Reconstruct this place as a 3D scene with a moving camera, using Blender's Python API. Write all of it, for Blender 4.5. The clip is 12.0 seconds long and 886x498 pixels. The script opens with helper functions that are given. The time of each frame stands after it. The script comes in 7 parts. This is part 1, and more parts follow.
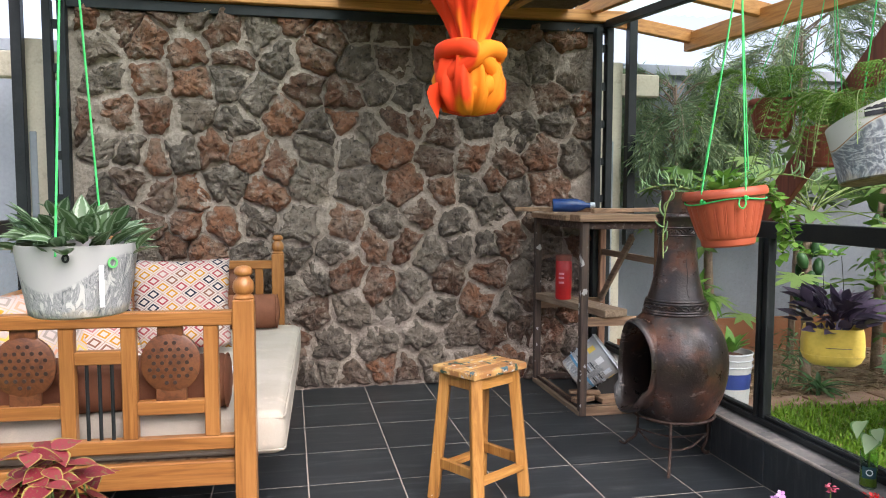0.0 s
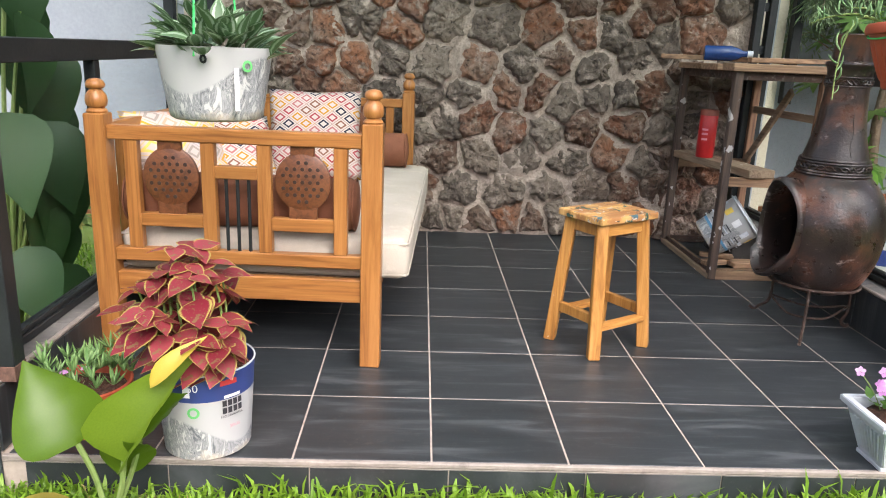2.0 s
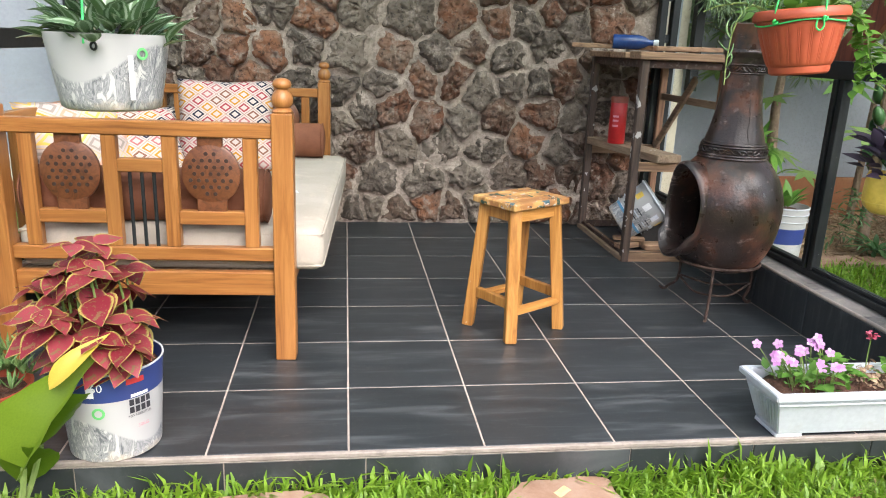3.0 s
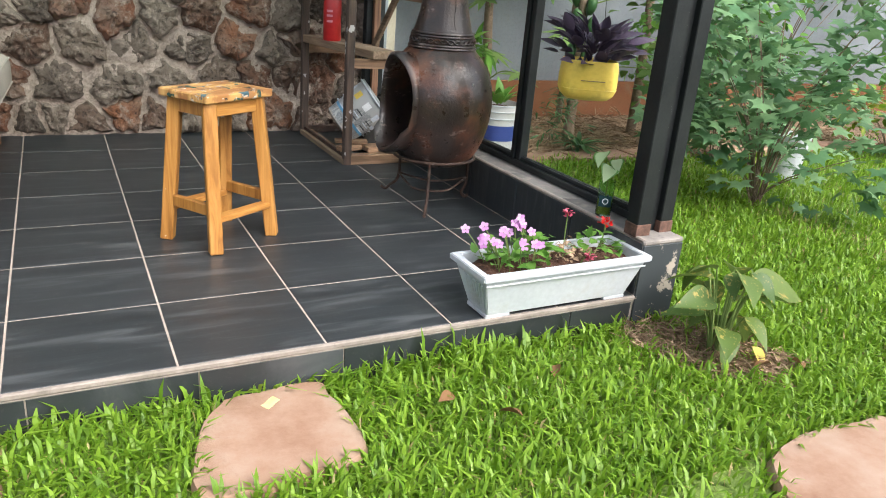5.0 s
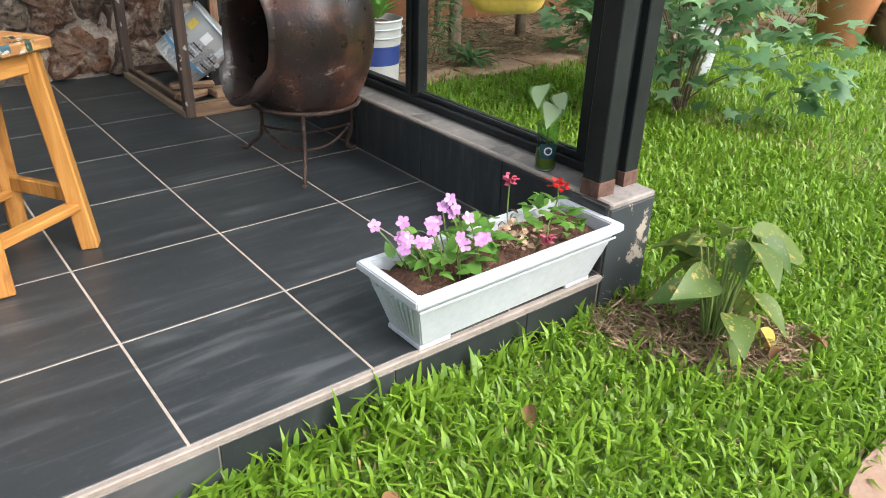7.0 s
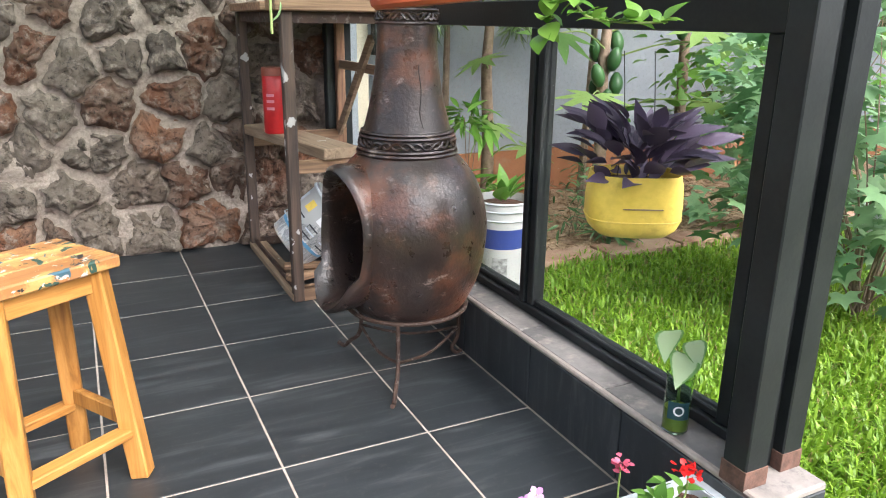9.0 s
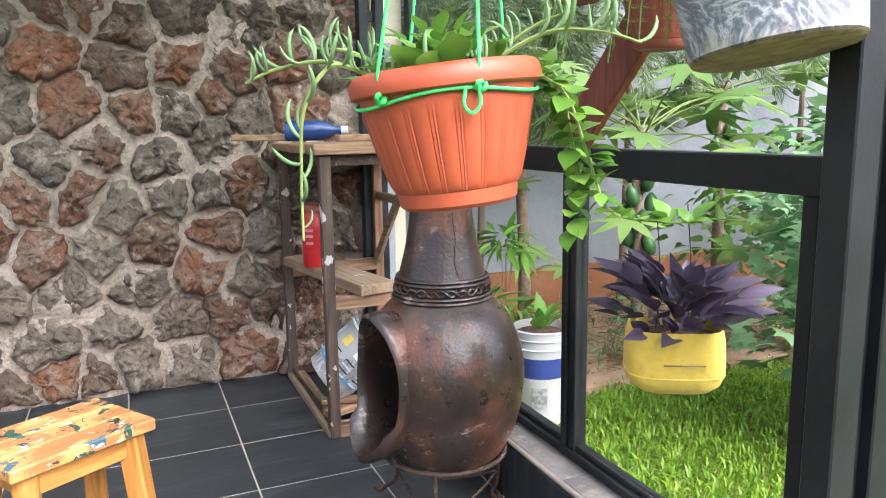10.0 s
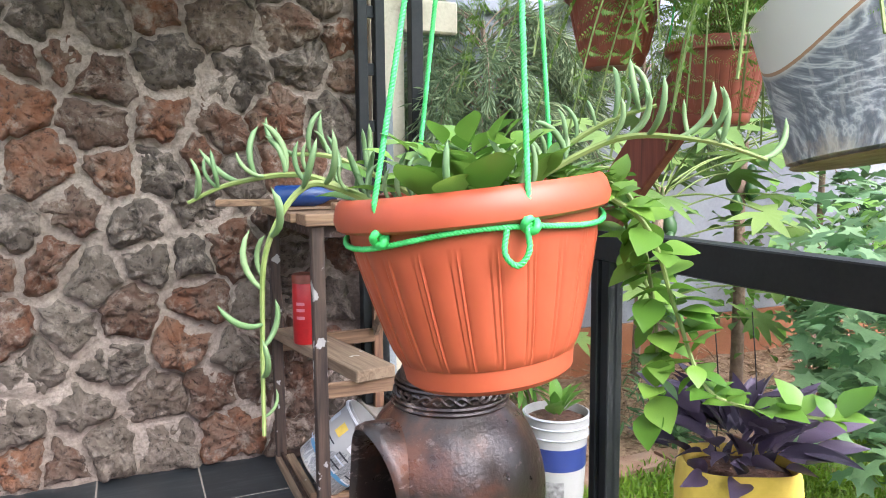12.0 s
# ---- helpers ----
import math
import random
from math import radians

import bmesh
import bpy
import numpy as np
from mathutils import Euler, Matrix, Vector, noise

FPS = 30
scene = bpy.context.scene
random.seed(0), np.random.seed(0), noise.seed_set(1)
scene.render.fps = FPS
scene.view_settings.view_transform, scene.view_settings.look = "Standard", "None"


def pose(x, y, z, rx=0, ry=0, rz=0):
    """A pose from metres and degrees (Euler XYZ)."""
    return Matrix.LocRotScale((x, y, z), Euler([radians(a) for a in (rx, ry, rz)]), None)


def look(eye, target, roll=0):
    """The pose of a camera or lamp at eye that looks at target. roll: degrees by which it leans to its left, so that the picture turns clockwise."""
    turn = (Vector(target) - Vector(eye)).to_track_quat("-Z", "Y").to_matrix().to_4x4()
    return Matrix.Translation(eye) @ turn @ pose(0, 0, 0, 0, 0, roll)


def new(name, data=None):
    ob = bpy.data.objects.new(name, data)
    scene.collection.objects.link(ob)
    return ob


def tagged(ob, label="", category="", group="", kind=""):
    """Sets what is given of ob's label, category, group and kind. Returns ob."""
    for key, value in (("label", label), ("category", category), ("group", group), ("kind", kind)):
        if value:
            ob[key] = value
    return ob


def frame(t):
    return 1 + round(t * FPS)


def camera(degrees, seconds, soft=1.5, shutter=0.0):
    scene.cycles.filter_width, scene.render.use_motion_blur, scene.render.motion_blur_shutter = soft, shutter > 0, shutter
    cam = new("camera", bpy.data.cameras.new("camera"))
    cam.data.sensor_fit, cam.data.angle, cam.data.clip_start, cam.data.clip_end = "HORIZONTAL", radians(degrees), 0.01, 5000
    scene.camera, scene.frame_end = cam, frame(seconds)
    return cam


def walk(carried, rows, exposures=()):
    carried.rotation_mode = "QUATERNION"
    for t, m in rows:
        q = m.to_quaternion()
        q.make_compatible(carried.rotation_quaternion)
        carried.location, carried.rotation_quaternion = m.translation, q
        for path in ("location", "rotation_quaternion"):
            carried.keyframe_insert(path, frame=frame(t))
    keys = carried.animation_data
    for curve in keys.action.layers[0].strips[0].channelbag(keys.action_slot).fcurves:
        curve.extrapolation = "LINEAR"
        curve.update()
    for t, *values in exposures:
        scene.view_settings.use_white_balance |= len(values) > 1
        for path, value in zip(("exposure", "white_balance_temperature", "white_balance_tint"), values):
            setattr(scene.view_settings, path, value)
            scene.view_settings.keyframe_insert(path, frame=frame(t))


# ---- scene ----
cam = camera(62.3, 12.0, soft=1.0)
PATH = [
    (0, (-0.065, -1.926, 1.256), (0.344, 0.026, 1.106), 0.1),
    (0.5, (-0.043, -1.927, 1.205), (0.314, 0.018, 0.908), 1.4),
    (1, (-0.02, -1.907, 1.164), (0.245, 0.032, 0.749), 1.9),
    (1.5, (-0.04, -1.883, 1.15), (0.106, 0.051, 0.663), 2.2),
    (2, (-0.061, -1.876, 1.145), (0.01, 0.053, 0.623), 2.3),
    (2.5, (-0.052, -1.888, 1.144), (0.053, 0.037, 0.61), 2.2),
    (3, (-0.012, -1.889, 1.14), (0.253, 0.019, 0.601), 2.3),
    (3.5, (0.028, -1.886, 1.141), (0.484, -0.022, 0.58), 2.5),
    (3.7, (0.041, -1.88, 1.138), (0.57, -0.04, 0.562), 2.8),
    (5.3, (0.201, -1.673, 0.986), (1.169, -0.088, 0.244), 5.0),
    (5.5, (0.198, -1.593, 0.992), (1.221, -0.059, 0.219), 5.2),
    (6, (0.197, -1.388, 1.007), (1.391, 0.006, 0.212), 5.5),
    (6.5, (0.367, -1.207, 0.949), (1.54, 0.158, 0.076), 3.6),
    (6.7, (0.428, -1.151, 0.941), (1.571, 0.217, 0.035), 2.7),
    (8.3, (0.775, -0.81, 0.997), (1.808, 0.707, 0.201), 2.7),
    (8.5, (0.81, -0.802, 1.014), (1.78, 0.781, 0.271), 2.2),
    (9, (0.848, -0.795, 1.075), (1.694, 0.917, 0.48), 0.8),
    (9.5, (0.858, -0.781, 1.152), (1.654, 0.999, 0.704), -0.3),
    (10, (0.876, -0.763, 1.2), (1.651, 1.051, 0.869), -0.9),
    (10.5, (0.897, -0.748, 1.253), (1.667, 1.08, 0.996), -0.9),
    (11, (0.921, -0.746, 1.285), (1.701, 1.082, 1.063), -0.8),
    (11.5, (0.942, -0.667, 1.275), (1.73, 1.159, 1.058), -0.6),
    (12, (0.979, -0.468, 1.292), (1.762, 1.359, 1.068), -0.5),
]
EXPOSURES = [(0, 1.2, 6350, 18), (2, 1.36, 6400, 16), (3.5, 1.42, 6350, 13), (5.5, 1.33, 6450, 11), (6.5, 1.33, 6450, 11), (8.5, 1.72, 6350, 14), (9.5, 1.98, 6300, 16), (10.5, 2.0, 6150, 20), (12, 1.94, 6150, 22)]
walk(cam, [(t, look(eye, target, roll)) for t, eye, target, roll in PATH], EXPOSURES)

# ---- daylight: bright, thinly clouded sky ----
world = bpy.data.worlds.new("sky")
scene.world = world
world.use_nodes = True
wn = world.node_tree.nodes
sky = wn.new("ShaderNodeTexSky")
sky.sky_type = "NISHITA"
sky.sun_disc = False
sky.sun_elevation, sky.sun_rotation = radians(44), radians(160)
sky.air_density, sky.dust_density = 1.0, 4.0
haze = wn.new("ShaderNodeHueSaturation")
haze.inputs["Saturation"].default_value = 0.6
world.node_tree.links.new(sky.outputs[0], haze.inputs["Color"])
world.node_tree.links.new(haze.outputs[0], wn["Background"].inputs[0])
wn["Background"].inputs[1].default_value = 0.15
sun = bpy.data.lights.new("sun", "SUN")
sun.energy, sun.angle, sun.color = 1.5, radians(50), (1.0, 0.99, 0.97)
sun_ob = new("sun", sun)
sun_dir = Vector((math.sin(radians(160)) * math.cos(radians(44)), math.cos(radians(160)) * math.cos(radians(44)), math.sin(radians(44))))
sun_ob.matrix_world = look(sun_dir * 20, (0, 0, 0))

# ---- mesh tools ----
TAU = 2 * math.pi


def mesh_of(bm, name, material, smooth=None):
    me = bpy.data.meshes.new(name)
    bmesh.ops.recalc_face_normals(bm, faces=bm.faces)
    bm.to_mesh(me)
    bm.free()
    if material:
        me.materials.append(material)
    if smooth is not None:
        me.shade_smooth() if smooth >= 180 else me.set_sharp_from_angle(angle=radians(smooth))
        if smooth < 180:
            for p in me.polygons:
                p.use_smooth = True
            me.set_sharp_from_angle(angle=radians(smooth))
    return me


def thing(name, m, label, category, group="", kind=""):
    ob = new(name)
    ob.empty_display_size = 0.1
    ob.matrix_world = m
    return tagged(ob, label, category, group, kind)


def part(name, bm, material, parent, label="", smooth=35, m=None):
    me = bm if isinstance(bm, bpy.types.Mesh) else mesh_of(bm, name, material, smooth)
    ob = new(name, me)
    ob.parent = parent
    if m is not None:
        ob.matrix_local = m
    return tagged(ob, label)


def solo(name, bm, material, label, category, group="", kind="", smooth=35, m=None):
    me = bm if isinstance(bm, bpy.types.Mesh) else mesh_of(bm, name, material, smooth)
    ob = new(name, me)
    if m is not None:
        ob.matrix_world = m
    return tagged(ob, label, category, group, kind)


def box(x0, x1, y0, y1, z0, z1, bevel=0.0, bm=None, m=None, segments=1):
    """A box between two corners, edges rounded by bevel, added to bm."""
    own = bmesh.new()
    bmesh.ops.create_cube(own, size=1)
    for v in own.verts:
        v.co = Vector(((x0 + x1) / 2 + v.co.x * (x1 - x0), (y0 + y1) / 2 + v.co.y * (y1 - y0), (z0 + z1) / 2 + v.co.z * (z1 - z0)))
    if bevel:
        bmesh.ops.bevel(own, geom=own.edges[:], offset=bevel, segments=segments, affect="EDGES", profile=0.5)
    if m is not None:
        bmesh.ops.transform(own, matrix=m, verts=own.verts)
    return merge(own, bm)


def merge(own, bm):
    if bm is None:
        return own
    me = bpy.data.meshes.new("tmp")
    own.to_mesh(me)
    own.free()
    bm.from_mesh(me)
    bpy.data.meshes.remove(me)
    return bm


def beam(a, b, w, h, bevel=0.002, bm=None, roll=0):
    """A straight bar of section w x h from a to b."""
    a, b = Vector(a), Vector(b)
    d = b - a
    m = Matrix.Translation((a + b) / 2) @ d.to_track_quat("Z", "Y").to_matrix().to_4x4() @ pose(0, 0, 0, 0, 0, roll)
    return box(-w / 2, w / 2, -h / 2, h / 2, -d.length / 2, d.length / 2, bevel, bm, m)


def lathe(profile, n=32, bm=None, m=None, wobble=None):
    """A turned body from (radius, height) pairs."""
    own = bmesh.new()
    rings = []
    for r, z in profile:
        if r < 1e-5:
            rings.append([own.verts.new((0, 0, z))])
        else:
            ring = []
            for i in range(n):
                a = TAU * i / n
                k = wobble(a, z) if wobble else 1.0
                ring.append(own.verts.new((r * k * math.cos(a), r * k * math.sin(a), z)))
            rings.append(ring)
    for p, q in zip(rings, rings[1:]):
        for i in range(n):
            j = (i + 1) % n
            if len(p) == 1 and len(q) == 1:
                continue
            if len(p) == 1:
                own.faces.new((p[0], q[j], q[i]))
            elif len(q) == 1:
                own.faces.new((p[i], p[j], q[0]))
            else:
                own.faces.new((p[i], p[j], q[j], q[i]))
    if m is not None:
        bmesh.ops.transform(own, matrix=m, verts=own.verts)
    return merge(own, bm)


def smooth_line(pts, k=4):
    """Catmull-Rom points through pts."""
    pts = [Vector(p) for p in pts]
    out = []
    for i in range(len(pts) - 1):
        a, b, c, d = pts[max(i - 1, 0)], pts[i], pts[i + 1], pts[min(i + 2, len(pts) - 1)]
        for s in range(k):
            t = s / k
            out.append(0.5 * (2 * b + (c - a) * t + (2 * a - 5 * b + 4 * c - d) * t * t + (3 * b - a - 3 * c + d) * t ** 3))
    out.append(pts[-1])
    return out


def tube(pts, r, n=8, bm=None, closed=False, taper=None, cap=True):
    """A round bar along pts; taper gives the end's share of r."""
    own = bmesh.new()
    pts = [Vector(p) for p in pts]
    rings, up = [], None
    count = len(pts)
    for i, p in enumerate(pts):
        if closed:
            d = pts[(i + 1) % count] - pts[i - 1]
        else:
            d = pts[min(i + 1, count - 1)] - pts[max(i - 1, 0)]
        d.normalize()
        if up is None:
            up = d.orthogonal().normalized()
        up = (up - d * up.dot(d)).normalized()
        side = d.cross(up)
        rr = r * (1 + ((taper - 1) * i / (count - 1) if taper is not None else 0))
        rings.append([own.verts.new(p + (up * math.cos(TAU * k / n) + side * math.sin(TAU * k / n)) * rr) for k in range(n)])
    pairs = list(zip(rings, rings[1:])) + ([(rings[-1], rings[0])] if closed else [])
    for p, q in pairs:
        for k in range(n):
            own.faces.new((p[k], p[(k + 1) % n], q[(k + 1) % n], q[k]))
    if cap and not closed:
        own.faces.new(rings[0][::-1])
        own.faces.new(rings[-1])
    return merge(own, bm)


def rope(pts, r, strands=3, pitch=0.02, bm=None):
    """Twisted rope: strands wound round a line."""
    line = smooth_line(pts, 1) if len(pts) == 2 else [Vector(p) for p in pts]
    length = sum((b - a).length for a, b in zip(line, line[1:]))
    n = max(3, int(length / (pitch / 5)))
    dense, acc = [], 0.0
    for k in range(n + 1):
        want = length * k / n
        run = 0.0
        for a, b in zip(line, line[1:]):
            seg = (b - a).length
            if run + seg >= want - 1e-9:
                dense.append(a.lerp(b, (want - run) / max(seg, 1e-9)))
                break
            run += seg
    bm = bm or bmesh.new()
    for s in range(strands):
        pts2 = []
        for k, p in enumerate(dense):
            d = (dense[min(k + 1, len(dense) - 1)] - dense[max(k - 1, 0)]).normalized()
            u = d.cross(Vector((0.31, 0.9, 0.2))).normalized()
            w = d.cross(u)
            a = TAU * (s / strands + length * k / max(1, len(dense) - 1) / pitch)
            pts2.append(p + (u * math.cos(a) + w * math.sin(a)) * r * 0.55)
        tube(pts2, r * 0.6, 5, bm, cap=False)
    return bm


def leaf_template(length=1.0, width=0.4, rows=5, fold=0.25, droop=0.3, shape=0.6, wave=0.0):
    """Verts and faces of one leaf along +x, up +z; shape: where it is widest."""
    verts, faces = [], []
    for i in range(rows + 1):
        t = i / rows
        p = math.sin(math.pi * t ** (math.log(0.5) / math.log(min(0.95, max(0.05, 1 - shape))))) if 0 < t < 1 else 0.02
        w = width / 2 * p
        z = -droop * t * t * length
        k = wave * math.sin(t * 19) * (1 if i % 2 else -1)
        verts += [(t * length, -w, z + fold * w + k), (t * length, 0, z), (t * length, w, z + fold * w - k)]
    for i in range(rows):
        a = 3 * i
        faces += [(a, a + 3, a + 4, a + 1), (a + 1, a + 4, a + 5, a + 2)]
    return np.array(verts), faces


def lobed_template(lobes=7, depth=0.55, spread=300):
    """A flat palmate leaf, radius 1, stalk at the origin, towards +x."""
    verts, faces = [(0, 0, 0)], []
    n = lobes * 4
    for i in range(n + 1):
        a = radians(-spread / 2 + spread * i / n)
        k = i % 4
        r = (1.0 if k == 2 else 0.62 if k in (1, 3) else 1 - depth) * (0.72 + 0.28 * math.cos(a / 2))
        verts.append((r * math.cos(a), r * math.sin(a), -0.22 * r * r + (0.05 if k == 2 else 0)))
    faces = [(0, i, i + 1) for i in range(1, n + 1)]
    return np.array(verts), faces


def scatter(template, mats, jitter=0.0):
    """One mesh of many leaves: the template at each 4x4 matrix."""
    tv, tf = template
    mats = np.array([np.array(m) for m in mats])
    h = np.c_[tv, np.ones(len(tv))]
    v = np.einsum("nij,kj->nki", mats, h)[:, :, :3].reshape(-1, 3)
    n = len(tv)
    faces = [tuple(i + k * n for i in f) for k in range(len(mats)) for f in tf]
    me = bpy.data.meshes.new("leaves")
    me.from_pydata(v.tolist(), [], faces)
    for p in me.polygons:
        p.use_smooth = True
    across = np.abs(tv[:, 1]) / max(1e-6, np.abs(tv[:, 1]).max())
    if n % 3 == 0:
        across = np.where(np.arange(n) % 3 == 1, 0.0, 1.0)
    att = me.attributes.new("across", "FLOAT", "POINT")
    att.data.foreach_set("value", np.tile(across, len(mats)).astype(np.float32))
    me.update()
    return me


def leaves(plant, mesh, mats, name="leaf", label=""):
    """Each large leaf an object of its own on one mesh."""
    for m in mats:
        part(name, mesh, None, plant, label, m=m)


def leaf_mesh(template, material):
    return clad(scatter(template, [Matrix.Identity(4)]), material)


def aim(p, d, size, roll=0.0, width=None):
    """The matrix that lays a leaf's +x along d at p, its face up."""
    d = Vector(d).normalized()
    up = Vector((0, 0, 1)) - d * d.z
    if up.length < 1e-3:
        up = Vector((1, 0, 0))
    up.normalize()
    side = up.cross(d)
    r = Matrix((d, side, up)).transposed().to_4x4()
    return Matrix.Translation(p) @ r @ Matrix.Rotation(roll, 4, "X") @ Matrix.Diagonal((size, size if width is None else width, size, 1))


def clad(me, material):
    me.materials.append(material)
    return me


rnd = random.Random(7)

# ---- materials ----
class Nodes:
    """A small writer of node materials."""

    def __init__(self, name):
        self.mat = bpy.data.materials.new(name)
        self.mat.use_nodes = True
        self.t = self.mat.node_tree
        self.bsdf = self.t.nodes["Principled BSDF"]
        self.coord = self.t.nodes.new("ShaderNodeTexCoord").outputs["Object"]

    def add(self, kind, **inputs):
        node = self.t.nodes.new(kind)
        for key, value in inputs.items():
            self.put(node.inputs[key.replace("_", " ")], value)
        return node

    def put(self, socket, value):
        if isinstance(value, bpy.types.NodeSocket):
            self.t.links.new(value, socket)
        elif isinstance(value, tuple) and len(value) == 3 and len(socket.default_value) == 4:
            socket.default_value = (*value, 1)
        else:
            socket.default_value = value

    def noise(self, scale, detail=4, rough=0.55, vector=None, distortion=0.0):
        return self.add("ShaderNodeTexNoise", Vector=vector or self.coord, Scale=scale, Detail=detail, Roughness=rough, Distortion=distortion).outputs["Fac"]

    def ramp(self, fac, *stops):
        node = self.add("ShaderNodeValToRGB", Fac=fac)
        el = node.color_ramp.elements
        while len(el) < len(stops):
            el.new(0.5)
        for e, (at, c) in zip(el, stops):
            e.position, e.color = at, (*c, 1) if isinstance(c, tuple) else (c, c, c, 1)
        return node.outputs["Color"]

    def mix(self, fac, a, b, blend="MIX"):
        node = self.t.nodes.new("ShaderNodeMix")
        node.data_type, node.blend_type = "RGBA", blend
        for key, value in ((0, fac), (6, a), (7, b)):
            self.put(node.inputs[key], value)
        return node.outputs[2]

    def math(self, op, a, b=0.0, c=0.0):
        node = self.t.nodes.new("ShaderNodeMath")
        node.operation = op
        for i, value in enumerate((a, b, c)):
            self.put(node.inputs[i], value)
        return node.outputs[0]

    def stretch(self, x, y, z, vector=None):
        node = self.add("ShaderNodeMapping", Vector=vector or self.coord)
        node.inputs["Scale"].default_value = (x, y, z)
        return node.outputs[0]

    def random(self):
        return self.t.nodes.new("ShaderNodeObjectInfo").outputs["Random"]

    def island(self):
        return self.t.nodes.new("ShaderNodeNewGeometry").outputs["Random Per Island"]

    def shifted(self):
        """Object coordinates moved by the object's random number."""
        off = self.math("MULTIPLY", self.random(), 37.0)
        node = self.t.nodes.new("ShaderNodeVectorMath")
        self.t.links.new(self.coord, node.inputs[0])
        self.t.links.new(off, node.inputs[1])
        return node.outputs[0]

    def bump(self, height, strength=0.3, distance=0.01):
        node = self.add("ShaderNodeBump", Height=height, Strength=strength, Distance=distance)
        self.t.links.new(node.outputs[0], self.bsdf.inputs["Normal"])
        return self

    def out(self, color, rough=0.6, metal=0.0, spec=0.5, **more):
        self.put(self.bsdf.inputs["Base Color"], color)
        self.put(self.bsdf.inputs["Roughness"], rough)
        self.put(self.bsdf.inputs["Metallic"], metal)
        self.put(self.bsdf.inputs["Specular IOR Level"], spec)
        for key, value in more.items():
            self.put(self.bsdf.inputs[key.replace("_", " ")], value)
        return self.mat


def plain(name, a, b, scale=8, rough=0.6, bump=0.2, metal=0.0, fine=60, distance=0.004, spec=0.5, dirt=None):
    """Two mixed tones, fine grain, slight relief."""
    n = Nodes(name)
    big = n.noise(scale, 5)
    small = n.noise(fine, 4)
    c = n.mix(n.ramp(big, (0.35, 0.0), (0.65, 1.0)), a, b)
    c = n.mix(0.25, c, n.ramp(small, (0.3, tuple(v * 0.6 for v in a)), (0.7, b)), "MIX")
    if dirt:
        c = n.mix(n.ramp(n.noise(scale * 2.3, 6, 0.7), (0.55, 0.0), (0.75, 0.8)), c, dirt)
    n.bump(n.math("ADD", small, n.math("MULTIPLY", big, 0.5)), bump, distance)
    return n.out(c, n.math("ADD", n.math("MULTIPLY", small, 0.25), rough - 0.12), metal, spec)


def wood(name, a, b, dark, along="Z", rough=0.4, scale=1.0, bump=0.12, paint=None):
    n = Nodes(name)
    v = n.shifted()
    st = {"X": (1.2, 22, 22), "Y": (22, 1.2, 22), "Z": (22, 22, 1.2)}[along]
    grain = n.noise(1.6 * scale, 6, 0.6, n.stretch(*st, v), 1.2)
    fine = n.noise(9 * scale, 4, 0.6, n.stretch(*st, v))
    c = n.ramp(grain, (0.3, dark), (0.46, b), (0.62, a))
    c = n.mix(n.math("MULTIPLY", n.ramp(fine, (0.45, 0.0), (0.7, 1.0)), 0.3), c, dark)
    c = n.mix(n.math("MULTIPLY", n.random(), 0.25), c, b)
    if paint:
        for k, (colour, at) in enumerate(paint):
            c = n.mix(n.ramp(n.noise(16 + 5 * k, 3, 0.5, n.stretch(1, 1, 1 + 0.3 * k)), (at, 0.0), (at + 0.02, 1.0)), c, colour)
    n.bump(fine, bump, 0.002)
    return n.out(c, n.math("ADD", n.math("MULTIPLY", grain, 0.25), rough - 0.1))


def foliage(name, a, b, tip=None, rough=0.45, glow=0.35, vary=1.0, edge=None):
    """Leaf tissue: each leaf its own tone, light passes through."""
    n = Nodes(name)
    own = n.math("FRACT", n.math("ADD", n.island(), n.random()))
    c = n.mix(n.math("MULTIPLY", own, vary), a, b)
    if edge:
        colour, lo, hi = edge
        at = n.t.nodes.new("ShaderNodeAttribute")
        at.attribute_name = "across"
        mask = n.math("ADD", at.outputs["Fac"], n.math("MULTIPLY", n.math("SUBTRACT", n.noise(70, 3), 0.5), 0.35))
        c = n.mix(n.ramp(mask, (lo, 0.0), (lo + 0.08, 1.0), (hi, 1.0), (min(1.0, hi + 0.06), 1.0 if hi > 0.95 else 0.0)), c, colour)
    c = n.mix(n.math("MULTIPLY", n.noise(60, 3), 0.4), c, tuple(v * 0.55 for v in a))
    if tip:
        c = n.mix(n.ramp(n.noise(9, 2), (0.58, 0.0), (0.68, 1.0)), c, tip)
    mat = n.out(c, rough, 0.0, 0.4)
    n.bump(n.noise(90, 3), 0.15, 0.002)
    tr = n.add("ShaderNodeBsdfTranslucent", Color=c)
    mx = n.add("ShaderNodeMixShader", Fac=glow)
    n.t.links.new(n.bsdf.outputs[0], mx.inputs[1])
    n.t.links.new(tr.outputs[0], mx.inputs[2])
    n.t.links.new(mx.outputs[0], n.t.nodes["Material Output"].inputs["Surface"])
    return mat


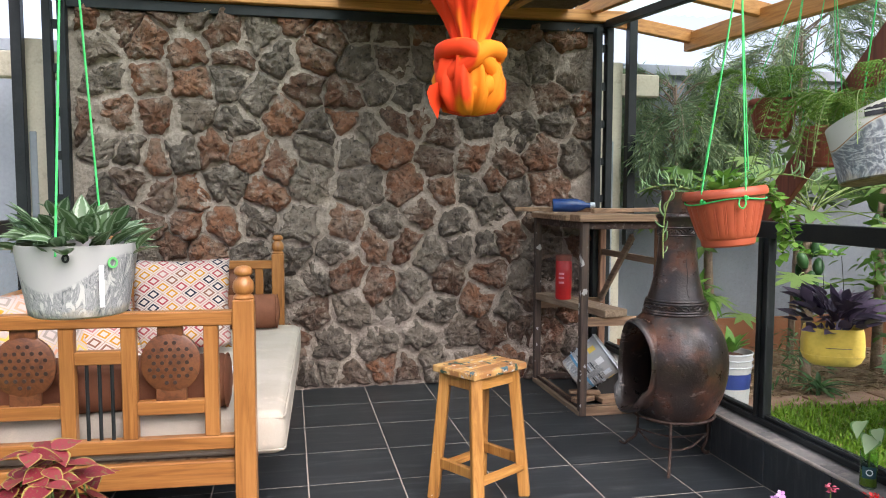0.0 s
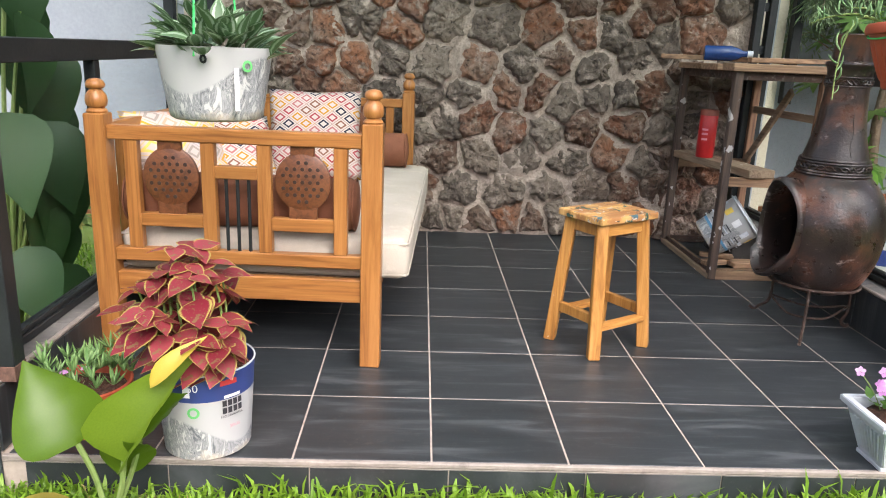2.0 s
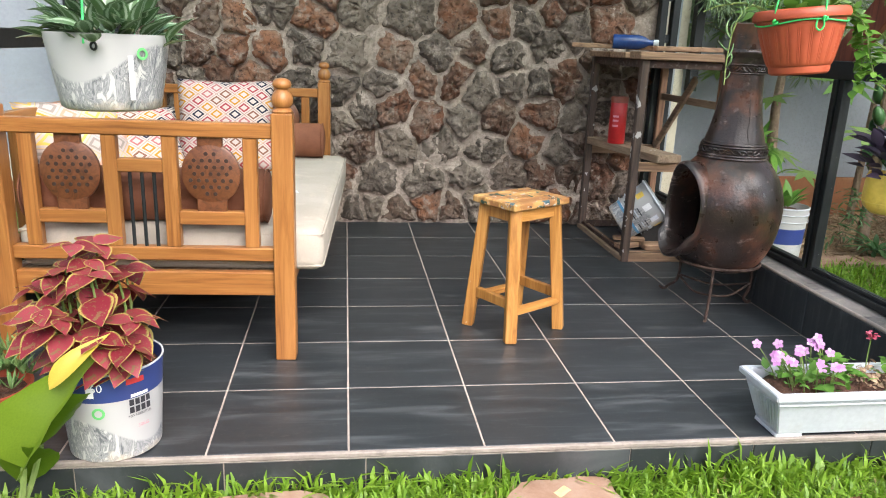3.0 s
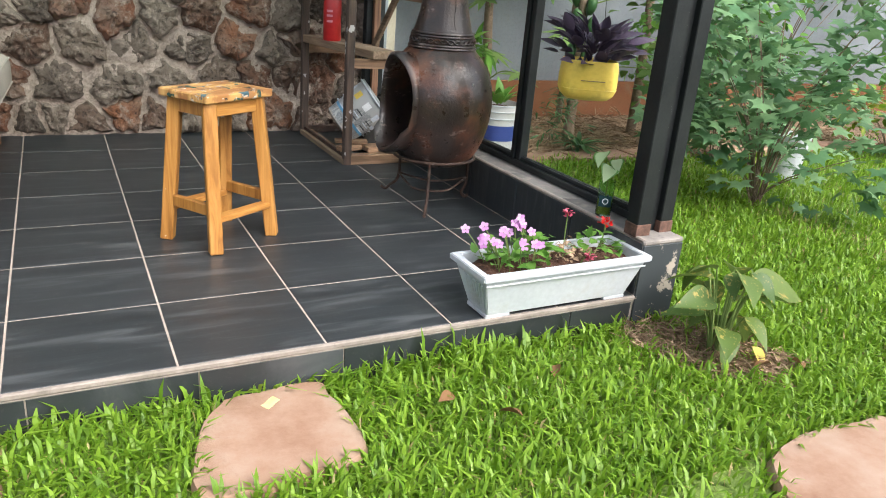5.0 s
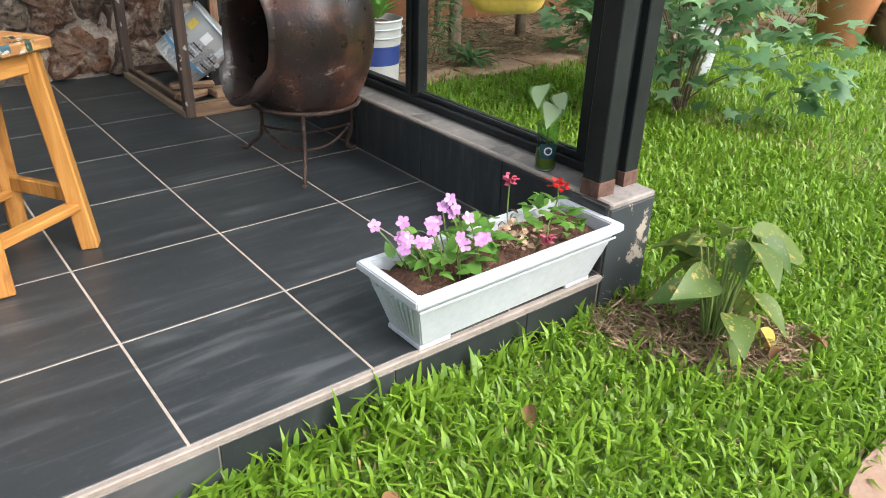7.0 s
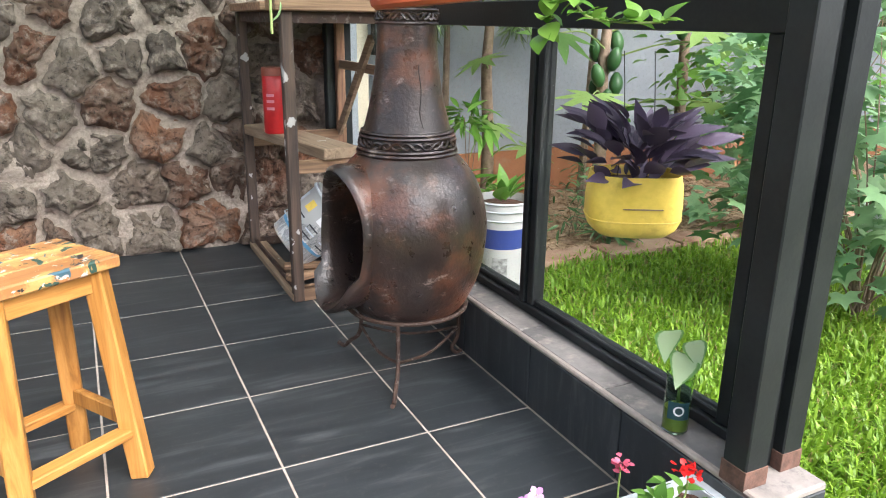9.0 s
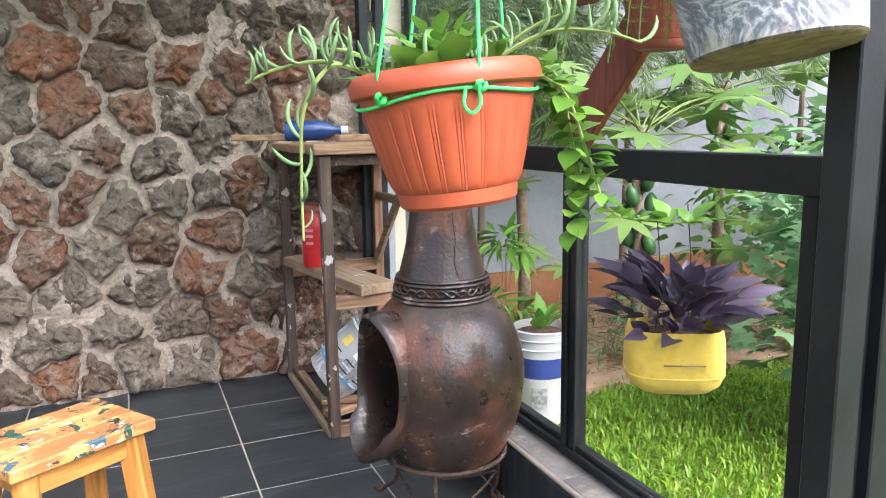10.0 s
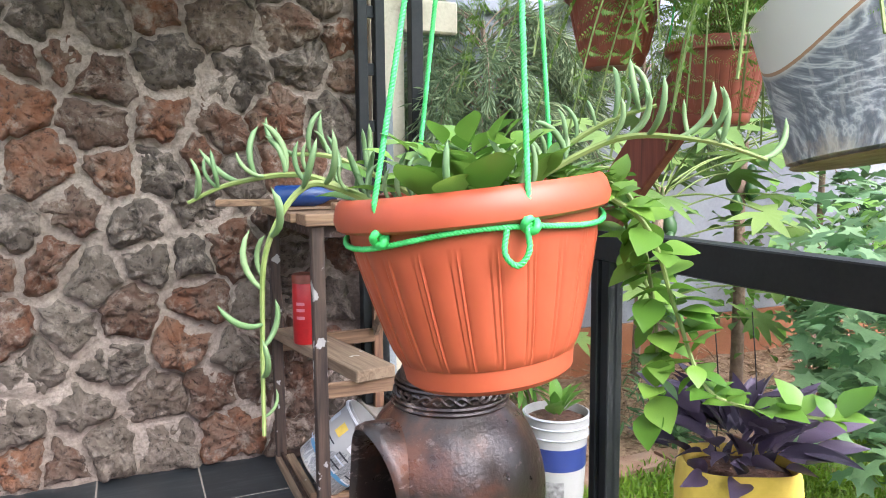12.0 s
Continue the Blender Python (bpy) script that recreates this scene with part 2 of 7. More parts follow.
def stone_material():
    n = Nodes("basalt")
    v = n.shifted()
    r = n.random()
    tone = n.ramp(r, (0.0, (0.1, 0.077, 0.063)), (0.2, (0.16, 0.125, 0.1)), (0.42, (0.26, 0.208, 0.163)), (0.56, (0.145, 0.082, 0.056)), (0.74, (0.23, 0.096, 0.053)), (0.92, (0.31, 0.135, 0.072)))
    big = n.noise(6, 5, 0.6, v)
    fine = n.noise(36, 8, 0.75, v)
    vor = n.add("ShaderNodeTexVoronoi", Vector=v, Scale=30.0).outputs["Distance"]
    c = n.mix(n.ramp(big, (0.4, 0.0), (0.68, 0.7)), tone, (0.27, 0.215, 0.172))
    c = n.mix(n.ramp(fine, (0.36, 0.85), (0.48, 0.0)), c, (0.03, 0.022, 0.018))
    c = n.mix(n.ramp(n.noise(11, 7, 0.75, v), (0.52, 0.0), (0.64, 0.85)), c, (0.42, 0.34, 0.28))
    h = n.math("ADD", n.math("MULTIPLY", fine, 1.2), n.math("MULTIPLY", vor, 0.7))
    n.bump(n.math("ADD", h, n.math("MULTIPLY", big, 1.5)), 0.9, 0.026)
    return n.out(c, 0.8, 0.0, 0.3)


def mortar_material():
    n = Nodes("mortar")
    big, fine = n.noise(3.5, 5, 0.6), n.noise(55, 6, 0.7)
    c = n.ramp(big, (0.3, (0.4, 0.318, 0.26)), (0.7, (0.6, 0.49, 0.41)))
    c = n.mix(n.ramp(fine, (0.38, 0.6), (0.56, 0.0)), c, (0.24, 0.195, 0.165))
    n.bump(n.math("ADD", fine, n.math("MULTIPLY", n.noise(14, 4), 1.5)), 1.0, 0.02)
    return n.out(c, 0.9, 0.0, 0.25)


def tile_material():
    """Dark slate-look porcelain with long pale veins."""
    n = Nodes("slate_tile")
    v = n.shifted()
    streak = n.noise(2.2, 6, 0.6, n.stretch(1.3, 9, 1, v), 0.8)
    cloud = n.noise(3, 4, 0.6, v)
    c = n.ramp(streak, (0.3, (0.014, 0.017, 0.019)), (0.52, (0.026, 0.031, 0.034)), (0.7, (0.085, 0.092, 0.096)))
    c = n.mix(n.math("MULTIPLY", cloud, 0.4), c, (0.02, 0.024, 0.027))
    c = n.mix(n.math("MULTIPLY", n.random(), 0.3), c, (0.032, 0.036, 0.04))
    dust = n.ramp(n.noise(45, 6, 0.75, v), (0.55, 0.0), (0.8, 0.3))
    c = n.mix(dust, c, (0.13, 0.12, 0.11))
    n.bump(streak, 0.08, 0.003)
    return n.out(c, n.math("ADD", n.math("MULTIPLY", cloud, 0.2), 0.3), 0.0, 0.6)


STONE, MORTAR, TILE = stone_material(), mortar_material(), tile_material()
GROUT = plain("grout", (0.36, 0.3, 0.25), (0.46, 0.39, 0.33), 9, 0.85, 0.3, dirt=(0.22, 0.17, 0.13))
NOSING = plain("nosing", (0.22, 0.19, 0.16), (0.34, 0.29, 0.25), 7, 0.7, 0.4, dirt=(0.12, 0.1, 0.09))
BLACK_STEEL = plain("black_steel", (0.012, 0.014, 0.015), (0.024, 0.027, 0.028), 5, 0.4, 0.08, fine=90, spec=0.25, dirt=(0.025, 0.025, 0.024))
COPING = plain("coping", (0.09, 0.085, 0.08), (0.2, 0.185, 0.17), 6, 0.7, 0.4, dirt=(0.32, 0.28, 0.24))
CEMENT = plain("cement", (0.2, 0.18, 0.16), (0.32, 0.29, 0.26), 8, 0.9, 0.5, dirt=(0.05, 0.055, 0.06))
TEAK = wood("varnished_wood_upright", (0.4, 0.175, 0.048), (0.3, 0.12, 0.03), (0.17, 0.062, 0.016), "Z", 0.33)
TEAK_X = wood("varnished_wood_rail", (0.4, 0.175, 0.048), (0.3, 0.12, 0.03), (0.17, 0.062, 0.016), "X", 0.33)
TEAK_Y = wood("varnished_wood_side", (0.4, 0.175, 0.048), (0.3, 0.12, 0.03), (0.17, 0.062, 0.016), "Y", 0.33)
CARVED = wood("carved_dark_wood", (0.17, 0.062, 0.022), (0.12, 0.04, 0.014), (0.06, 0.02, 0.008), "Z", 0.4)
PINE = wood("stool_pine", (0.52, 0.26, 0.07), (0.41, 0.185, 0.04), (0.22, 0.085, 0.018), "Z", 0.42, paint=[((0.75, 0.7, 0.6), 0.72)])
PINE_X = wood("stool_pine_rail", (0.52, 0.26, 0.07), (0.41, 0.185, 0.04), (0.22, 0.085, 0.018), "X", 0.42, paint=[((0.75, 0.7, 0.6), 0.74)])
ROOF_WOOD = wood("roof_timber", (0.62, 0.29, 0.09), (0.5, 0.21, 0.055), (0.3, 0.11, 0.03), "X", 0.55)
ROOF_WOOD_Y = wood("roof_timber_long", (0.62, 0.29, 0.09), (0.5, 0.21, 0.055), (0.3, 0.11, 0.03), "Y", 0.55)
OLD_WOOD = wood("weathered_plank", (0.34, 0.24, 0.16), (0.24, 0.16, 0.1), (0.09, 0.055, 0.035), "Y", 0.8, bump=0.4, paint=[((0.6, 0.55, 0.48), 0.7)])
OLD_WOOD_X = wood("weathered_batten", (0.36, 0.22, 0.13), (0.24, 0.14, 0.08), (0.09, 0.05, 0.03), "X", 0.8, bump=0.4)
RED_WOOD = wood("red_brown_board", (0.24, 0.07, 0.045), (0.17, 0.045, 0.03), (0.09, 0.025, 0.018), "Z", 0.5)
RUST = plain("rusty_iron", (0.035, 0.022, 0.017), (0.09, 0.05, 0.035), 16, 0.7, 0.5, 0.35, dirt=(0.3, 0.27, 0.25))
GLASS_MAT = Nodes("clear_glass").out((0.96, 0.985, 0.975), 0.02, 0.0, 0.5, Transmission_Weight=1.0, IOR=1.05)

# ---- ground and boundary ----
GZ = -0.125          # lawn level below the tiled floor
SOIL = plain("lawn_soil", (0.1, 0.17, 0.025), (0.17, 0.24, 0.05), 5, 0.95, 0.6, distance=0.02)
PAINT_GREY = plain("grey_wall_paint", (0.25, 0.275, 0.31), (0.32, 0.35, 0.385), 1.6, 0.75, 0.25, fine=40, dirt=(0.26, 0.27, 0.27))
PAINT_TERRA = plain("terracotta_wall_paint", (0.27, 0.1, 0.045), (0.35, 0.15, 0.07), 2.2, 0.8, 0.3, dirt=(0.3, 0.2, 0.13))
CREAM = plain("cream_concrete", (0.5, 0.44, 0.33), (0.58, 0.52, 0.41), 5, 0.85, 0.4, dirt=(0.3, 0.25, 0.18))


def grid_sheet(x0, x1, y0, y1, step, height):
    bm = bmesh.new()
    nx, ny = int((x1 - x0) / step), int((y1 - y0) / step)
    rows = [[bm.verts.new((x0 + (x1 - x0) * i / nx, y0 + (y1 - y0) * j / ny, height(x0 + (x1 - x0) * i / nx, y0 + (y1 - y0) * j / ny))) for i in range(nx + 1)] for j in range(ny + 1)]
    for j in range(ny):
        for i in range(nx):
            bm.faces.new((rows[j][i], rows[j][i + 1], rows[j + 1][i + 1], rows[j + 1][i]))
    return bm


def ground_height(x, y):
    near = max(0.0, 1 - max(abs(x - 3), abs(y)) / 14)
    return GZ + near * 0.02 * noise.noise((x * 1.7, y * 1.7, 0.3))


bm = grid_sheet(-8, 14, -8, 5, 0.25, ground_height)
edge = [e for e in bm.edges if e.is_boundary]
made = bmesh.ops.extrude_edge_only(bm, edges=edge)
for v in made["geom"]:
    if isinstance(v, bmesh.types.BMVert):
        d = Vector((v.co.x - 3, v.co.y + 1.5, 0)).normalized()
        v.co = Vector((v.co.x + d.x * 600, v.co.y + d.y * 600, GZ))
solo("ground", bm, SOIL, "soil and short green lawn ground", "ground", kind="structure", smooth=180)


def wall_strip(name, x0, x1, y0, y1, z0, z1, material, label, kind="structure"):
    return solo(name, box(x0, x1, y0, y1, z0, z1, 0.004), material, label, "wall", kind=kind)


wall_strip("wall_boundary", -9, 13, 3.55, 3.72, 0.22, 2.2, PAINT_GREY, "pale grey painted garden boundary wall, weather stained")
wall_strip("wall_boundary_base", -9, 13, 3.535, 3.72, -0.25, 0.22, PAINT_TERRA, "terracotta painted base of the boundary wall")
wall_strip("wall_boundary_coping", -9, 13, 3.50, 3.76, 2.2, 2.28, PAINT_GREY, "grey concrete coping on the boundary wall")
wall_strip("wall_boundary_east", 13, 13.2, -9, 3.72, -0.25, 2.2, PAINT_GREY, "pale grey painted garden boundary wall")
wall_strip("wall_house", -9, 13, -9.2, -9, -0.25, 3.2, PAINT_GREY, "pale grey painted house wall across the lawn")
wall_strip("wall_boundary_west", -9.2, -9, -9, 3.72, -0.25, 2.2, PAINT_GREY, "pale grey painted garden boundary wall")

# ---- patio platform ----
X0, X1, Y1 = -1.21, 1.92, 2.8
T = 0.4
floor = solo("floor", box(X0 - 0.2, X1 + 0.18, 0.004, Y1 + 0.25, -0.3, -0.0015), GROUT, "patio floor slab with pale grout between dark tiles", "floor", kind="structure")
nose = solo("trim", box(X0, X1 + 0.0, -0.012, 0.003, -0.014, 0.002, 0.003), NOSING, "worn pale edge trim along the patio step", "trim", kind="structure")
solo("trim", box(X0, X1 + 0.0, -0.008, 0.003, -0.021, -0.0165, 0.0015), NOSING, "second thin strip of the patio edge trim", "trim", kind="structure")

# stone wall: mortar body here, the stones at the end of the file
def stone_seeds(x0, x1, z0, z1, seed, rows=12):
    """Middles of the stones, in uneven courses."""
    q = random.Random(seed)
    out = []
    for r in range(rows):
        x = x0 - 0.1 + 0.1 * (r % 2) + q.uniform(-0.05, 0.05)
        while x < x1 + 0.12:
            w = q.choice((0.12, 0.18, 0.22, 0.27, 0.33))
            out.append(Vector((x + w / 2 + q.uniform(-0.03, 0.03), z0 + (r + 0.5) * (z1 - z0) / rows + q.uniform(-0.07, 0.07))))
            x += w
    return out


STONES = stone_seeds(-1.3, 1.985, 0.0, 2.40, 6)
STONE_AT = np.array([tuple(v) for v in STONES])


def mortar_height(x, y):
    """Trowelled mortar: swelling up to collars round the stones, low along the joints."""
    d = np.sort(np.hypot(STONE_AT[:, 0] - x, STONE_AT[:, 1] - y))[:2]
    e = (d[1] - d[0]) / 2
    collar = 0.022 * min(1.0, e / 0.03) - 0.008
    return collar + 0.014 * noise.noise((x * 6, y * 6, 2)) + 0.01 * noise.noise((x * 19, y * 19, 5)) + 0.005 * noise.noise((x * 47, y * 47, 9))


wall_north = solo("wall_north", grid_sheet(-1.32, 1.99, 0, 2.42, 0.014, mortar_height), MORTAR,
                  "rubble wall of dark basalt stones in pale raised mortar", "wall", kind="structure", smooth=180, m=Matrix.Translation((0, Y1, 0)) @ pose(0, 0, 0, 90, 0, 0))
solo("wall_north_core", box(-1.32, 1.99, Y1 + 0.03, Y1 + 0.25, -0.1, 2.42), MORTAR, "rough cement back of the rubble wall", "wall", kind="structure")


def parapet(name, x0, x1, inner, label):
    """Low tiled wall under the windows; inner: +1 if its tiled face looks to +x."""
    w = solo(name, box(x0, x1, 0.0, Y1, -0.3, 0.19, 0.004), CEMENT, label, "wall", kind="structure")
    face = x1 if inner > 0 else x0
    tile = mesh_of(box(-0.004, 0.004, 0.002, T - 0.002, 0.004, 0.192, 0.0015), "tile", TILE)
    for k in range(7):
        part("tile", tile, None, w, m=Matrix.Translation((face + 0.003 * inner, k * T + 0.006, 0)))
    cop = mesh_of(box(x0 + (0.0 if inner > 0 else 0.014), x1 - (0.014 if inner > 0 else 0), 0.102, 0.1 + T - 0.003, 0.19, 0.203, 0.003), "coping_tile", COPING)
    for k in range(6):
        part("coping_tile", cop, None, w, m=Matrix.Translation((0, k * T, 0)))
    part("nosing", box(x1 - 0.014 if inner > 0 else x0 - 0.004, x1 + 0.004 if inner > 0 else x0 + 0.014, 0.0, Y1, 0.192, 0.206, 0.004), NOSING, w, "worn pale edge strip")
    part("end_cap", box(x0 - 0.004, x1 + 0.004, -0.006, 0.1, 0.185, 0.204, 0.005), CEMENT, w, "bare chipped cement top")
    n = Nodes(name + "_end_paint")
    chip = n.ramp(n.noise(9, 6, 0.7), (0.57, 0.0), (0.6, 1.0))
    m2 = n.out(n.mix(chip, (0.035, 0.042, 0.046), (0.38, 0.33, 0.27)), 0.6)
    part("end_face", box(x0 - 0.003, x1 + 0.003, -0.006, 0.002, -0.3, 0.185, 0.002), m2, w, "dark tiled end face with chipped paint")
    return w


par_r = parapet("wall_parapet_right", X1 + 0.008, X1 + 0.18, -1, "low dark-tiled parapet with a cement coping")
par_l = parapet("wall_parapet_left", X0 - 0.18, X0 - 0.008, 1, "low dark-tiled parapet with a cement coping")

# step riser and slab end
riser = solo("step_riser", box(X0, X1, 0.0, 0.004, -0.3, -0.021), GROUT, "dark-tiled riser of the patio step", "step", kind="structure")


# ---- steel window frames ----
RUSTY = plain("rust_flakes", (0.06, 0.03, 0.02), (0.16, 0.085, 0.06), 30, 0.85, 0.4, dirt=(0.02, 0.02, 0.02))
def window_side(name, x, sign):
    """Black steel frame on a parapet: corner posts, rails and mullions, panes below the rail. sign: outwards."""
    w = thing(name, pose(0, 0, 0), "black painted steel window frame with clear panes on the parapet", "window", kind="structure")
    inn, out = x - sign * 0.135, x + sign * 0.04
    part("post", box(min(inn, inn + sign * 0.06), max(inn, inn + sign * 0.06), 0.045, 0.105, 0.2, 2.17, 0.003), BLACK_STEEL, w, "black steel corner post, rusty at the foot")
    part("post", box(min(out, out - sign * 0.055), max(out, out - sign * 0.055), 0.06, 0.12, 0.2, 2.17, 0.003), BLACK_STEEL, w)
    for px0, px1, py0, py1 in ((min(inn, inn + sign * 0.06), max(inn, inn + sign * 0.06), 0.045, 0.105), (min(out, out - sign * 0.055), max(out, out - sign * 0.055), 0.06, 0.12)):
        part("rusty_foot", box(px0 - 0.0015, px1 + 0.0015, py0 - 0.0015, py1 + 0.0015, 0.2, 0.245, 0.001), RUSTY, w, "rust-flaked post foot")
    part("post_web", box(min(x - sign * 0.076, x - sign * 0.014), max(x - sign * 0.076, x - sign * 0.014), 0.085, 0.11, 0.2, 2.17), BLACK_STEEL, w)
    part("post", box(x - 0.02, x + 0.04, 0.2, 0.235, 0.2, 1.06, 0.002), BLACK_STEEL, w)
    part("rail", box(x - 0.025, x + 0.025, 0.13, Y1 - 0.02, 1.06, 1.135, 0.003), BLACK_STEEL, w)
    part("sill_rail", box(x - 0.03, x + 0.03, 0.13, Y1 - 0.02, 0.204, 0.232, 0.003), BLACK_STEEL, w)
    part("sill_bead", box(x - 0.014, x + 0.02, 0.13, Y1 - 0.02, 0.232, 0.25, 0.003), BLACK_STEEL, w)
    for y in (1.02, 1.9):
        part("mullion", box(x - 0.022, x + 0.022, y - 0.035, y - 0.002, 0.232, 1.06, 0.003), BLACK_STEEL, w)
        part("mullion", box(x - 0.03, x + 0.014, y + 0.002, y + 0.03, 0.232, 1.06, 0.003), BLACK_STEEL, w)
    for y0, y1 in ((0.235, 0.985), (1.05, 1.865), (1.93, 2.74)):
        p = part("pane", box(x - 0.003, x + 0.003, y0, y1, 0.25, 1.06), GLASS_MAT, w, "clear glass pane")
        p.visible_shadow = False
    part("wall_post", box(x - 0.12, x - 0.075, 2.70, 2.76, 0.2, 2.36, 0.003), BLACK_STEEL, w)
    part("wall_post", box(x - 0.04, x + 0.005, 2.70, 2.76, 0.2, 2.36, 0.003), BLACK_STEEL, w)
    for k in range(8):
        part("post_tie", box(x - 0.075, x - 0.04, 2.72, 2.75, 0.45 + 0.25 * k, 0.5 + 0.25 * k), BLACK_STEEL, w)
    part("top_rail", beam((x - 0.03, 2.76, 2.385), (x - 0.03, 0.03, 2.175), 0.05, 0.05, 0.003), BLACK_STEEL, w)
    return w


window_side("window_1", 2.06, 1)
window_side("window_2", -1.31, -1)
solo("beam", box(-1.35, 2.08, 2.74, 2.80, 2.33, 2.39, 0.003), BLACK_STEEL, "black steel beam along the top of the stone wall", "beam", kind="structure")
solo("beam", box(-1.35, 2.08, 0.04, 0.10, 2.14, 2.2, 0.003), BLACK_STEEL, "black steel beam over the open patio front", "beam", kind="structure")
for x in (2.27, -1.61):
    solo("post", box(x - 0.03, x + 0.03, 2.83, 2.89, 0.9, 2.5, 0.003), BLACK_STEEL, "slim black steel post beside the stone wall", "post", kind="structure")

# ---- roof: timbers, reed ceiling, corrugated sheet ----
REED = Nodes("reed_mat")
reed = REED.noise(6, 5, 0.6, REED.stretch(3, 60, 60))
REED_MAT = REED.bump(reed, 0.8, 0.01).out(REED.ramp(reed, (0.3, (0.06, 0.035, 0.022)), (0.55, (0.15, 0.095, 0.06)), (0.75, (0.26, 0.17, 0.1))), 0.9)
SHEET = Nodes("green_roof_sheet")
SHEET_MAT = SHEET.out((0.5, 0.72, 0.66), 0.3, 0.0, 0.5, Transmission_Weight=0.0)
tr = SHEET.add("ShaderNodeBsdfTranslucent", Color=(0.75, 0.88, 0.84))
tp = SHEET.add("ShaderNodeBsdfTransparent", Color=(0.76, 0.93, 0.89))
m1 = SHEET.add("ShaderNodeMixShader", Fac=0.5)
SHEET.t.links.new(tr.outputs[0], m1.inputs[1])
SHEET.t.links.new(tp.outputs[0], m1.inputs[2])
m2 = SHEET.add("ShaderNodeMixShader", Fac=0.85)
SHEET.t.links.new(SHEET.bsdf.outputs[0], m2.inputs[1])
SHEET.t.links.new(m1.outputs[0], m2.inputs[2])
SHEET.t.links.new(m2.outputs[0], SHEET.t.nodes["Material Output"].inputs["Surface"])


def roof_z(y):
    return 2.40 + (y - 2.78) * 0.077


solo("wall_plate", box(-1.6, 2.16, 2.70, 2.82, 2.395, 2.47, 0.004), ROOF_WOOD, "orange-brown timber wall plate on the stone wall", "beam", kind="structure")
for x in (0.78, 1.36, 1.92, -0.4, -1.5):
    solo("rafter", beam((x, 2.98, roof_z(2.98) + 0.1), (x, -0.1, roof_z(-0.1) + 0.08), 0.05, 0.1, 0.003), ROOF_WOOD_Y, "orange-brown timber rafter under the roof", "rafter", "roof rafters", "structure")
reed_bm = grid_sheet(0.24, 1.74, 1.8, 2.72, 0.03, lambda x, y: roof_z(y) + 0.065 + 0.012 * noise.noise((x * 6, y * 40, 1)) + 0.012 * noise.noise((x * 3, y * 3, 4)))
solo("ceiling", reed_bm, REED_MAT, "brown reed mat ceiling under the rafters", "ceiling", kind="structure", smooth=180)
fringe = []
for k in range(260):
    x = rnd.uniform(0.24, 1.72)
    fringe.append(aim((x, 2.715 + rnd.uniform(-0.01, 0.01), roof_z(2.7) + 0.06), (rnd.uniform(-0.4, 0.4), 0.1, -1), rnd.uniform(0.015, 0.05), rnd.uniform(0, 3), rnd.uniform(0.04, 0.06)))
solo("reed_fringe", clad(scatter(leaf_template(1, 0.1, 2, 0, 0), fringe), REED_MAT), None, "frayed reed ends hanging from the ceiling mat", "reed fringe", kind="stuff")
sheet = grid_sheet(-1.6, 3.1, -0.25, 3.3, 0.02, lambda x, y: roof_z(y) + 0.18 + 0.012 * math.sin(x * TAU / 0.076))
solo("roof_sheet", sheet, SHEET_MAT, "pale green corrugated translucent roof sheet", "roof", kind="structure", smooth=180)
solo("pergola_beam", beam((2.80, 3.05, 2.36), (2.98, -0.4, 2.30), 0.06, 0.13, 0.004), ROOF_WOOD_Y, "orange-brown timber pergola beam beside the patio", "beam", kind="structure")
for y, z in ((2.95, 2.4), (2.2, 2.42), (1.3, 2.38), (0.3, 2.33)):
    solo("pergola_rafter", beam((2.06, y - 0.08, z + 0.06), (2.9, y + 0.06, z - 0.02), 0.05, 0.09, 0.004), ROOF_WOOD, "orange-brown timber rafter from window frame to pergola beam", "rafter", "pergola rafters", "structure")
solo("brace", beam((2.13, 1.18, 1.12), (2.13, 0.14, 2.12), 0.03, 0.13, 0.004, roll=0), RED_WOOD, "red-brown diagonal board bracing the window frame", "brace", kind="structure")

# ---- daybed ----
FINIAL = [(0.0, 0.0), (0.033, 0.0), (0.036, 0.006), (0.03, 0.014), (0.024, 0.018), (0.034, 0.026), (0.037, 0.042), (0.034, 0.06), (0.024, 0.074), (0.02, 0.08), (0.03, 0.086), (0.032, 0.096), (0.027, 0.108), (0.018, 0.114), (0.0, 0.117)]


def carved_panel():
    """A pineapple-shaped board, left uncut, and the places of its rows of holes."""
    bm = bmesh.new()
    outline = []
    for i in range(40):
        a = TAU * i / 40
        outline.append((0.098 * math.cos(a) * (1 + 0.06 * math.sin(a)), 0.098 * math.sin(a) - 0.004))
    holes = [(x * 0.027 + (0.0135 if r % 2 else 0), r * 0.023) for r in range(-3, 4) for x in range(-3, 4)]
    holes = [h for h in holes if math.hypot(*h) < 0.076]
    body = lathe([(0.0, -0.011), (0.09, -0.011), (0.098, -0.006), (0.098, 0.006), (0.09, 0.011), (0.0, 0.011)], 40, None, Matrix.Diagonal((1, 1.08, 1, 1)))
    box(-0.042, 0.042, 0.085, 0.135, -0.010, 0.010, 0.003, body)
    box(-0.05, 0.05, -0.135, -0.088, -0.010, 0.010, 0.003, body)
    return body, holes


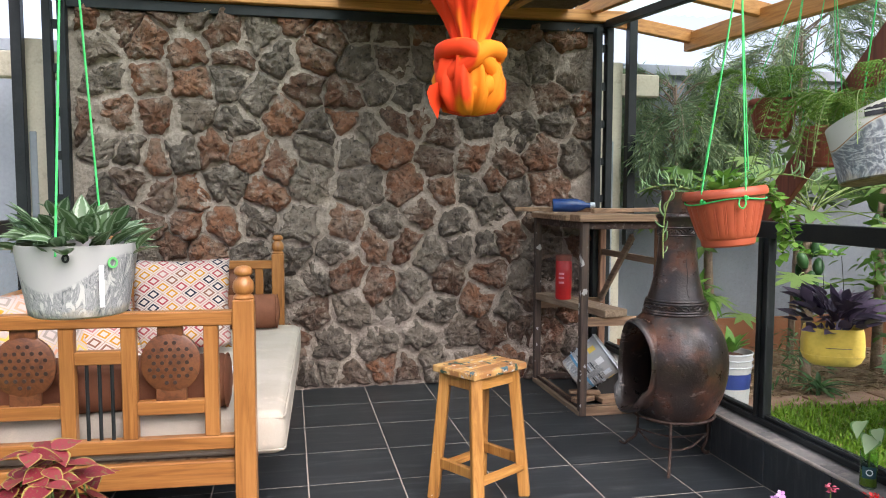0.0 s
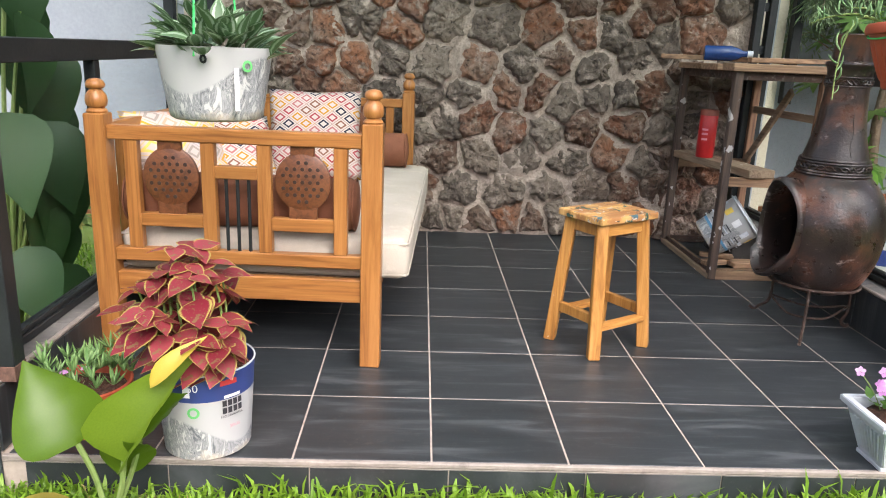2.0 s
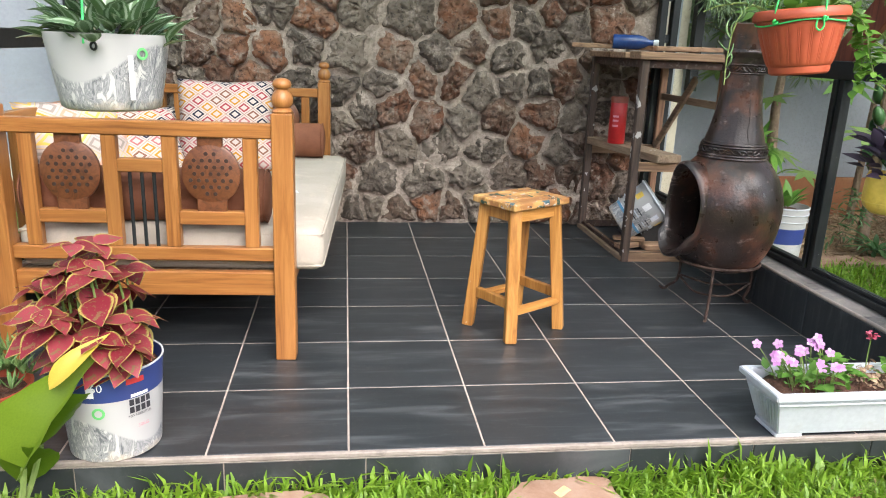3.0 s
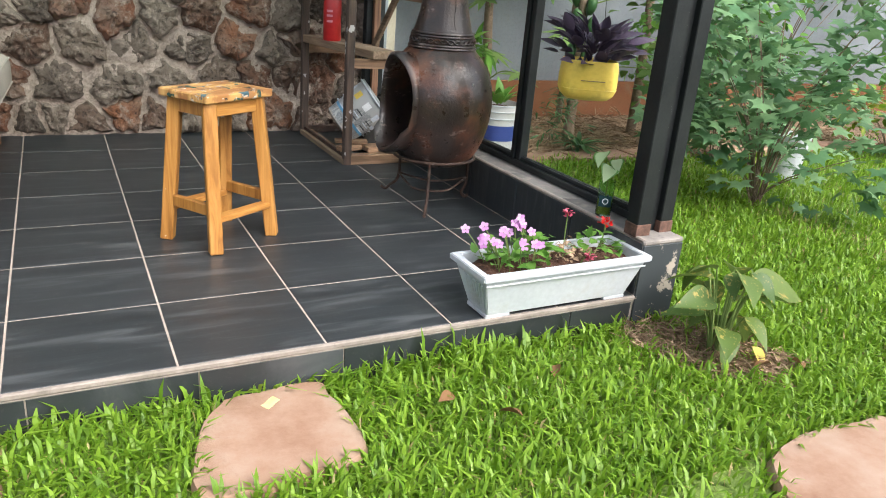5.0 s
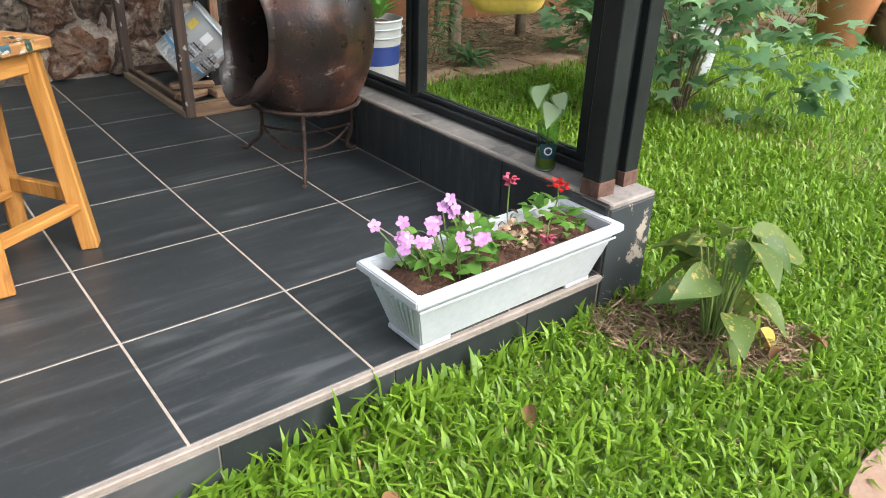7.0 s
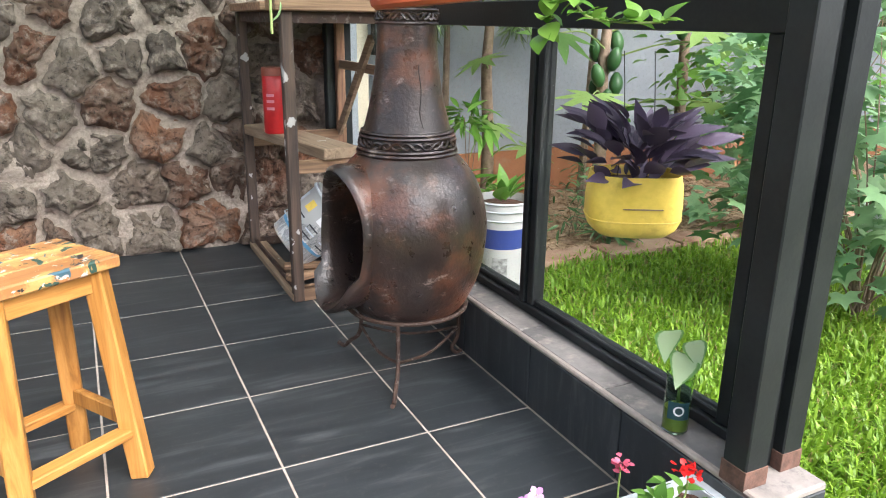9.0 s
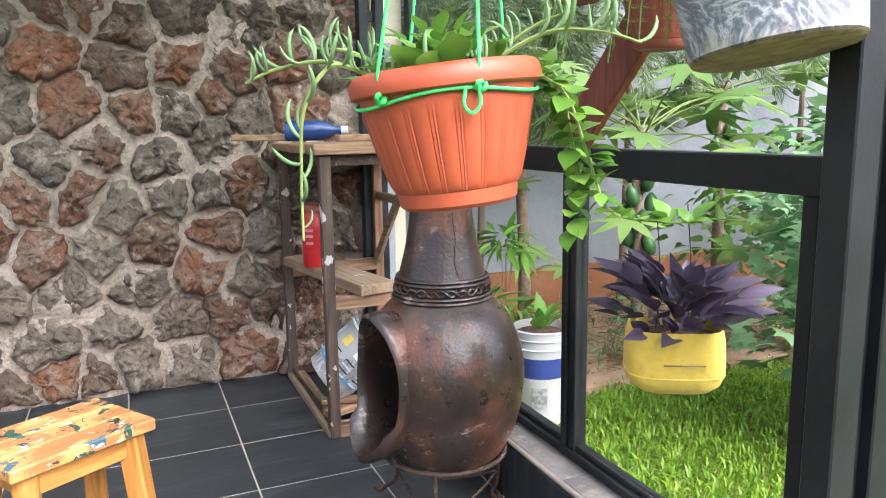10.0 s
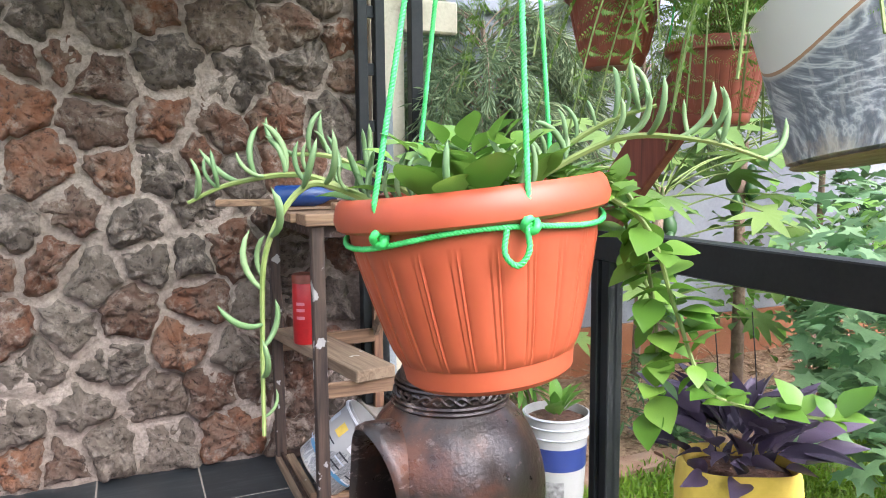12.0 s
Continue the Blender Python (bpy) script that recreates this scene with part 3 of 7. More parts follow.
def build_daybed():
    bed = thing("daybed", pose(-0.700, 0.695, 0, 0, 0, -2.6), "orange-brown varnished wooden daybed with turned finials and pierced panels", "daybed")
    L = 1.92
    post = mesh_of(box(-0.036, 0.036, -0.036, 0.036, 0, 0.893, 0.004), "post", TEAK, 35)
    fin = mesh_of(lathe(FINIAL, 20), "finial", TEAK, 60)
    for x in (-0.477, 0.477):
        for y in (0, L):
            p = part("post", post, None, bed, m=Matrix.Translation((x, y, 0)))
            part("finial", fin, None, p, m=Matrix.Translation((0, 0, 0.893)))
    body, holes = carved_panel()
    panel = mesh_of(body, "carved_panel", CARVED, 35)
    # near-black disc laid on the uncut board: its colour paints a hole's inner shade
    hole = mesh_of(lathe([(0.0, 0.0), (0.0066, 0.0), (0.0074, -0.0015)], 8), "hole", plain("painted_hole_shade", (0.02, 0.009, 0.005), (0.035, 0.016, 0.009), 9, 0.8), 60)
    for y, s in ((0, 1), (L, 1)):
        part("top_rail", box(-0.442, 0.442, y - 0.024, y + 0.024, 0.806, 0.856, 0.004), TEAK_X, bed)
        part("lower_rail", box(-0.442, 0.442, y - 0.02, y + 0.02, 0.372, 0.42, 0.004), TEAK_X, bed)
        part("bottom_rail", box(-0.442, 0.442, y - 0.016, y + 0.016, 0.243, 0.33, 0.004), TEAK_X, bed)
        part("middle_rail", box(-0.074, 0.074, y - 0.018, y + 0.018, 0.682, 0.727, 0.003), TEAK_X, bed)
        for x0, x1 in ((-0.342, -0.122), (0.122, 0.342)):
            part("short_rail", box(x0, x1, y - 0.018, y + 0.018, 0.502, 0.549, 0.003), TEAK_X, bed)
        for x in (-0.366, -0.098, 0.098, 0.366):
            part("stile", box(x - 0.024, x + 0.024, y - 0.018, y + 0.018, 0.42, 0.806, 0.003), TEAK, bed)
        for x in (-0.04, 0.0, 0.04):
            part("spindle", tube([(x, y, 0.41), (x, y, 0.69)], 0.0065, 8), BLACK_STEEL, bed, "thin black metal spindle")
        for x in (-0.232, 0.232):
            pn = part("carved_panel", panel, None, bed, "dark carved panel pierced with holes", m=Matrix.Translation((x, y, 0.68)) @ pose(0, 0, 0, 90, 0, 0))
            if y == 0:
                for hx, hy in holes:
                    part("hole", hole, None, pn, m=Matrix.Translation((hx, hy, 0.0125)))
    # long back side on the side away from the seat's open edge
    part("back_top_rail", box(-0.5, -0.455, 0.036, L - 0.036, 0.806, 0.856, 0.004), TEAK_Y, bed)
    part("back_lower_rail", box(-0.495, -0.46, 0.036, L - 0.036, 0.372, 0.42, 0.004), TEAK_Y, bed)
    for k in range(7):
        y = 0.036 + (L - 0.072) * (k + 0.5) / 7
        part("back_stile", box(-0.493, -0.462, y - 0.024, y + 0.024, 0.42, 0.806, 0.003), TEAK, bed)
        if k in (0, 2, 4, 6):
            part("carved_panel", panel, None, bed, m=Matrix.Translation((-0.478, y + 0.13 if k < 6 else y - 0.13, 0.68)) @ pose(0, 0, 0, 90, 0, 90))
    for x in (-0.477, 0.477):
        part("side_rail", box(x - 0.018, x + 0.018, 0.036, L - 0.036, 0.243, 0.31, 0.004), TEAK_Y, bed)
    part("slat_base", box(-0.455, 0.455, 0.02, L - 0.02, 0.296, 0.312), OLD_WOOD, bed, "slatted bed base in shade")
    return bed


BED = build_daybed()
BM = BED.matrix_world.copy()


def cushion(w, h, d, power=2.6, n=14, crease=0.004, seed=1):
    """A stuffed square: full in the middle, thin at the seams."""
    bm = bmesh.new()
    for side in (1, -1):
        rows = []
        for j in range(n + 1):
            row = []
            for i in range(n + 1):
                u, v = 2 * i / n - 1, 2 * j / n - 1
                full = (max(0, 1 - abs(u) ** power) * max(0, 1 - abs(v) ** power)) ** 0.5
                pin = 1 - 0.06 * (1 - abs(u)) * abs(v) ** 3
                pin2 = 1 - 0.06 * (1 - abs(v)) * abs(u) ** 3
                z = side * d / 2 * full + crease * noise.noise((u * 3 + seed, v * 3, side))
                row.append(bm.verts.new((u * w / 2 * pin2, v * h / 2 * pin, z)))
            rows.append(row)
        for j in range(n):
            for i in range(n):
                f = (rows[j][i], rows[j][i + 1], rows[j + 1][i + 1], rows[j + 1][i])
                bm.faces.new(f if side > 0 else f[::-1])
    bmesh.ops.remove_doubles(bm, verts=bm.verts, dist=0.0045)
    return bm


def diamond_fabric(name, colours, size=0.085):
    n = Nodes(name)
    sep = n.add("ShaderNodeSeparateXYZ", Vector=n.coord)
    def cell(s, k):
        return n.math("ABSOLUTE", n.math("SUBTRACT", n.math("FRACT", n.math("ADD", n.math("DIVIDE", s, k), 100.0)), 0.5))
    d = n.math("ADD", cell(sep.outputs[0], size), cell(sep.outputs[1], size * 0.8))
    inner = n.math("LESS_THAN", d, 0.5)
    away = n.math("ADD", n.math("MULTIPLY", inner, d), n.math("MULTIPLY", n.math("SUBTRACT", 1.0, inner), n.math("SUBTRACT", 1.0, d)))
    ring = n.ramp(away, (0.0, 0.0), (0.2, 0.0), (0.21, 1.0), (0.34, 1.0), (0.35, 0.0), (0.465, 0.0), (0.47, 0.6))
    node = n.add("ShaderNodeTexWhiteNoise")
    px, py = n.math("DIVIDE", sep.outputs[0], size), n.math("DIVIDE", sep.outputs[1], size * 0.8)
    cx = n.math("FLOOR", n.math("ADD", n.math("ADD", px, py), 0.5))
    cy = n.math("FLOOR", n.math("ADD", n.math("SUBTRACT", px, py), 0.5))
    comb = n.add("ShaderNodeCombineXYZ", X=cx, Y=cy)
    n.t.links.new(comb.outputs[0], node.inputs[0])
    pick = n.ramp(node.outputs[0], *[(k / len(colours), c) for k, c in enumerate(colours)])
    n.t.nodes[-1].color_ramp.interpolation = "CONSTANT"
    weave = n.noise(400, 2)
    base = n.mix(n.math("MULTIPLY", weave, 0.3), (0.5, 0.41, 0.365), (0.4, 0.33, 0.29))
    n.bump(n.math("ADD", weave, n.math("MULTIPLY", n.noise(14, 3), 3.0)), 0.25, 0.003)
    return n.out(n.mix(ring, base, pick), 0.9, 0.0, 0.2)


CANVAS = plain("cream_canvas", (0.43, 0.38, 0.31), (0.5, 0.45, 0.38), 4, 0.92, 0.3, fine=260, spec=0.2, dirt=(0.58, 0.5, 0.4))
SUEDE = plain("brown_suede", (0.16, 0.06, 0.032), (0.24, 0.095, 0.05), 7, 0.8, 0.25, fine=200, spec=0.25)
DIAMOND = diamond_fabric("diamond_fabric", [(0.3, 0.05, 0.06), (0.42, 0.19, 0.015), (0.02, 0.022, 0.04), (0.36, 0.13, 0.13), (0.2, 0.09, 0.06)])
DIAMOND_Y = diamond_fabric("ochre_print_fabric", [(0.62, 0.3, 0.03), (0.7, 0.45, 0.1), (0.3, 0.25, 0.22), (0.6, 0.3, 0.2)], 0.11)

bm = box(-0.46, 0.61, 0.05, 1.87, 0.313, 0.475, 0.045, segments=4)
for v in bm.verts:
    v.co.z += 0.008 * noise.noise((v.co.x * 4, v.co.y * 4, 1))
bmesh.ops.subdivide_edges(bm, edges=[e for e in bm.edges if e.calc_length() > 0.3], cuts=8, use_grid_fill=True)
for v in bm.verts:
    if v.co.z > 0.45:
        v.co.z += 0.012 * noise.noise((v.co.x * 3.5, v.co.y * 3.5, 3))
mattress = thing("mattress", BM, "cream canvas mattress with piped seams on the daybed", "mattress")
part("mattress_body", bm, CANVAS, mattress, smooth=60)
for z in (0.335, 0.452):
    loop = [(-0.452, 0.06), (0.6, 0.06), (0.605, 0.075), (0.605, 1.85), (0.59, 1.865), (-0.452, 1.865)]
    part("piping", tube([(x, y, z) for x, y in loop], 0.005, 6, closed=True), CANVAS, mattress, "cream seam piping")


def bolster(m, length, r, label):
    prof = [(0.0, -length / 2), (r * 0.3, -length / 2 - 0.004), (r * 0.85, -length / 2 + 0.004), (r, -length / 2 + 0.03)]
    prof += [(r * (1 + 0.02 * math.sin(k * 2.1)), -length / 2 + 0.03 + (length - 0.06) * k / 10) for k in range(1, 10)]
    prof += [(r, length / 2 - 0.03), (r * 0.85, length / 2 - 0.004), (r * 0.3, length / 2 + 0.004), (0.0, length / 2)]
    b = thing("bolster", m, label, "bolster")
    part("bolster_cover", lathe(prof, 24, wobble=lambda a, z: 1 + 0.02 * noise.noise((math.cos(a), math.sin(a), z * 6))), SUEDE, b, smooth=60)
    for z in (-length / 2 + 0.012, length / 2 - 0.012):
        part("piping", tube([(r * 0.98 * math.cos(TAU * k / 24), r * 0.98 * math.sin(TAU * k / 24), z) for k in range(24)], 0.004, 6, closed=True), SUEDE, b)
    return b


bolster(BM @ pose(-0.02, 0.15, 0.575, 0, 90, 0), 0.86, 0.098, "brown suede bolster inside the daybed's end panel")
bolster(BM @ pose(0.03, 1.74, 0.575, 0, 90, 0), 0.92, 0.098, "brown suede bolster at the far end of the daybed")
for x, y, z, rx, rz, s, material, label in ((0.06, 1.15, 0.715, 68, 8, 0.46, DIAMOND, "cream cushion with small coloured diamonds, propped upright"), (-0.22, 0.62, 0.66, 52, 30, 0.42, DIAMOND, "cream cushion with coloured diamonds, leaning back"),
                                          (-0.34, 0.42, 0.68, 62, 60, 0.44, DIAMOND_Y, "white cushion with ochre print, leaning on the back")):
    solo("cushion", cushion(s, s, 0.15, seed=x), material, label, "cushion", smooth=180, m=BM @ pose(x, y, z, rx, 0, rz))
cloth = grid_sheet(-0.11, 0.11, -0.07, 0.07, 0.012, lambda x, y: 0.02 + 0.016 * noise.noise((x * 16, y * 16, 3)) + 0.012 * noise.noise((x * 35, y * 35, 8)))
CLOTH_BLUE = plain("pale_blue_cloth", (0.5, 0.57, 0.66), (0.72, 0.74, 0.76), 30, 0.9, 0.2)
solo("cloth", cloth, CLOTH_BLUE, "crumpled pale blue and white cloth on the mattress", "cloth", smooth=180, m=BM @ pose(0.33, 0.62, 0.478, 0, 0, 35))


# ---- stool ----
def build_stool():
    st = thing("stool", pose(0.694, 0.952, 0, 0, 0, 32.5), "small pine stool with a paint-splashed seat", "stool")
    n = Nodes("painted_seat")
    grain = n.noise(2, 5, 0.6, n.stretch(1.5, 24, 4))
    c = n.ramp(grain, (0.3, (0.28, 0.13, 0.035)), (0.5, (0.5, 0.28, 0.09)), (0.7, (0.62, 0.38, 0.14)))
    worn = n.ramp(n.noise(9, 5, 0.7), (0.45, 0.0), (0.52, 1.0))
    c = n.mix(n.math("MULTIPLY", worn, 0.8), c, (0.3, 0.12, 0.04))
    for k, (colour, at, s) in enumerate([((0.5, 0.45, 0.4), 0.62, 26), ((0.02, 0.06, 0.045), 0.61, 15), ((0.04, 0.1, 0.13), 0.64, 18), ((0.42, 0.28, 0.05), 0.7, 24), ((0.02, 0.02, 0.022), 0.62, 17), ((0.5, 0.48, 0.45), 0.68, 42)]):
        v = n.t.nodes.new("ShaderNodeMapping")
        v.inputs["Location"].default_value = (k * 3.7, k * 1.9, 0)
        n.t.links.new(n.coord, v.inputs[0])
        c = n.mix(n.ramp(n.noise(s, 4, 0.6, v.outputs[0], 0.6), (at, 0.0), (at + 0.02, 1.0)), c, colour)
    n.bump(grain, 0.3, 0.003)
    seat_mat = n.out(c, 0.55)
    for k in range(3):
        part("seat_board", box(-0.158, 0.158, -0.12 + 0.08 * k, -0.12 + 0.08 * (k + 1) - 0.0012, 0.534, 0.562, 0.004), seat_mat, st, "paint-stained seat board")
    for sx in (-1, 1):
        for sy in (-1, 1):
            part("leg", beam((sx * 0.114, sy * 0.082, 0.534), (sx * 0.143, sy * 0.126, 0.0), 0.047, 0.045, 0.004), PINE, st)
    for sy in (-1, 1):
        part("apron", box(-0.1, 0.1, sy * 0.086 - 0.01, sy * 0.086 + 0.01, 0.482, 0.533, 0.003), PINE_X, st)
        part("stretcher", beam((-0.128, sy * 0.116, 0.125), (0.128, sy * 0.116, 0.125), 0.022, 0.042, 0.003, roll=90), PINE_X, st)
    for sx in (-1, 1):
        part("apron", beam((sx * 0.116, -0.07, 0.508), (sx * 0.116, 0.07, 0.508), 0.02, 0.052, 0.003, roll=0), PINE, st)
        part("stretcher", beam((sx * 0.134, -0.106, 0.155), (sx * 0.134, 0.106, 0.155), 0.022, 0.042, 0.003), PINE, st)
    return st


build_stool()


# ---- chiminea on its iron stand ----
def clay_material():
    n = Nodes("burnished_clay")
    big, mid, fine = n.noise(4.5, 5, 0.6), n.noise(15, 5, 0.65), n.noise(90, 4)
    c = n.ramp(big, (0.34, (0.015, 0.011, 0.01)), (0.5, (0.034, 0.02, 0.016)), (0.66, (0.14, 0.052, 0.026)))
    c = n.mix(n.ramp(mid, (0.55, 0.0), (0.75, 0.6)), c, (0.016, 0.014, 0.014))
    c = n.mix(n.ramp(n.noise(11, 6, 0.75, n.stretch(1, 1, 2)), (0.6, 0.0), (0.68, 0.7)), c, (0.28, 0.22, 0.19))
    n.bump(n.math("ADD", fine, n.math("MULTIPLY", mid, 1.5)), 0.25, 0.006)
    return n.out(c, n.math("ADD", n.math("MULTIPLY", mid, 0.3), 0.16), 0.0, 0.6)


CLAY = clay_material()
SOOT_BLACK = plain("soot_black", (0.02, 0.018, 0.017), (0.06, 0.055, 0.052), 8, 0.95, 0.5)
ASH = plain("pale_ash", (0.2, 0.2, 0.2), (0.5, 0.5, 0.5), 40, 0.95, 0.8, distance=0.01)
CHX, CHY = 1.71, 1.2


def build_chiminea():
    ch = thing("chiminea", pose(CHX, CHY, 0.185), "dark burnished clay chiminea with braided bands, on an iron stand", "chiminea")
    prof = [(0.0, 0.0), (0.10, 0.0), (0.14, 0.015), (0.18, 0.05), (0.215, 0.12), (0.236, 0.20), (0.244, 0.28), (0.238, 0.35), (0.216, 0.42), (0.184, 0.475), (0.152, 0.51), (0.138, 0.53)]
    prof += [(0.134, 0.565), (0.122, 0.61), (0.107, 0.67), (0.095, 0.74), (0.087, 0.82), (0.084, 0.885), (0.086, 0.94), (0.09, 0.955), (0.097, 0.962), (0.098, 0.972), (0.094, 0.98), (0.078, 0.983), (0.076, 1.06), (0.08, 1.085), (0.073, 1.09), (0.067, 1.06), (0.068, 0.9)]
    dense = [tuple(v)[::2] for v in smooth_line([(r, 0, z) for r, z in prof[:18]], 5)] + prof[18:]
    bm = lathe(dense, 72)
    way = Vector((-0.98, -0.2, 0)).normalized()
    side = Vector((-way.y, way.x, 0))
    zc, rx, rz = 0.285, 0.118, 0.198
    gone = []
    for f in bm.faces:
        c = f.calc_center_median()
        if c.xy.dot(way.xy) > 0.08 and (c.dot(side) / rx) ** 2 + ((c.z - zc) / rz) ** 2 < 1 and c.z < 0.6:
            gone.append(f)
    bmesh.ops.delete(bm, geom=gone, context="FACES")
    part("body", bm, CLAY, ch, smooth=50)
    inner = lathe([(0.0, 0.02), (0.14, 0.03), (0.195, 0.12), (0.222, 0.25), (0.21, 0.37), (0.155, 0.47), (0.115, 0.55), (0.08, 0.7)], 60)
    gone = [f for f in inner.faces if f.calc_center_median().xy.dot(way.xy) > 0.08 and (f.calc_center_median().dot(side) / rx) ** 2 + ((f.calc_center_median().z - zc) / rz) ** 2 < 1]
    bmesh.ops.delete(inner, geom=gone, context="FACES")
    part("firebox", inner, SOOT_BLACK, ch, "soot-blackened inside", 180)
    mouth = bmesh.new()
    sec = [(1.02, 0.11), (1.05, 0.16), (1.09, 0.22), (1.1, 0.252), (1.08, 0.27), (1.02, 0.277), (0.96, 0.268), (0.92, 0.245), (0.92, 0.11)]
    rings = []
    for i in range(40):
        a = TAU * i / 40
        ring = []
        for k, d in sec:
            lip = 0.025 if math.sin(a) < -0.5 else 0.0
            back = 0.045 * (math.cos(a) ** 2) + 0.02 * max(0, math.sin(a))
            p = way * (d + (lip if d > 0.25 else 0) - back) + side * (rx * k * math.cos(a)) + Vector((0, 0, zc + rz * k * math.sin(a)))
            ring.append(mouth.verts.new(p))
        rings.append(ring)
    for i in range(40):
        p, q = rings[i], rings[(i + 1) % 40]
        for k in range(len(sec) - 1):
            mouth.faces.new((p[k], p[k + 1], q[k + 1], q[k]))
    part("mouth", mouth, CLAY, ch, "raised rounded rim of the fire opening", 60)
    for z0, r0 in ((0.522, 0.147), (0.533, 0.142), (0.57, 0.137), (0.581, 0.133)):
        part("band", tube([(r0 * math.cos(TAU * k / 48), r0 * math.sin(TAU * k / 48), z0) for k in range(48)], 0.0055, 6, closed=True), CLAY, ch)
    for z0, r0, amp in ((0.551, 0.14, 0.009), (0.90, 0.087, 0.008)):
        for ph in (0, math.pi):
            pts = [((r0 + 0.003 * math.cos(k * TAU / 6 + ph)) * math.cos(TAU * k / 120), (r0 + 0.003 * math.cos(k * TAU / 6 + ph)) * math.sin(TAU * k / 120), z0 + amp * math.sin(k * TAU / 8 + ph)) for k in range(120)]
            part("braid", tube(pts, 0.0045, 5, closed=True), CLAY, ch, "braided clay relief")
    for z0 in (0.882, 0.918):
        part("band", tube([(0.087 * math.cos(TAU * k / 48), 0.087 * math.sin(TAU * k / 48), z0) for k in range(48)], 0.004, 6, closed=True), CLAY, ch)
    crack = smooth_line([(0.1 * math.cos(a), 0.1 * math.sin(a), z) for a, z in ((-1.55, 0.8), (-1.62, 0.76), (-1.58, 0.7), (-1.66, 0.64), (-1.6, 0.6))], 4)
    pts = []
    for p in crack:
        rad = 0.1075 + (0.67 - p.z) * 0.25 if p.z < 0.67 else 0.1075 - (p.z - 0.67) * 0.165
        pts.append(Vector((p.x, p.y, 0)).normalized() * rad + Vector((0, 0, p.z)))
    part("crack", tube(pts, 0.0012, 5), SOOT_BLACK, ch, "fine dark crack in the neck")
    ash = grid_sheet(-0.13, 0.13, -0.13, 0.13, 0.02, lambda x, y: 0.10 + 0.02 * noise.noise((x * 14, y * 14, 2)) + 0.015 * noise.noise((x * 40, y * 40, 2)))
    part("ash", ash, ASH, ch, "pale grey wood ash")
    # stand
    st = thing("iron_stand", pose(CHX, CHY, 0), "rusty round-bar iron stand under the chiminea", "stand")
    part("ring", tube([(0.186 * math.cos(TAU * k / 40), 0.186 * math.sin(TAU * k / 40), 0.222) for k in range(40)], 0.007, 8, closed=True), RUST, st)
    feet = [Vector((-0.14, -0.225, 0)), Vector((-0.14, 0.22, 0)), Vector((0.185, 0.01, 0))]
    for f in feet:
        u = f.normalized()
        part("leg", tube(smooth_line([u * 0.186 + Vector((0, 0, 0.222)), u * 0.19 + Vector((0, 0, 0.08)), f * 0.9 + Vector((0, 0, 0.03)), f + Vector((0, 0, 0.006)), f * 1.1 + Vector((0, 0, 0.012))], 4), 0.007, 8), RUST, st)
    for a, b in ((0, 1), (1, 2), (2, 0)):
        pa, pb = feet[a].normalized() * 0.19 + Vector((0, 0, 0.1)), feet[b].normalized() * 0.19 + Vector((0, 0, 0.1))
        part("stretcher", tube(smooth_line([pa, (pa + pb) / 2 + Vector((0, 0, -0.03)), pb], 5), 0.005, 6), RUST, st)


build_chiminea()


# ---- iron rack and what stands on it ----
POST_WOOD = wood("dark_paint_splashed_post", (0.11, 0.07, 0.05), (0.075, 0.048, 0.036), (0.03, 0.02, 0.016), "Z", 0.75, bump=0.4, paint=[((0.45, 0.42, 0.4), 0.66)])
OLD_WOOD_Z = wood("bare_brown_post", (0.26, 0.14, 0.075), (0.18, 0.09, 0.05), (0.08, 0.04, 0.025), "Z", 0.75, bump=0.4)


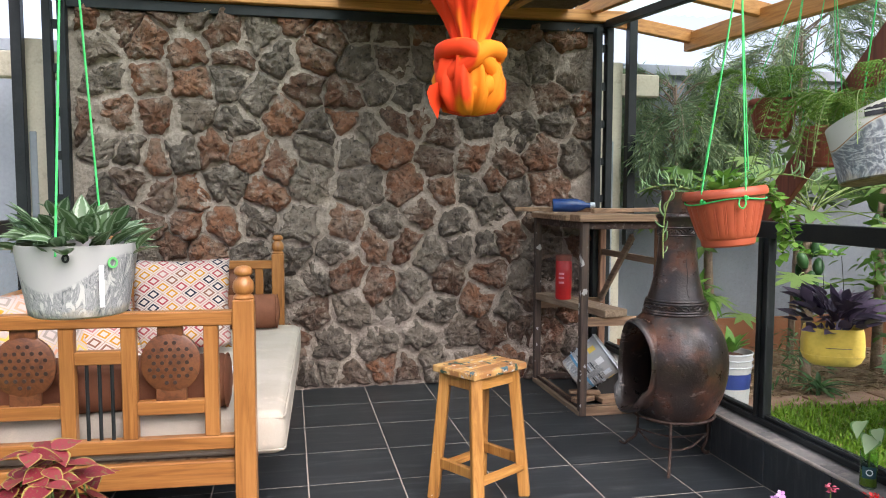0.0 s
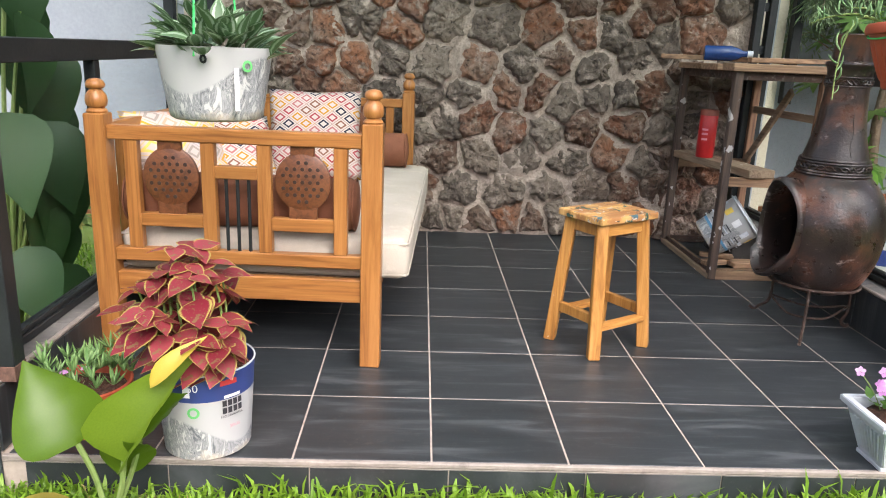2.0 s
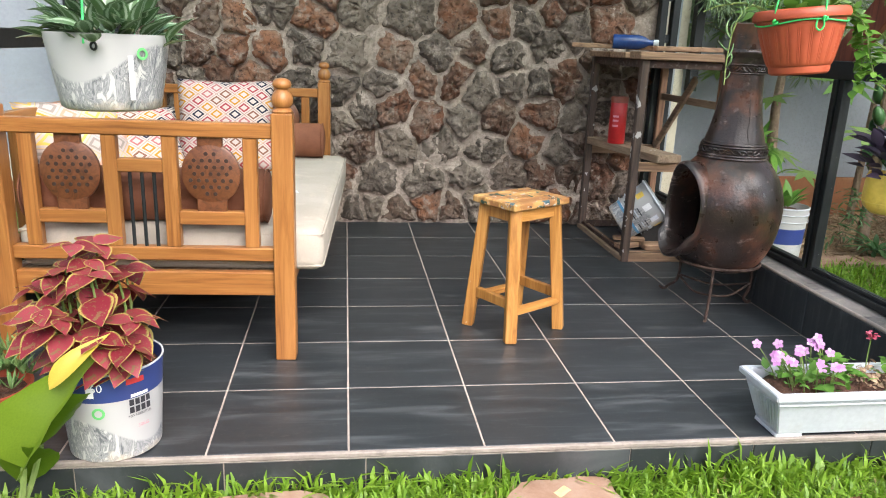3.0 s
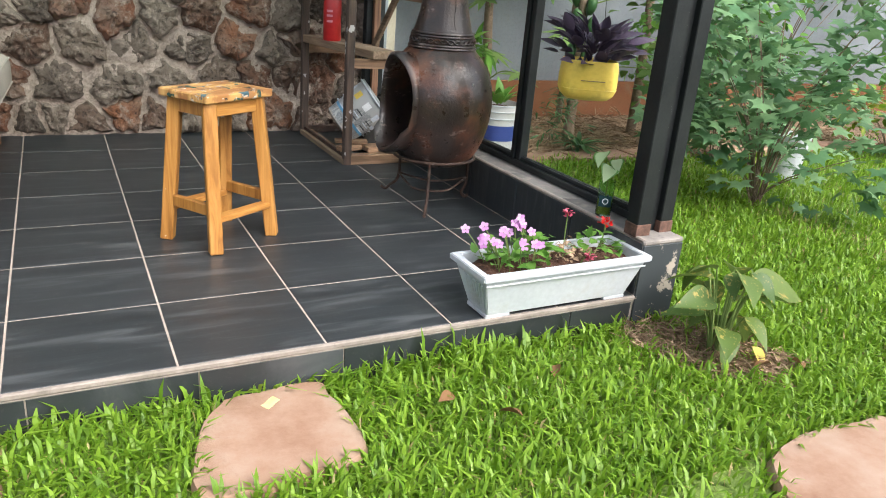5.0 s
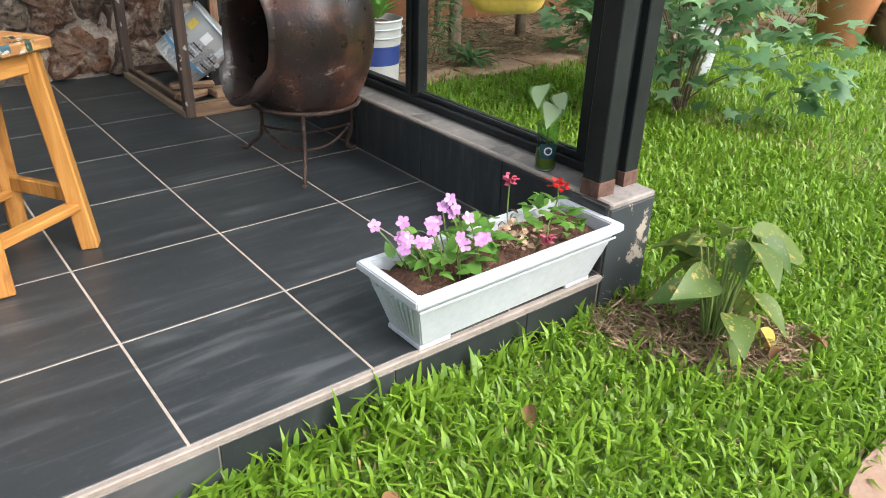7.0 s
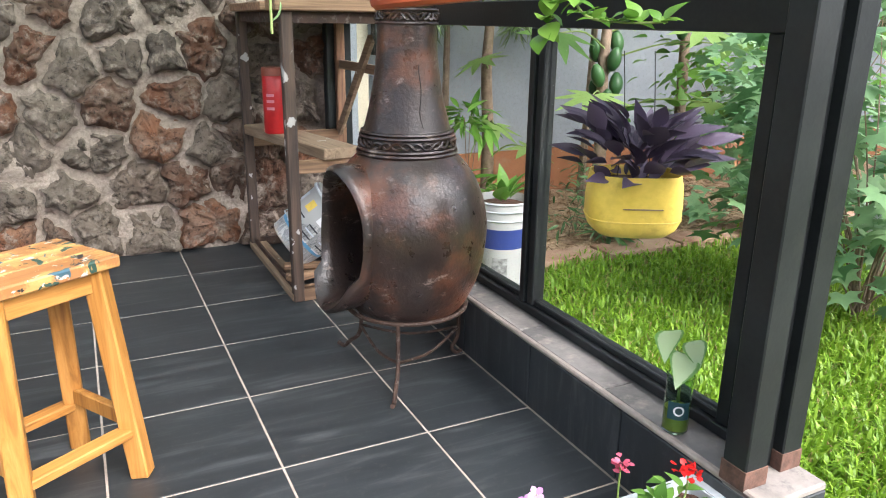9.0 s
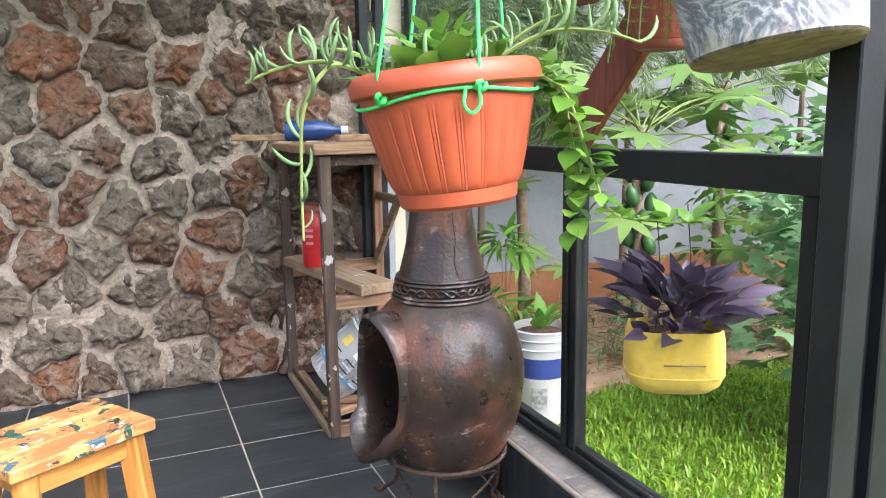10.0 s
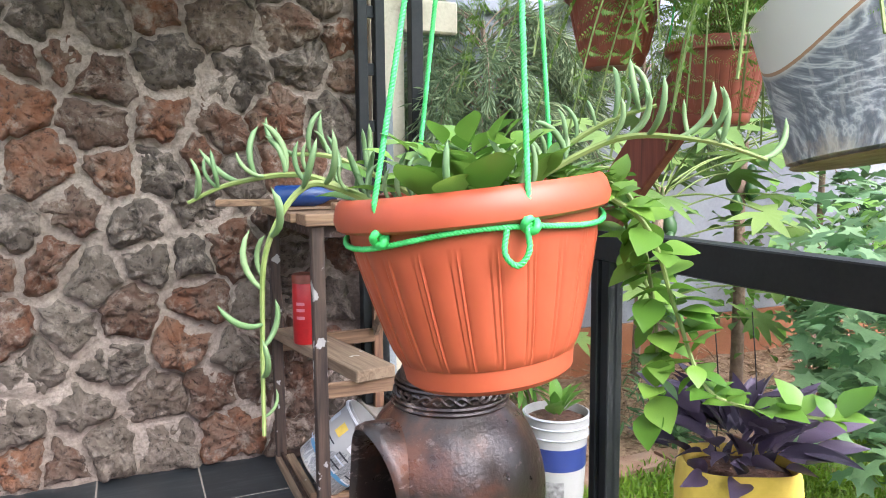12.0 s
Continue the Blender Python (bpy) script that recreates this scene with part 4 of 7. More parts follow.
def build_rack():
    rk = thing("iron_rack", pose(0, 0, 0), "rusty angle-iron rack with old wooden shelves beside the stone wall", "rack")
    x0, x1, y0, y1 = 1.545, 2.0, 1.91, 2.69
    for x in (x0, x1):
        for y in (y0, y1):
            b = box(x - 0.021, x + 0.021, y - 0.021, y + 0.021, 0, 1.1, 0.003)
            part("upright", b, POST_WOOD if x == x0 else OLD_WOOD_Z, rk, "dark paint-splashed wooden upright" if x == x0 else "bare brown wooden upright")
    for z in (0.03, 1.08):
        for y in (y0, y1):
            part("crossbar", box(x0, x1, y - 0.006, y + 0.006, z - 0.02, z + 0.02, 0.001), RUST, rk)
        for x in (x0, x1):
            part("crossbar", box(x - 0.006, x + 0.006, y0, y1, z - 0.02, z + 0.02, 0.001), RUST, rk)
    part("crossbar", box(x0, x1, y0 - 0.004, y0 + 0.02, 0.51, 0.56, 0.002), OLD_WOOD_X, rk, "old wooden crossbar")
    part("crossbar", box(x1 - 0.01, x1 + 0.01, y0, y1, 0.85, 0.89, 0.002), OLD_WOOD, rk)
    part("shelf_board", box(-0.075, 0.075, -0.4, 0.4, -0.022, 0.022, 0.004), OLD_WOOD, rk, "thick weathered shelf plank", m=pose(1.665, 2.28, 0.583, 0, 0, 10))
    part("crossbar", box(x0, x1, y1 - 0.02, y1 + 0.004, 0.5, 0.56, 0.002), OLD_WOOD_X, rk, "old wooden crossbar")
    part("top_board", box(1.50, 2.02, 1.87, 2.02, 1.102, 1.142, 0.004), OLD_WOOD_X, rk, "worn wooden top board")
    part("top_board", box(1.49, 2.02, 2.06, 2.30, 1.102, 1.135, 0.004), OLD_WOOD_X, rk, "worn wooden top board")
    part("top_board", box(1.50, 2.02, 2.34, 2.70, 1.102, 1.135, 0.004), OLD_WOOD_X, rk, "worn wooden top board")
    part("brace", beam((1.98, 2.66, 0.55), (1.98, 2.2, 1.0), 0.02, 0.045, 0.002), OLD_WOOD, rk, "thin diagonal batten")
    part("foot_board", box(1.52, 1.60, 1.9, 2.7, 0.0, 0.03, 0.003), OLD_WOOD, rk, "foot plank on the floor")
    part("foot_board", box(1.56, 2.02, 1.89, 1.95, 0.0, 0.05, 0.003), OLD_WOOD_X, rk, "foot plank on the floor")


build_rack()

# ---- pots, pails and their plants ----
TERRA_PLASTIC = plain("terracotta_plastic", (0.37, 0.066, 0.028), (0.43, 0.085, 0.036), 5, 0.5, 0.08, fine=30)
BROWN_PLASTIC = plain("brown_plastic", (0.22, 0.055, 0.03), (0.28, 0.075, 0.045), 5, 0.5, 0.08)
WHITE_PLASTIC = plain("white_plastic", (0.48, 0.52, 0.55), (0.55, 0.58, 0.61), 4, 0.4, 0.06, dirt=(0.44, 0.44, 0.42))
YELLOW_PLASTIC = plain("yellow_jerrycan", (0.72, 0.5, 0.06), (0.78, 0.58, 0.12), 5, 0.45, 0.15, dirt=(0.42, 0.25, 0.04))
GREEN_ROPE = plain("green_rope", (0.03, 0.5, 0.1), (0.08, 0.66, 0.2), 40, 0.55, 0.3)
EARTH = plain("potting_soil", (0.05, 0.022, 0.013), (0.13, 0.06, 0.035), 40, 0.95, 0.9, distance=0.02)
STEM = plain("green_stem", (0.12, 0.2, 0.04), (0.2, 0.26, 0.08), 20, 0.6, 0.2)
BARK = plain("grey_bark", (0.16, 0.11, 0.075), (0.3, 0.22, 0.16), 14, 0.9, 0.7, distance=0.01)
STRAW = plain("straw_mulch", (0.2, 0.12, 0.07), (0.42, 0.3, 0.19), 30, 0.95, 0.7, distance=0.02)
L_COLEUS = foliage("coleus_leaf", (0.2, 0.016, 0.028), (0.31, 0.045, 0.06), tip=(0.17, 0.1, 0.04), rough=0.5, glow=0.2, edge=((0.42, 0.36, 0.09), 0.8, 1.0))
L_LIME = foliage("lime_leaf", (0.15, 0.3, 0.02), (0.3, 0.42, 0.05), tip=(0.42, 0.44, 0.06), rough=0.3, glow=0.35)
L_ARROW = foliage("arrow_leaf", (0.1, 0.19, 0.012), (0.18, 0.28, 0.022), rough=0.32, glow=0.4)
L_GREEN = foliage("green_leaf", (0.08, 0.21, 0.03), (0.2, 0.4, 0.07), rough=0.4)
L_DARK = foliage("dark_leaf", (0.04, 0.11, 0.035), (0.1, 0.21, 0.07), rough=0.4, glow=0.25)
L_BLUE = foliage("feathery_leaf", (0.13, 0.2, 0.11), (0.26, 0.33, 0.16), rough=0.6, glow=0.3)
L_PURPLE = foliage("purple_leaf", (0.036, 0.028, 0.046), (0.12, 0.088, 0.145), rough=0.45, glow=0.15)
L_STRIPE = foliage("striped_leaf", (0.06, 0.13, 0.05), (0.1, 0.18, 0.07), rough=0.35, glow=0.2, edge=((0.32, 0.42, 0.29), 0.4, 0.7))
L_SUCC = foliage("succulent_leaf", (0.13, 0.26, 0.08), (0.25, 0.38, 0.14), rough=0.45, glow=0.2)
L_FERN = foliage("fern_leaf", (0.1, 0.22, 0.03), (0.24, 0.38, 0.07), rough=0.5, glow=0.4)
L_PALE = foliage("syngonium_leaf", (0.42, 0.56, 0.3), (0.52, 0.64, 0.4), rough=0.4, glow=0.35, edge=((0.1, 0.26, 0.05), 0.75, 1.0))
L_WILT = foliage("mottled_leaf", (0.075, 0.15, 0.03), (0.18, 0.25, 0.06), tip=(0.45, 0.36, 0.1), rough=0.45)
L_YELLOW = foliage("yellowed_leaf", (0.6, 0.45, 0.06), (0.7, 0.55, 0.15), rough=0.4)
PETAL_PINK = foliage("pink_petal", (0.55, 0.22, 0.55), (0.75, 0.45, 0.75), rough=0.5, glow=0.3)
PETAL_RED = foliage("red_petal", (0.55, 0.006, 0.006), (0.7, 0.02, 0.015), rough=0.5, glow=0.3)
PETAL_ROSE = foliage("rose_petal", (0.4, 0.05, 0.1), (0.55, 0.12, 0.18), rough=0.6, glow=0.2)

OVATE = leaf_template(1, 0.62, 6, 0.22, 0.25, 0.62)
HEART = leaf_template(1, 0.82, 7, 0.12, 0.15, 0.66)
LANCE = leaf_template(1, 0.2, 5, 0.35, 0.25, 0.6)
BLADE = leaf_template(1, 0.1, 4, 0.3, 0.45, 0.65)
FINGER = leaf_template(1, 0.17, 5, 0.9, -0.5, 0.5)
PETAL = leaf_template(1, 0.78, 4, 0.06, 0.15, 0.38)
PALM = lobed_template(7, 0.6, 300)
PALM5 = lobed_template(5, 0.42, 280)


def soil_disc(r, z, parent):
    bm = lathe([(0.0, z + 0.004), (r * 0.4, z + 0.008), (r * 0.8, z + 0.002), (r, z - 0.004)], 24, wobble=lambda a, zz: 1)
    for v in bm.verts:
        v.co.z += 0.006 * noise.noise(v.co * 40)
    part("soil", bm, EARTH, parent, "dark soil")


def dome_leaves(n, centre, radii, size, up=0.4, seed=1, low=-0.2, spread=0.25):
    """Leaf poses over a rounded crown."""
    r = random.Random(seed)
    out = []
    for k in range(n):
        a = r.uniform(0, TAU)
        e = math.asin(r.uniform(low, 1))
        q = r.uniform(0.55, 1.0)
        d = Vector((math.cos(a) * math.cos(e), math.sin(a) * math.cos(e), math.sin(e)))
        p = Vector(centre) + Vector((d.x * radii[0], d.y * radii[1], d.z * radii[2])) * q
        w = (Vector((d.x, d.y, d.z * 0.3 + up)) + Vector((r.uniform(-1, 1), r.uniform(-1, 1), r.uniform(-1, 1))) * spread)
        out.append(aim(p, w, size * r.uniform(0.7, 1.25), r.uniform(-0.5, 0.5)))
    return out


def paint_pail_material(name, band=None, clear=None, swirl=False, print_colour=(0.1, 0.12, 0.16)):
    """White printed plastic: a coloured band, and a worn see-through part below a sloping line."""
    n = Nodes(name)
    sep = n.add("ShaderNodeSeparateXYZ", Vector=n.coord)
    ang = n.math("ARCTAN2", sep.outputs[1], sep.outputs[0])
    z = sep.outputs[2]
    c = n.mix(n.noise(6, 5), (0.38, 0.38, 0.375), (0.46, 0.46, 0.455))
    if clear is not None:
        line = n.math("ADD", n.math("MULTIPLY", n.math("SINE", n.math("ADD", n.math("MULTIPLY", ang, 2.0), clear[1])), clear[2]), clear[0])
        mask = n.ramp(n.math("MULTIPLY", n.math("SUBTRACT", line, z), 120.0), (0.0, 0.0), (1.0, 1.0))
        scratch = n.noise(2.2 if swirl else 3, 6, 0.6, n.stretch(5, 5, 4) if swirl else n.stretch(16, 16, 5), 5.0 if swirl else 1.5)
        if swirl:
            streak = n.noise(1.1, 5, 0.55, n.stretch(3.2, 3.2, 5), 3.4)
            fold = n.math("PINGPONG", n.math("MULTIPLY", streak, 8.0), 0.5)
            worn = n.ramp(fold, (0.02, (0.46, 0.48, 0.5)), (0.12, (0.3, 0.325, 0.355)), (0.28, (0.17, 0.19, 0.22)), (0.48, (0.12, 0.136, 0.16)))
            worn = n.mix(n.ramp(n.noise(3, 5, 0.7, n.stretch(30, 30, 6)), (0.52, 0.0), (0.7, 0.7)), worn, (0.42, 0.42, 0.41))
            edge_line = n.math("COMPARE", n.math("SUBTRACT", line, z), 0.0, 0.0022)
            c = n.mix(edge_line, n.mix(n.noise(7, 5), (0.56, 0.55, 0.52), (0.66, 0.65, 0.62)), (0.36, 0.2, 0.11))
        else:
            worn = n.ramp(scratch, (0.36, (0.11, 0.12, 0.13)), (0.46, (0.36, 0.36, 0.36)), (0.52, (0.18, 0.19, 0.2)), (0.6, (0.5, 0.5, 0.48)))
        c = n.mix(mask, c, worn)
    if band:
        z0, z1, colour = band
        on = n.math("MULTIPLY", n.math("GREATER_THAN", z, z0), n.math("LESS_THAN", z, z1))
        c = n.mix(on, c, colour)
    dirt = n.ramp(n.math("ADD", n.math("MULTIPLY", z, -7.0), n.math("MULTIPLY", n.noise(22, 6, 0.7), 1.0)), (0.35, 0.0), (0.55, 0.75))
    c = n.mix(dirt, c, (0.5, 0.42, 0.33))
    n.bump(n.noise(30, 4), 0.1, 0.003)
    return n.out(c, 0.42, 0.0, 0.5)


def pail_body(r0, r1, h, wall=0.003, bumpy=0.0):
    prof = [(0.0, 0.004), (r0 - 0.01, 0.0), (r0, 0.006)]
    prof += [(r0 + (r1 - r0) * k / 8, 0.006 + (h - 0.006) * k / 8) for k in range(1, 9)]
    prof += [(r1 - wall, h), (r0 - wall, 0.02), (0.0, 0.02)]
    return lathe(prof, 48, wobble=(lambda a, z: 1 + bumpy * math.sin(3 * a + 8 * z)) if bumpy else None)


def curved_text(text, size, r, z, a0, material, parent, name="lettering"):
    """Words laid on a round wall of radius r, centred at angle a0 (radians)."""
    cu = bpy.data.curves.new("lettering", "FONT")
    cu.body, cu.size, cu.align_x, cu.resolution_u = text, size, "CENTER", 2
    tmp = bpy.data.objects.new("tmp", cu)
    me = bpy.data.meshes.new_from_object(tmp)
    bpy.data.objects.remove(tmp)
    for v in me.vertices:
        a = a0 + v.co.x / r
        v.co = Vector((r * math.cos(a), r * math.sin(a), z + v.co.y))
    part(name, clad(me, material), None, parent, "printed words")


def curved_bar(w, h, r, z, a0, material, parent, name="printed_bar"):
    bm = bmesh.new()
    top = [bm.verts.new((r * math.cos(a0 + (k / 8 - 0.5) * w / r), r * math.sin(a0 + (k / 8 - 0.5) * w / r), z + h)) for k in range(9)]
    low = [bm.verts.new((r * math.cos(a0 + (k / 8 - 0.5) * w / r), r * math.sin(a0 + (k / 8 - 0.5) * w / r), z)) for k in range(9)]
    for k in range(8):
        bm.faces.new((low[k], low[k + 1], top[k + 1], top[k]))
    part(name, bm, material, parent)


def curved_disc(rad, hole, r, z, a0, material, parent, name="printed_ring"):
    bm = bmesh.new()
    def at(q, k):
        a = a0 + q * math.cos(TAU * k / 24) / r
        return bm.verts.new((r * math.cos(a), r * math.sin(a), z + q * math.sin(TAU * k / 24)))
    o = [at(rad, k) for k in range(24)]
    i = [at(hole, k) for k in range(24)]
    for k in range(24):
        bm.faces.new((o[k], o[(k + 1) % 24], i[(k + 1) % 24], i[k]))
    part(name, bm, material, parent)


INK = plain("dark_ink", (0.02, 0.02, 0.025), (0.03, 0.03, 0.04), 20, 0.5, 0.02)
INK_GREEN = plain("green_ink", (0.1, 0.45, 0.12), (0.14, 0.5, 0.16), 20, 0.5, 0.02)
INK_RED = plain("red_ink", (0.5, 0.03, 0.03), (0.55, 0.05, 0.05), 20, 0.5, 0.02)
INK_PINK = plain("pink_ink", (0.6, 0.2, 0.25), (0.65, 0.25, 0.3), 20, 0.5, 0.02)
INK_WHITE = plain("white_ink", (0.75, 0.75, 0.75), (0.8, 0.8, 0.8), 20, 0.5, 0.02)

# coleus in a paint pail
pail = thing("coleus_pot", pose(-0.662, 0.098, 0), "red coleus with lime-edged leaves growing in a printed white paint pail", "potted plant")
part("pail", pail_body(0.122, 0.14, 0.268), paint_pail_material("printed_pail", (0.188, 0.266, (0.03, 0.05, 0.18)), (0.09, 5.65, 0.045)), pail, "white paint pail with a blue band", 50)
part("rim", tube([(0.139 * math.cos(TAU * k / 48), 0.139 * math.sin(TAU * k / 48), 0.268) for k in range(48)], 0.003, 6, closed=True), WHITE_PLASTIC, pail)
soil_disc(0.132, 0.235, pail)
FACE = math.atan2(-1.9, 0.62)
for w, h, z, da, m in ((0.05, 0.016, 0.232, 0.42, INK_RED), (0.02, 0.03, 0.205, -0.42, INK_WHITE), (0.05, 0.009, 0.192, 0.5, INK_WHITE)):
    curved_bar(w, h, 0.1385 if z > 0.2 else 0.1365, z, FACE + da, m, pail)
for z in (0.168, 0.146):
    for k in range(4):
        curved_bar(0.0125, 0.018, 0.1367, z, FACE + 0.5 + (k - 1.5) * 0.118, INK, pail)
curved_text("NO HARMFUL", 0.011, 0.135, 0.133, FACE + 0.5, INK, pail)
curved_text("30KG", 0.014, 0.134, 0.098, FACE + 0.55, INK_PINK, pail)
curved_text("60", 0.034, 0.1395, 0.222, FACE - 0.3, INK_WHITE, pail)
curved_disc(0.017, 0.010, 0.1355, 0.158, FACE - 0.3, INK_GREEN, pail)
r = random.Random(3)
mats = []
for k in range(24):
    a, lean = r.uniform(0, TAU), r.uniform(0.02, 0.21)
    top = Vector((lean * math.cos(a) - 0.03, lean * math.sin(a), 0.62 - lean * 1.0 + r.uniform(-0.05, 0.03)))
    base = Vector((0.04 * math.cos(a), 0.04 * math.sin(a), 0.235))
    line = smooth_line([base, base.lerp(top, 0.5) + Vector((0.02 * math.cos(a), 0.02 * math.sin(a), 0)), top], 4)
    part("stem", tube(line, 0.005, 6, taper=0.6), STEM, pail)
    for t in (1.0, 0.8, 0.6, 0.42):
        p = line[min(len(line) - 1, int(t * (len(line) - 1)))]
        for q in range(4 if t == 1.0 else 2):
            b = a + q * (TAU / 4 if t == 1.0 else math.pi) + t * 4
            mats.append(aim(p, (math.cos(b), math.sin(b), r.uniform(-0.35, 0.2) if t == 1.0 else r.uniform(-0.9, -0.25)), r.uniform(0.075, 0.115) * (0.8 if t == 1.0 else 1.0), r.uniform(-0.3, 0.3)))
leaves(pail, leaf_mesh(HEART, L_COLEUS), mats)

# terracotta pot with moss rose
mr = thing("moss_rose_pot", pose(-1.04, 0.165, 0), "small terracotta pot with trailing moss rose", "potted plant")
part("pot", lathe([(0.0, 0.0), (0.085, 0.0), (0.12, 0.12), (0.13, 0.122), (0.134, 0.15), (0.125, 0.152), (0.115, 0.125), (0.0, 0.12)], 32), TERRA_PLASTIC, mr)
soil_disc(0.115, 0.13, mr)
mats = []
for k in range(46):
    a, q = r.uniform(0, TAU), r.uniform(0.02, 0.14)
    c = Vector((q * math.cos(a), q * math.sin(a), 0.15 + r.uniform(0, 0.08)))
    for j in range(11):
        b = r.uniform(0, TAU)
        mats.append(aim(c, (math.cos(b), math.sin(b), r.uniform(0.1, 1.2)), r.uniform(0.03, 0.055)))
part("foliage", clad(scatter(FINGER, mats), L_SUCC), None, mr, "needle-like green leaves")
for k in range(3):
    part("flower", clad(scatter(PETAL, [aim((0.05 * k - 0.08, -0.09 + 0.03 * k, 0.2), (math.cos(j), math.sin(j), 0.5), 0.018) for j in range(6)]), PETAL_PINK), None, mr, "small pink flower")

# broad-leaved plant at the step
bl = thing("broad_leaf_plant", pose(-0.86, -0.15, GZ), "young plant with large glossy yellow-green leaves", "plant")
for (bx, by, bz), way, size, wid, roll in (((-0.064, 0.0, 0.25), (-0.4, 0.02, 0.7), 0.25, 0.26, -1.0), ((0.05, 0.0, 0.2), (0.42, 0.02, 0.9), 0.34, 0.2, 1.0), ((0.03, 0.03, 0.13), (0.25, -0.1, 0.75), 0.17, 0.17, -0.9), ((0.08, 0.04, 0.24), (0.4, 0.1, 0.6), 0.2, 0.15, -1.2)):
    base = Vector((bx, by, bz))
    part("stalk", tube(smooth_line([(0, 0, 0), base * 0.55 + Vector((0.01, 0, 0.01)), base], 4), 0.008, 6), STEM, bl)
    part("leaf", leaf_mesh(leaf_template(1, 0.85, 14, 0.75, 0.3, 0.7, 0.016), L_ARROW), None, bl, m=aim(base, way, size, roll, wid))
part("leaf", leaf_mesh(leaf_template(1, 0.4, 8, 0.6, 0.5, 0.55), L_YELLOW), None, bl, "yellowed curling leaf tip", m=aim((0.13, 0.005, 0.41), (0.6, 0.0, 0.85), 0.17, 1.1, 0.13))
part("leaf", leaf_mesh(leaf_template(1, 0.6, 8, 0.4, 0.5, 0.55), L_YELLOW), None, bl, "yellowed drooping leaf", m=aim((-0.06, -0.04, 0.1), (-0.9, -0.2, 0.25), 0.22, 0.7))


# ---- window box with flowers ----
def flower_box():
    fb = thing("window_box", pose(1.595, 0.058, 0, 0, 0, 0.5), "white ribbed plastic window box with pink and red flowers", "planter")
    bm = bmesh.new()
    lo = [(-0.275, -0.062), (0.275, -0.062), (0.275, 0.062), (-0.275, 0.062)]
    hi = [(-0.315, -0.098), (0.315, -0.098), (0.315, 0.098), (-0.315, 0.098)]
    rim = [(-0.33, -0.113), (0.33, -0.113), (0.33, 0.113), (-0.33, 0.113)]
    inn = [(-0.305, -0.09), (0.305, -0.09), (0.305, 0.09), (-0.305, 0.09)]
    rows = [[bm.verts.new((x, y, z)) for x, y in s] for s, z in ((lo, 0.012), (hi, 0.145), (rim, 0.148), (rim, 0.168), (inn, 0.168), (inn, 0.12))]
    for p, q in zip(rows, rows[1:]):
        for k in range(4):
            bm.faces.new((p[k], p[(k + 1) % 4], q[(k + 1) % 4], q[k]))
    bm.faces.new(rows[0][::-1])
    bmesh.ops.bevel(bm, geom=[e for e in bm.edges if not e.is_boundary], offset=0.003, segments=2, affect="EDGES")
    part("box", bm, WHITE_PLASTIC, fb)
    for x in (-0.235, 0.235):
        part("foot", box(x - 0.045, x + 0.045, -0.062, 0.062, 0, 0.014, 0.003), WHITE_PLASTIC, fb)
    for k in range(9):
        y = -0.05 + 0.0125 * k
        for s in (-1, 1):
            part("rib", beam((s * 0.2805, y * 0.9, 0.03), (s * 0.3125, y * 1.4, 0.125), 0.005, 0.008, 0.001), WHITE_PLASTIC, fb)
    part("moulding", box(-0.314, 0.314, -0.1035, -0.0985, 0.128, 0.133, 0.001), WHITE_PLASTIC, fb)
    soil = grid_sheet(-0.304, 0.304, -0.089, 0.089, 0.012, lambda x, y: 0.138 + 0.012 * noise.noise((x * 12, y * 12, 1)) + 0.01 * noise.noise((x * 45, y * 45, 2)))
    part("soil", soil, EARTH, fb, "crumbly red-brown soil", 180)
    rr = random.Random(11)
    small = leaf_mesh(OVATE, L_GREEN)
    pink = [aim((0, 0, 0), (math.cos(TAU * j / 5 + 0.2), math.sin(TAU * j / 5 + 0.2), 0.25), 0.0165) for j in range(5)]
    pink_me = clad(scatter(PETAL, pink), PETAL_PINK)
    ball = [aim((0, 0, 0), dome, 0.016) for dome in [(rr.uniform(-1, 1), rr.uniform(-1, 1), rr.uniform(-0.2, 1)) for _ in range(34)]]
    red_me = clad(scatter(PETAL, [Matrix.Translation((rr.uniform(-0.02, 0.02), rr.uniform(-0.02, 0.02), rr.uniform(-0.006, 0.016))) @ m for m in ball]), PETAL_RED)
    rose_me = clad(scatter(PETAL, [Matrix.Translation((rr.uniform(-0.012, 0.012), rr.uniform(-0.012, 0.012), rr.uniform(-0.012, 0.012))) @ m for m in ball[:24]]), PETAL_ROSE)
    for k in range(22):
        x, y = rr.uniform(-0.26, -0.07), rr.uniform(-0.075, 0.075)
        h = rr.uniform(0.07, 0.145)
        top = Vector((x * 1.12 + rr.uniform(-0.02, 0.02), y * 1.4, 0.14 + h))
        part("stem", tube(smooth_line([(x * 0.9, y * 0.7, 0.13), (x, y, 0.14 + h * 0.5), top], 3), 0.0018, 5), STEM, fb)
        part("flower", pink_me, None, fb, "pale pink open flower", m=Matrix.Translation(top) @ pose(0, 0, 0, rr.uniform(25, 75), rr.uniform(-35, 15), rr.uniform(-30, 10)))
    leaf_m = [aim((rr.uniform(-0.27, 0.0), rr.uniform(-0.085, 0.085), 0.15 + rr.uniform(0, 0.075)), (rr.uniform(-1, 1), rr.uniform(-1, 0.6), rr.uniform(-0.1, 0.7)), rr.uniform(0.03, 0.055), rr.uniform(-0.4, 0.4)) for _ in range(85)]
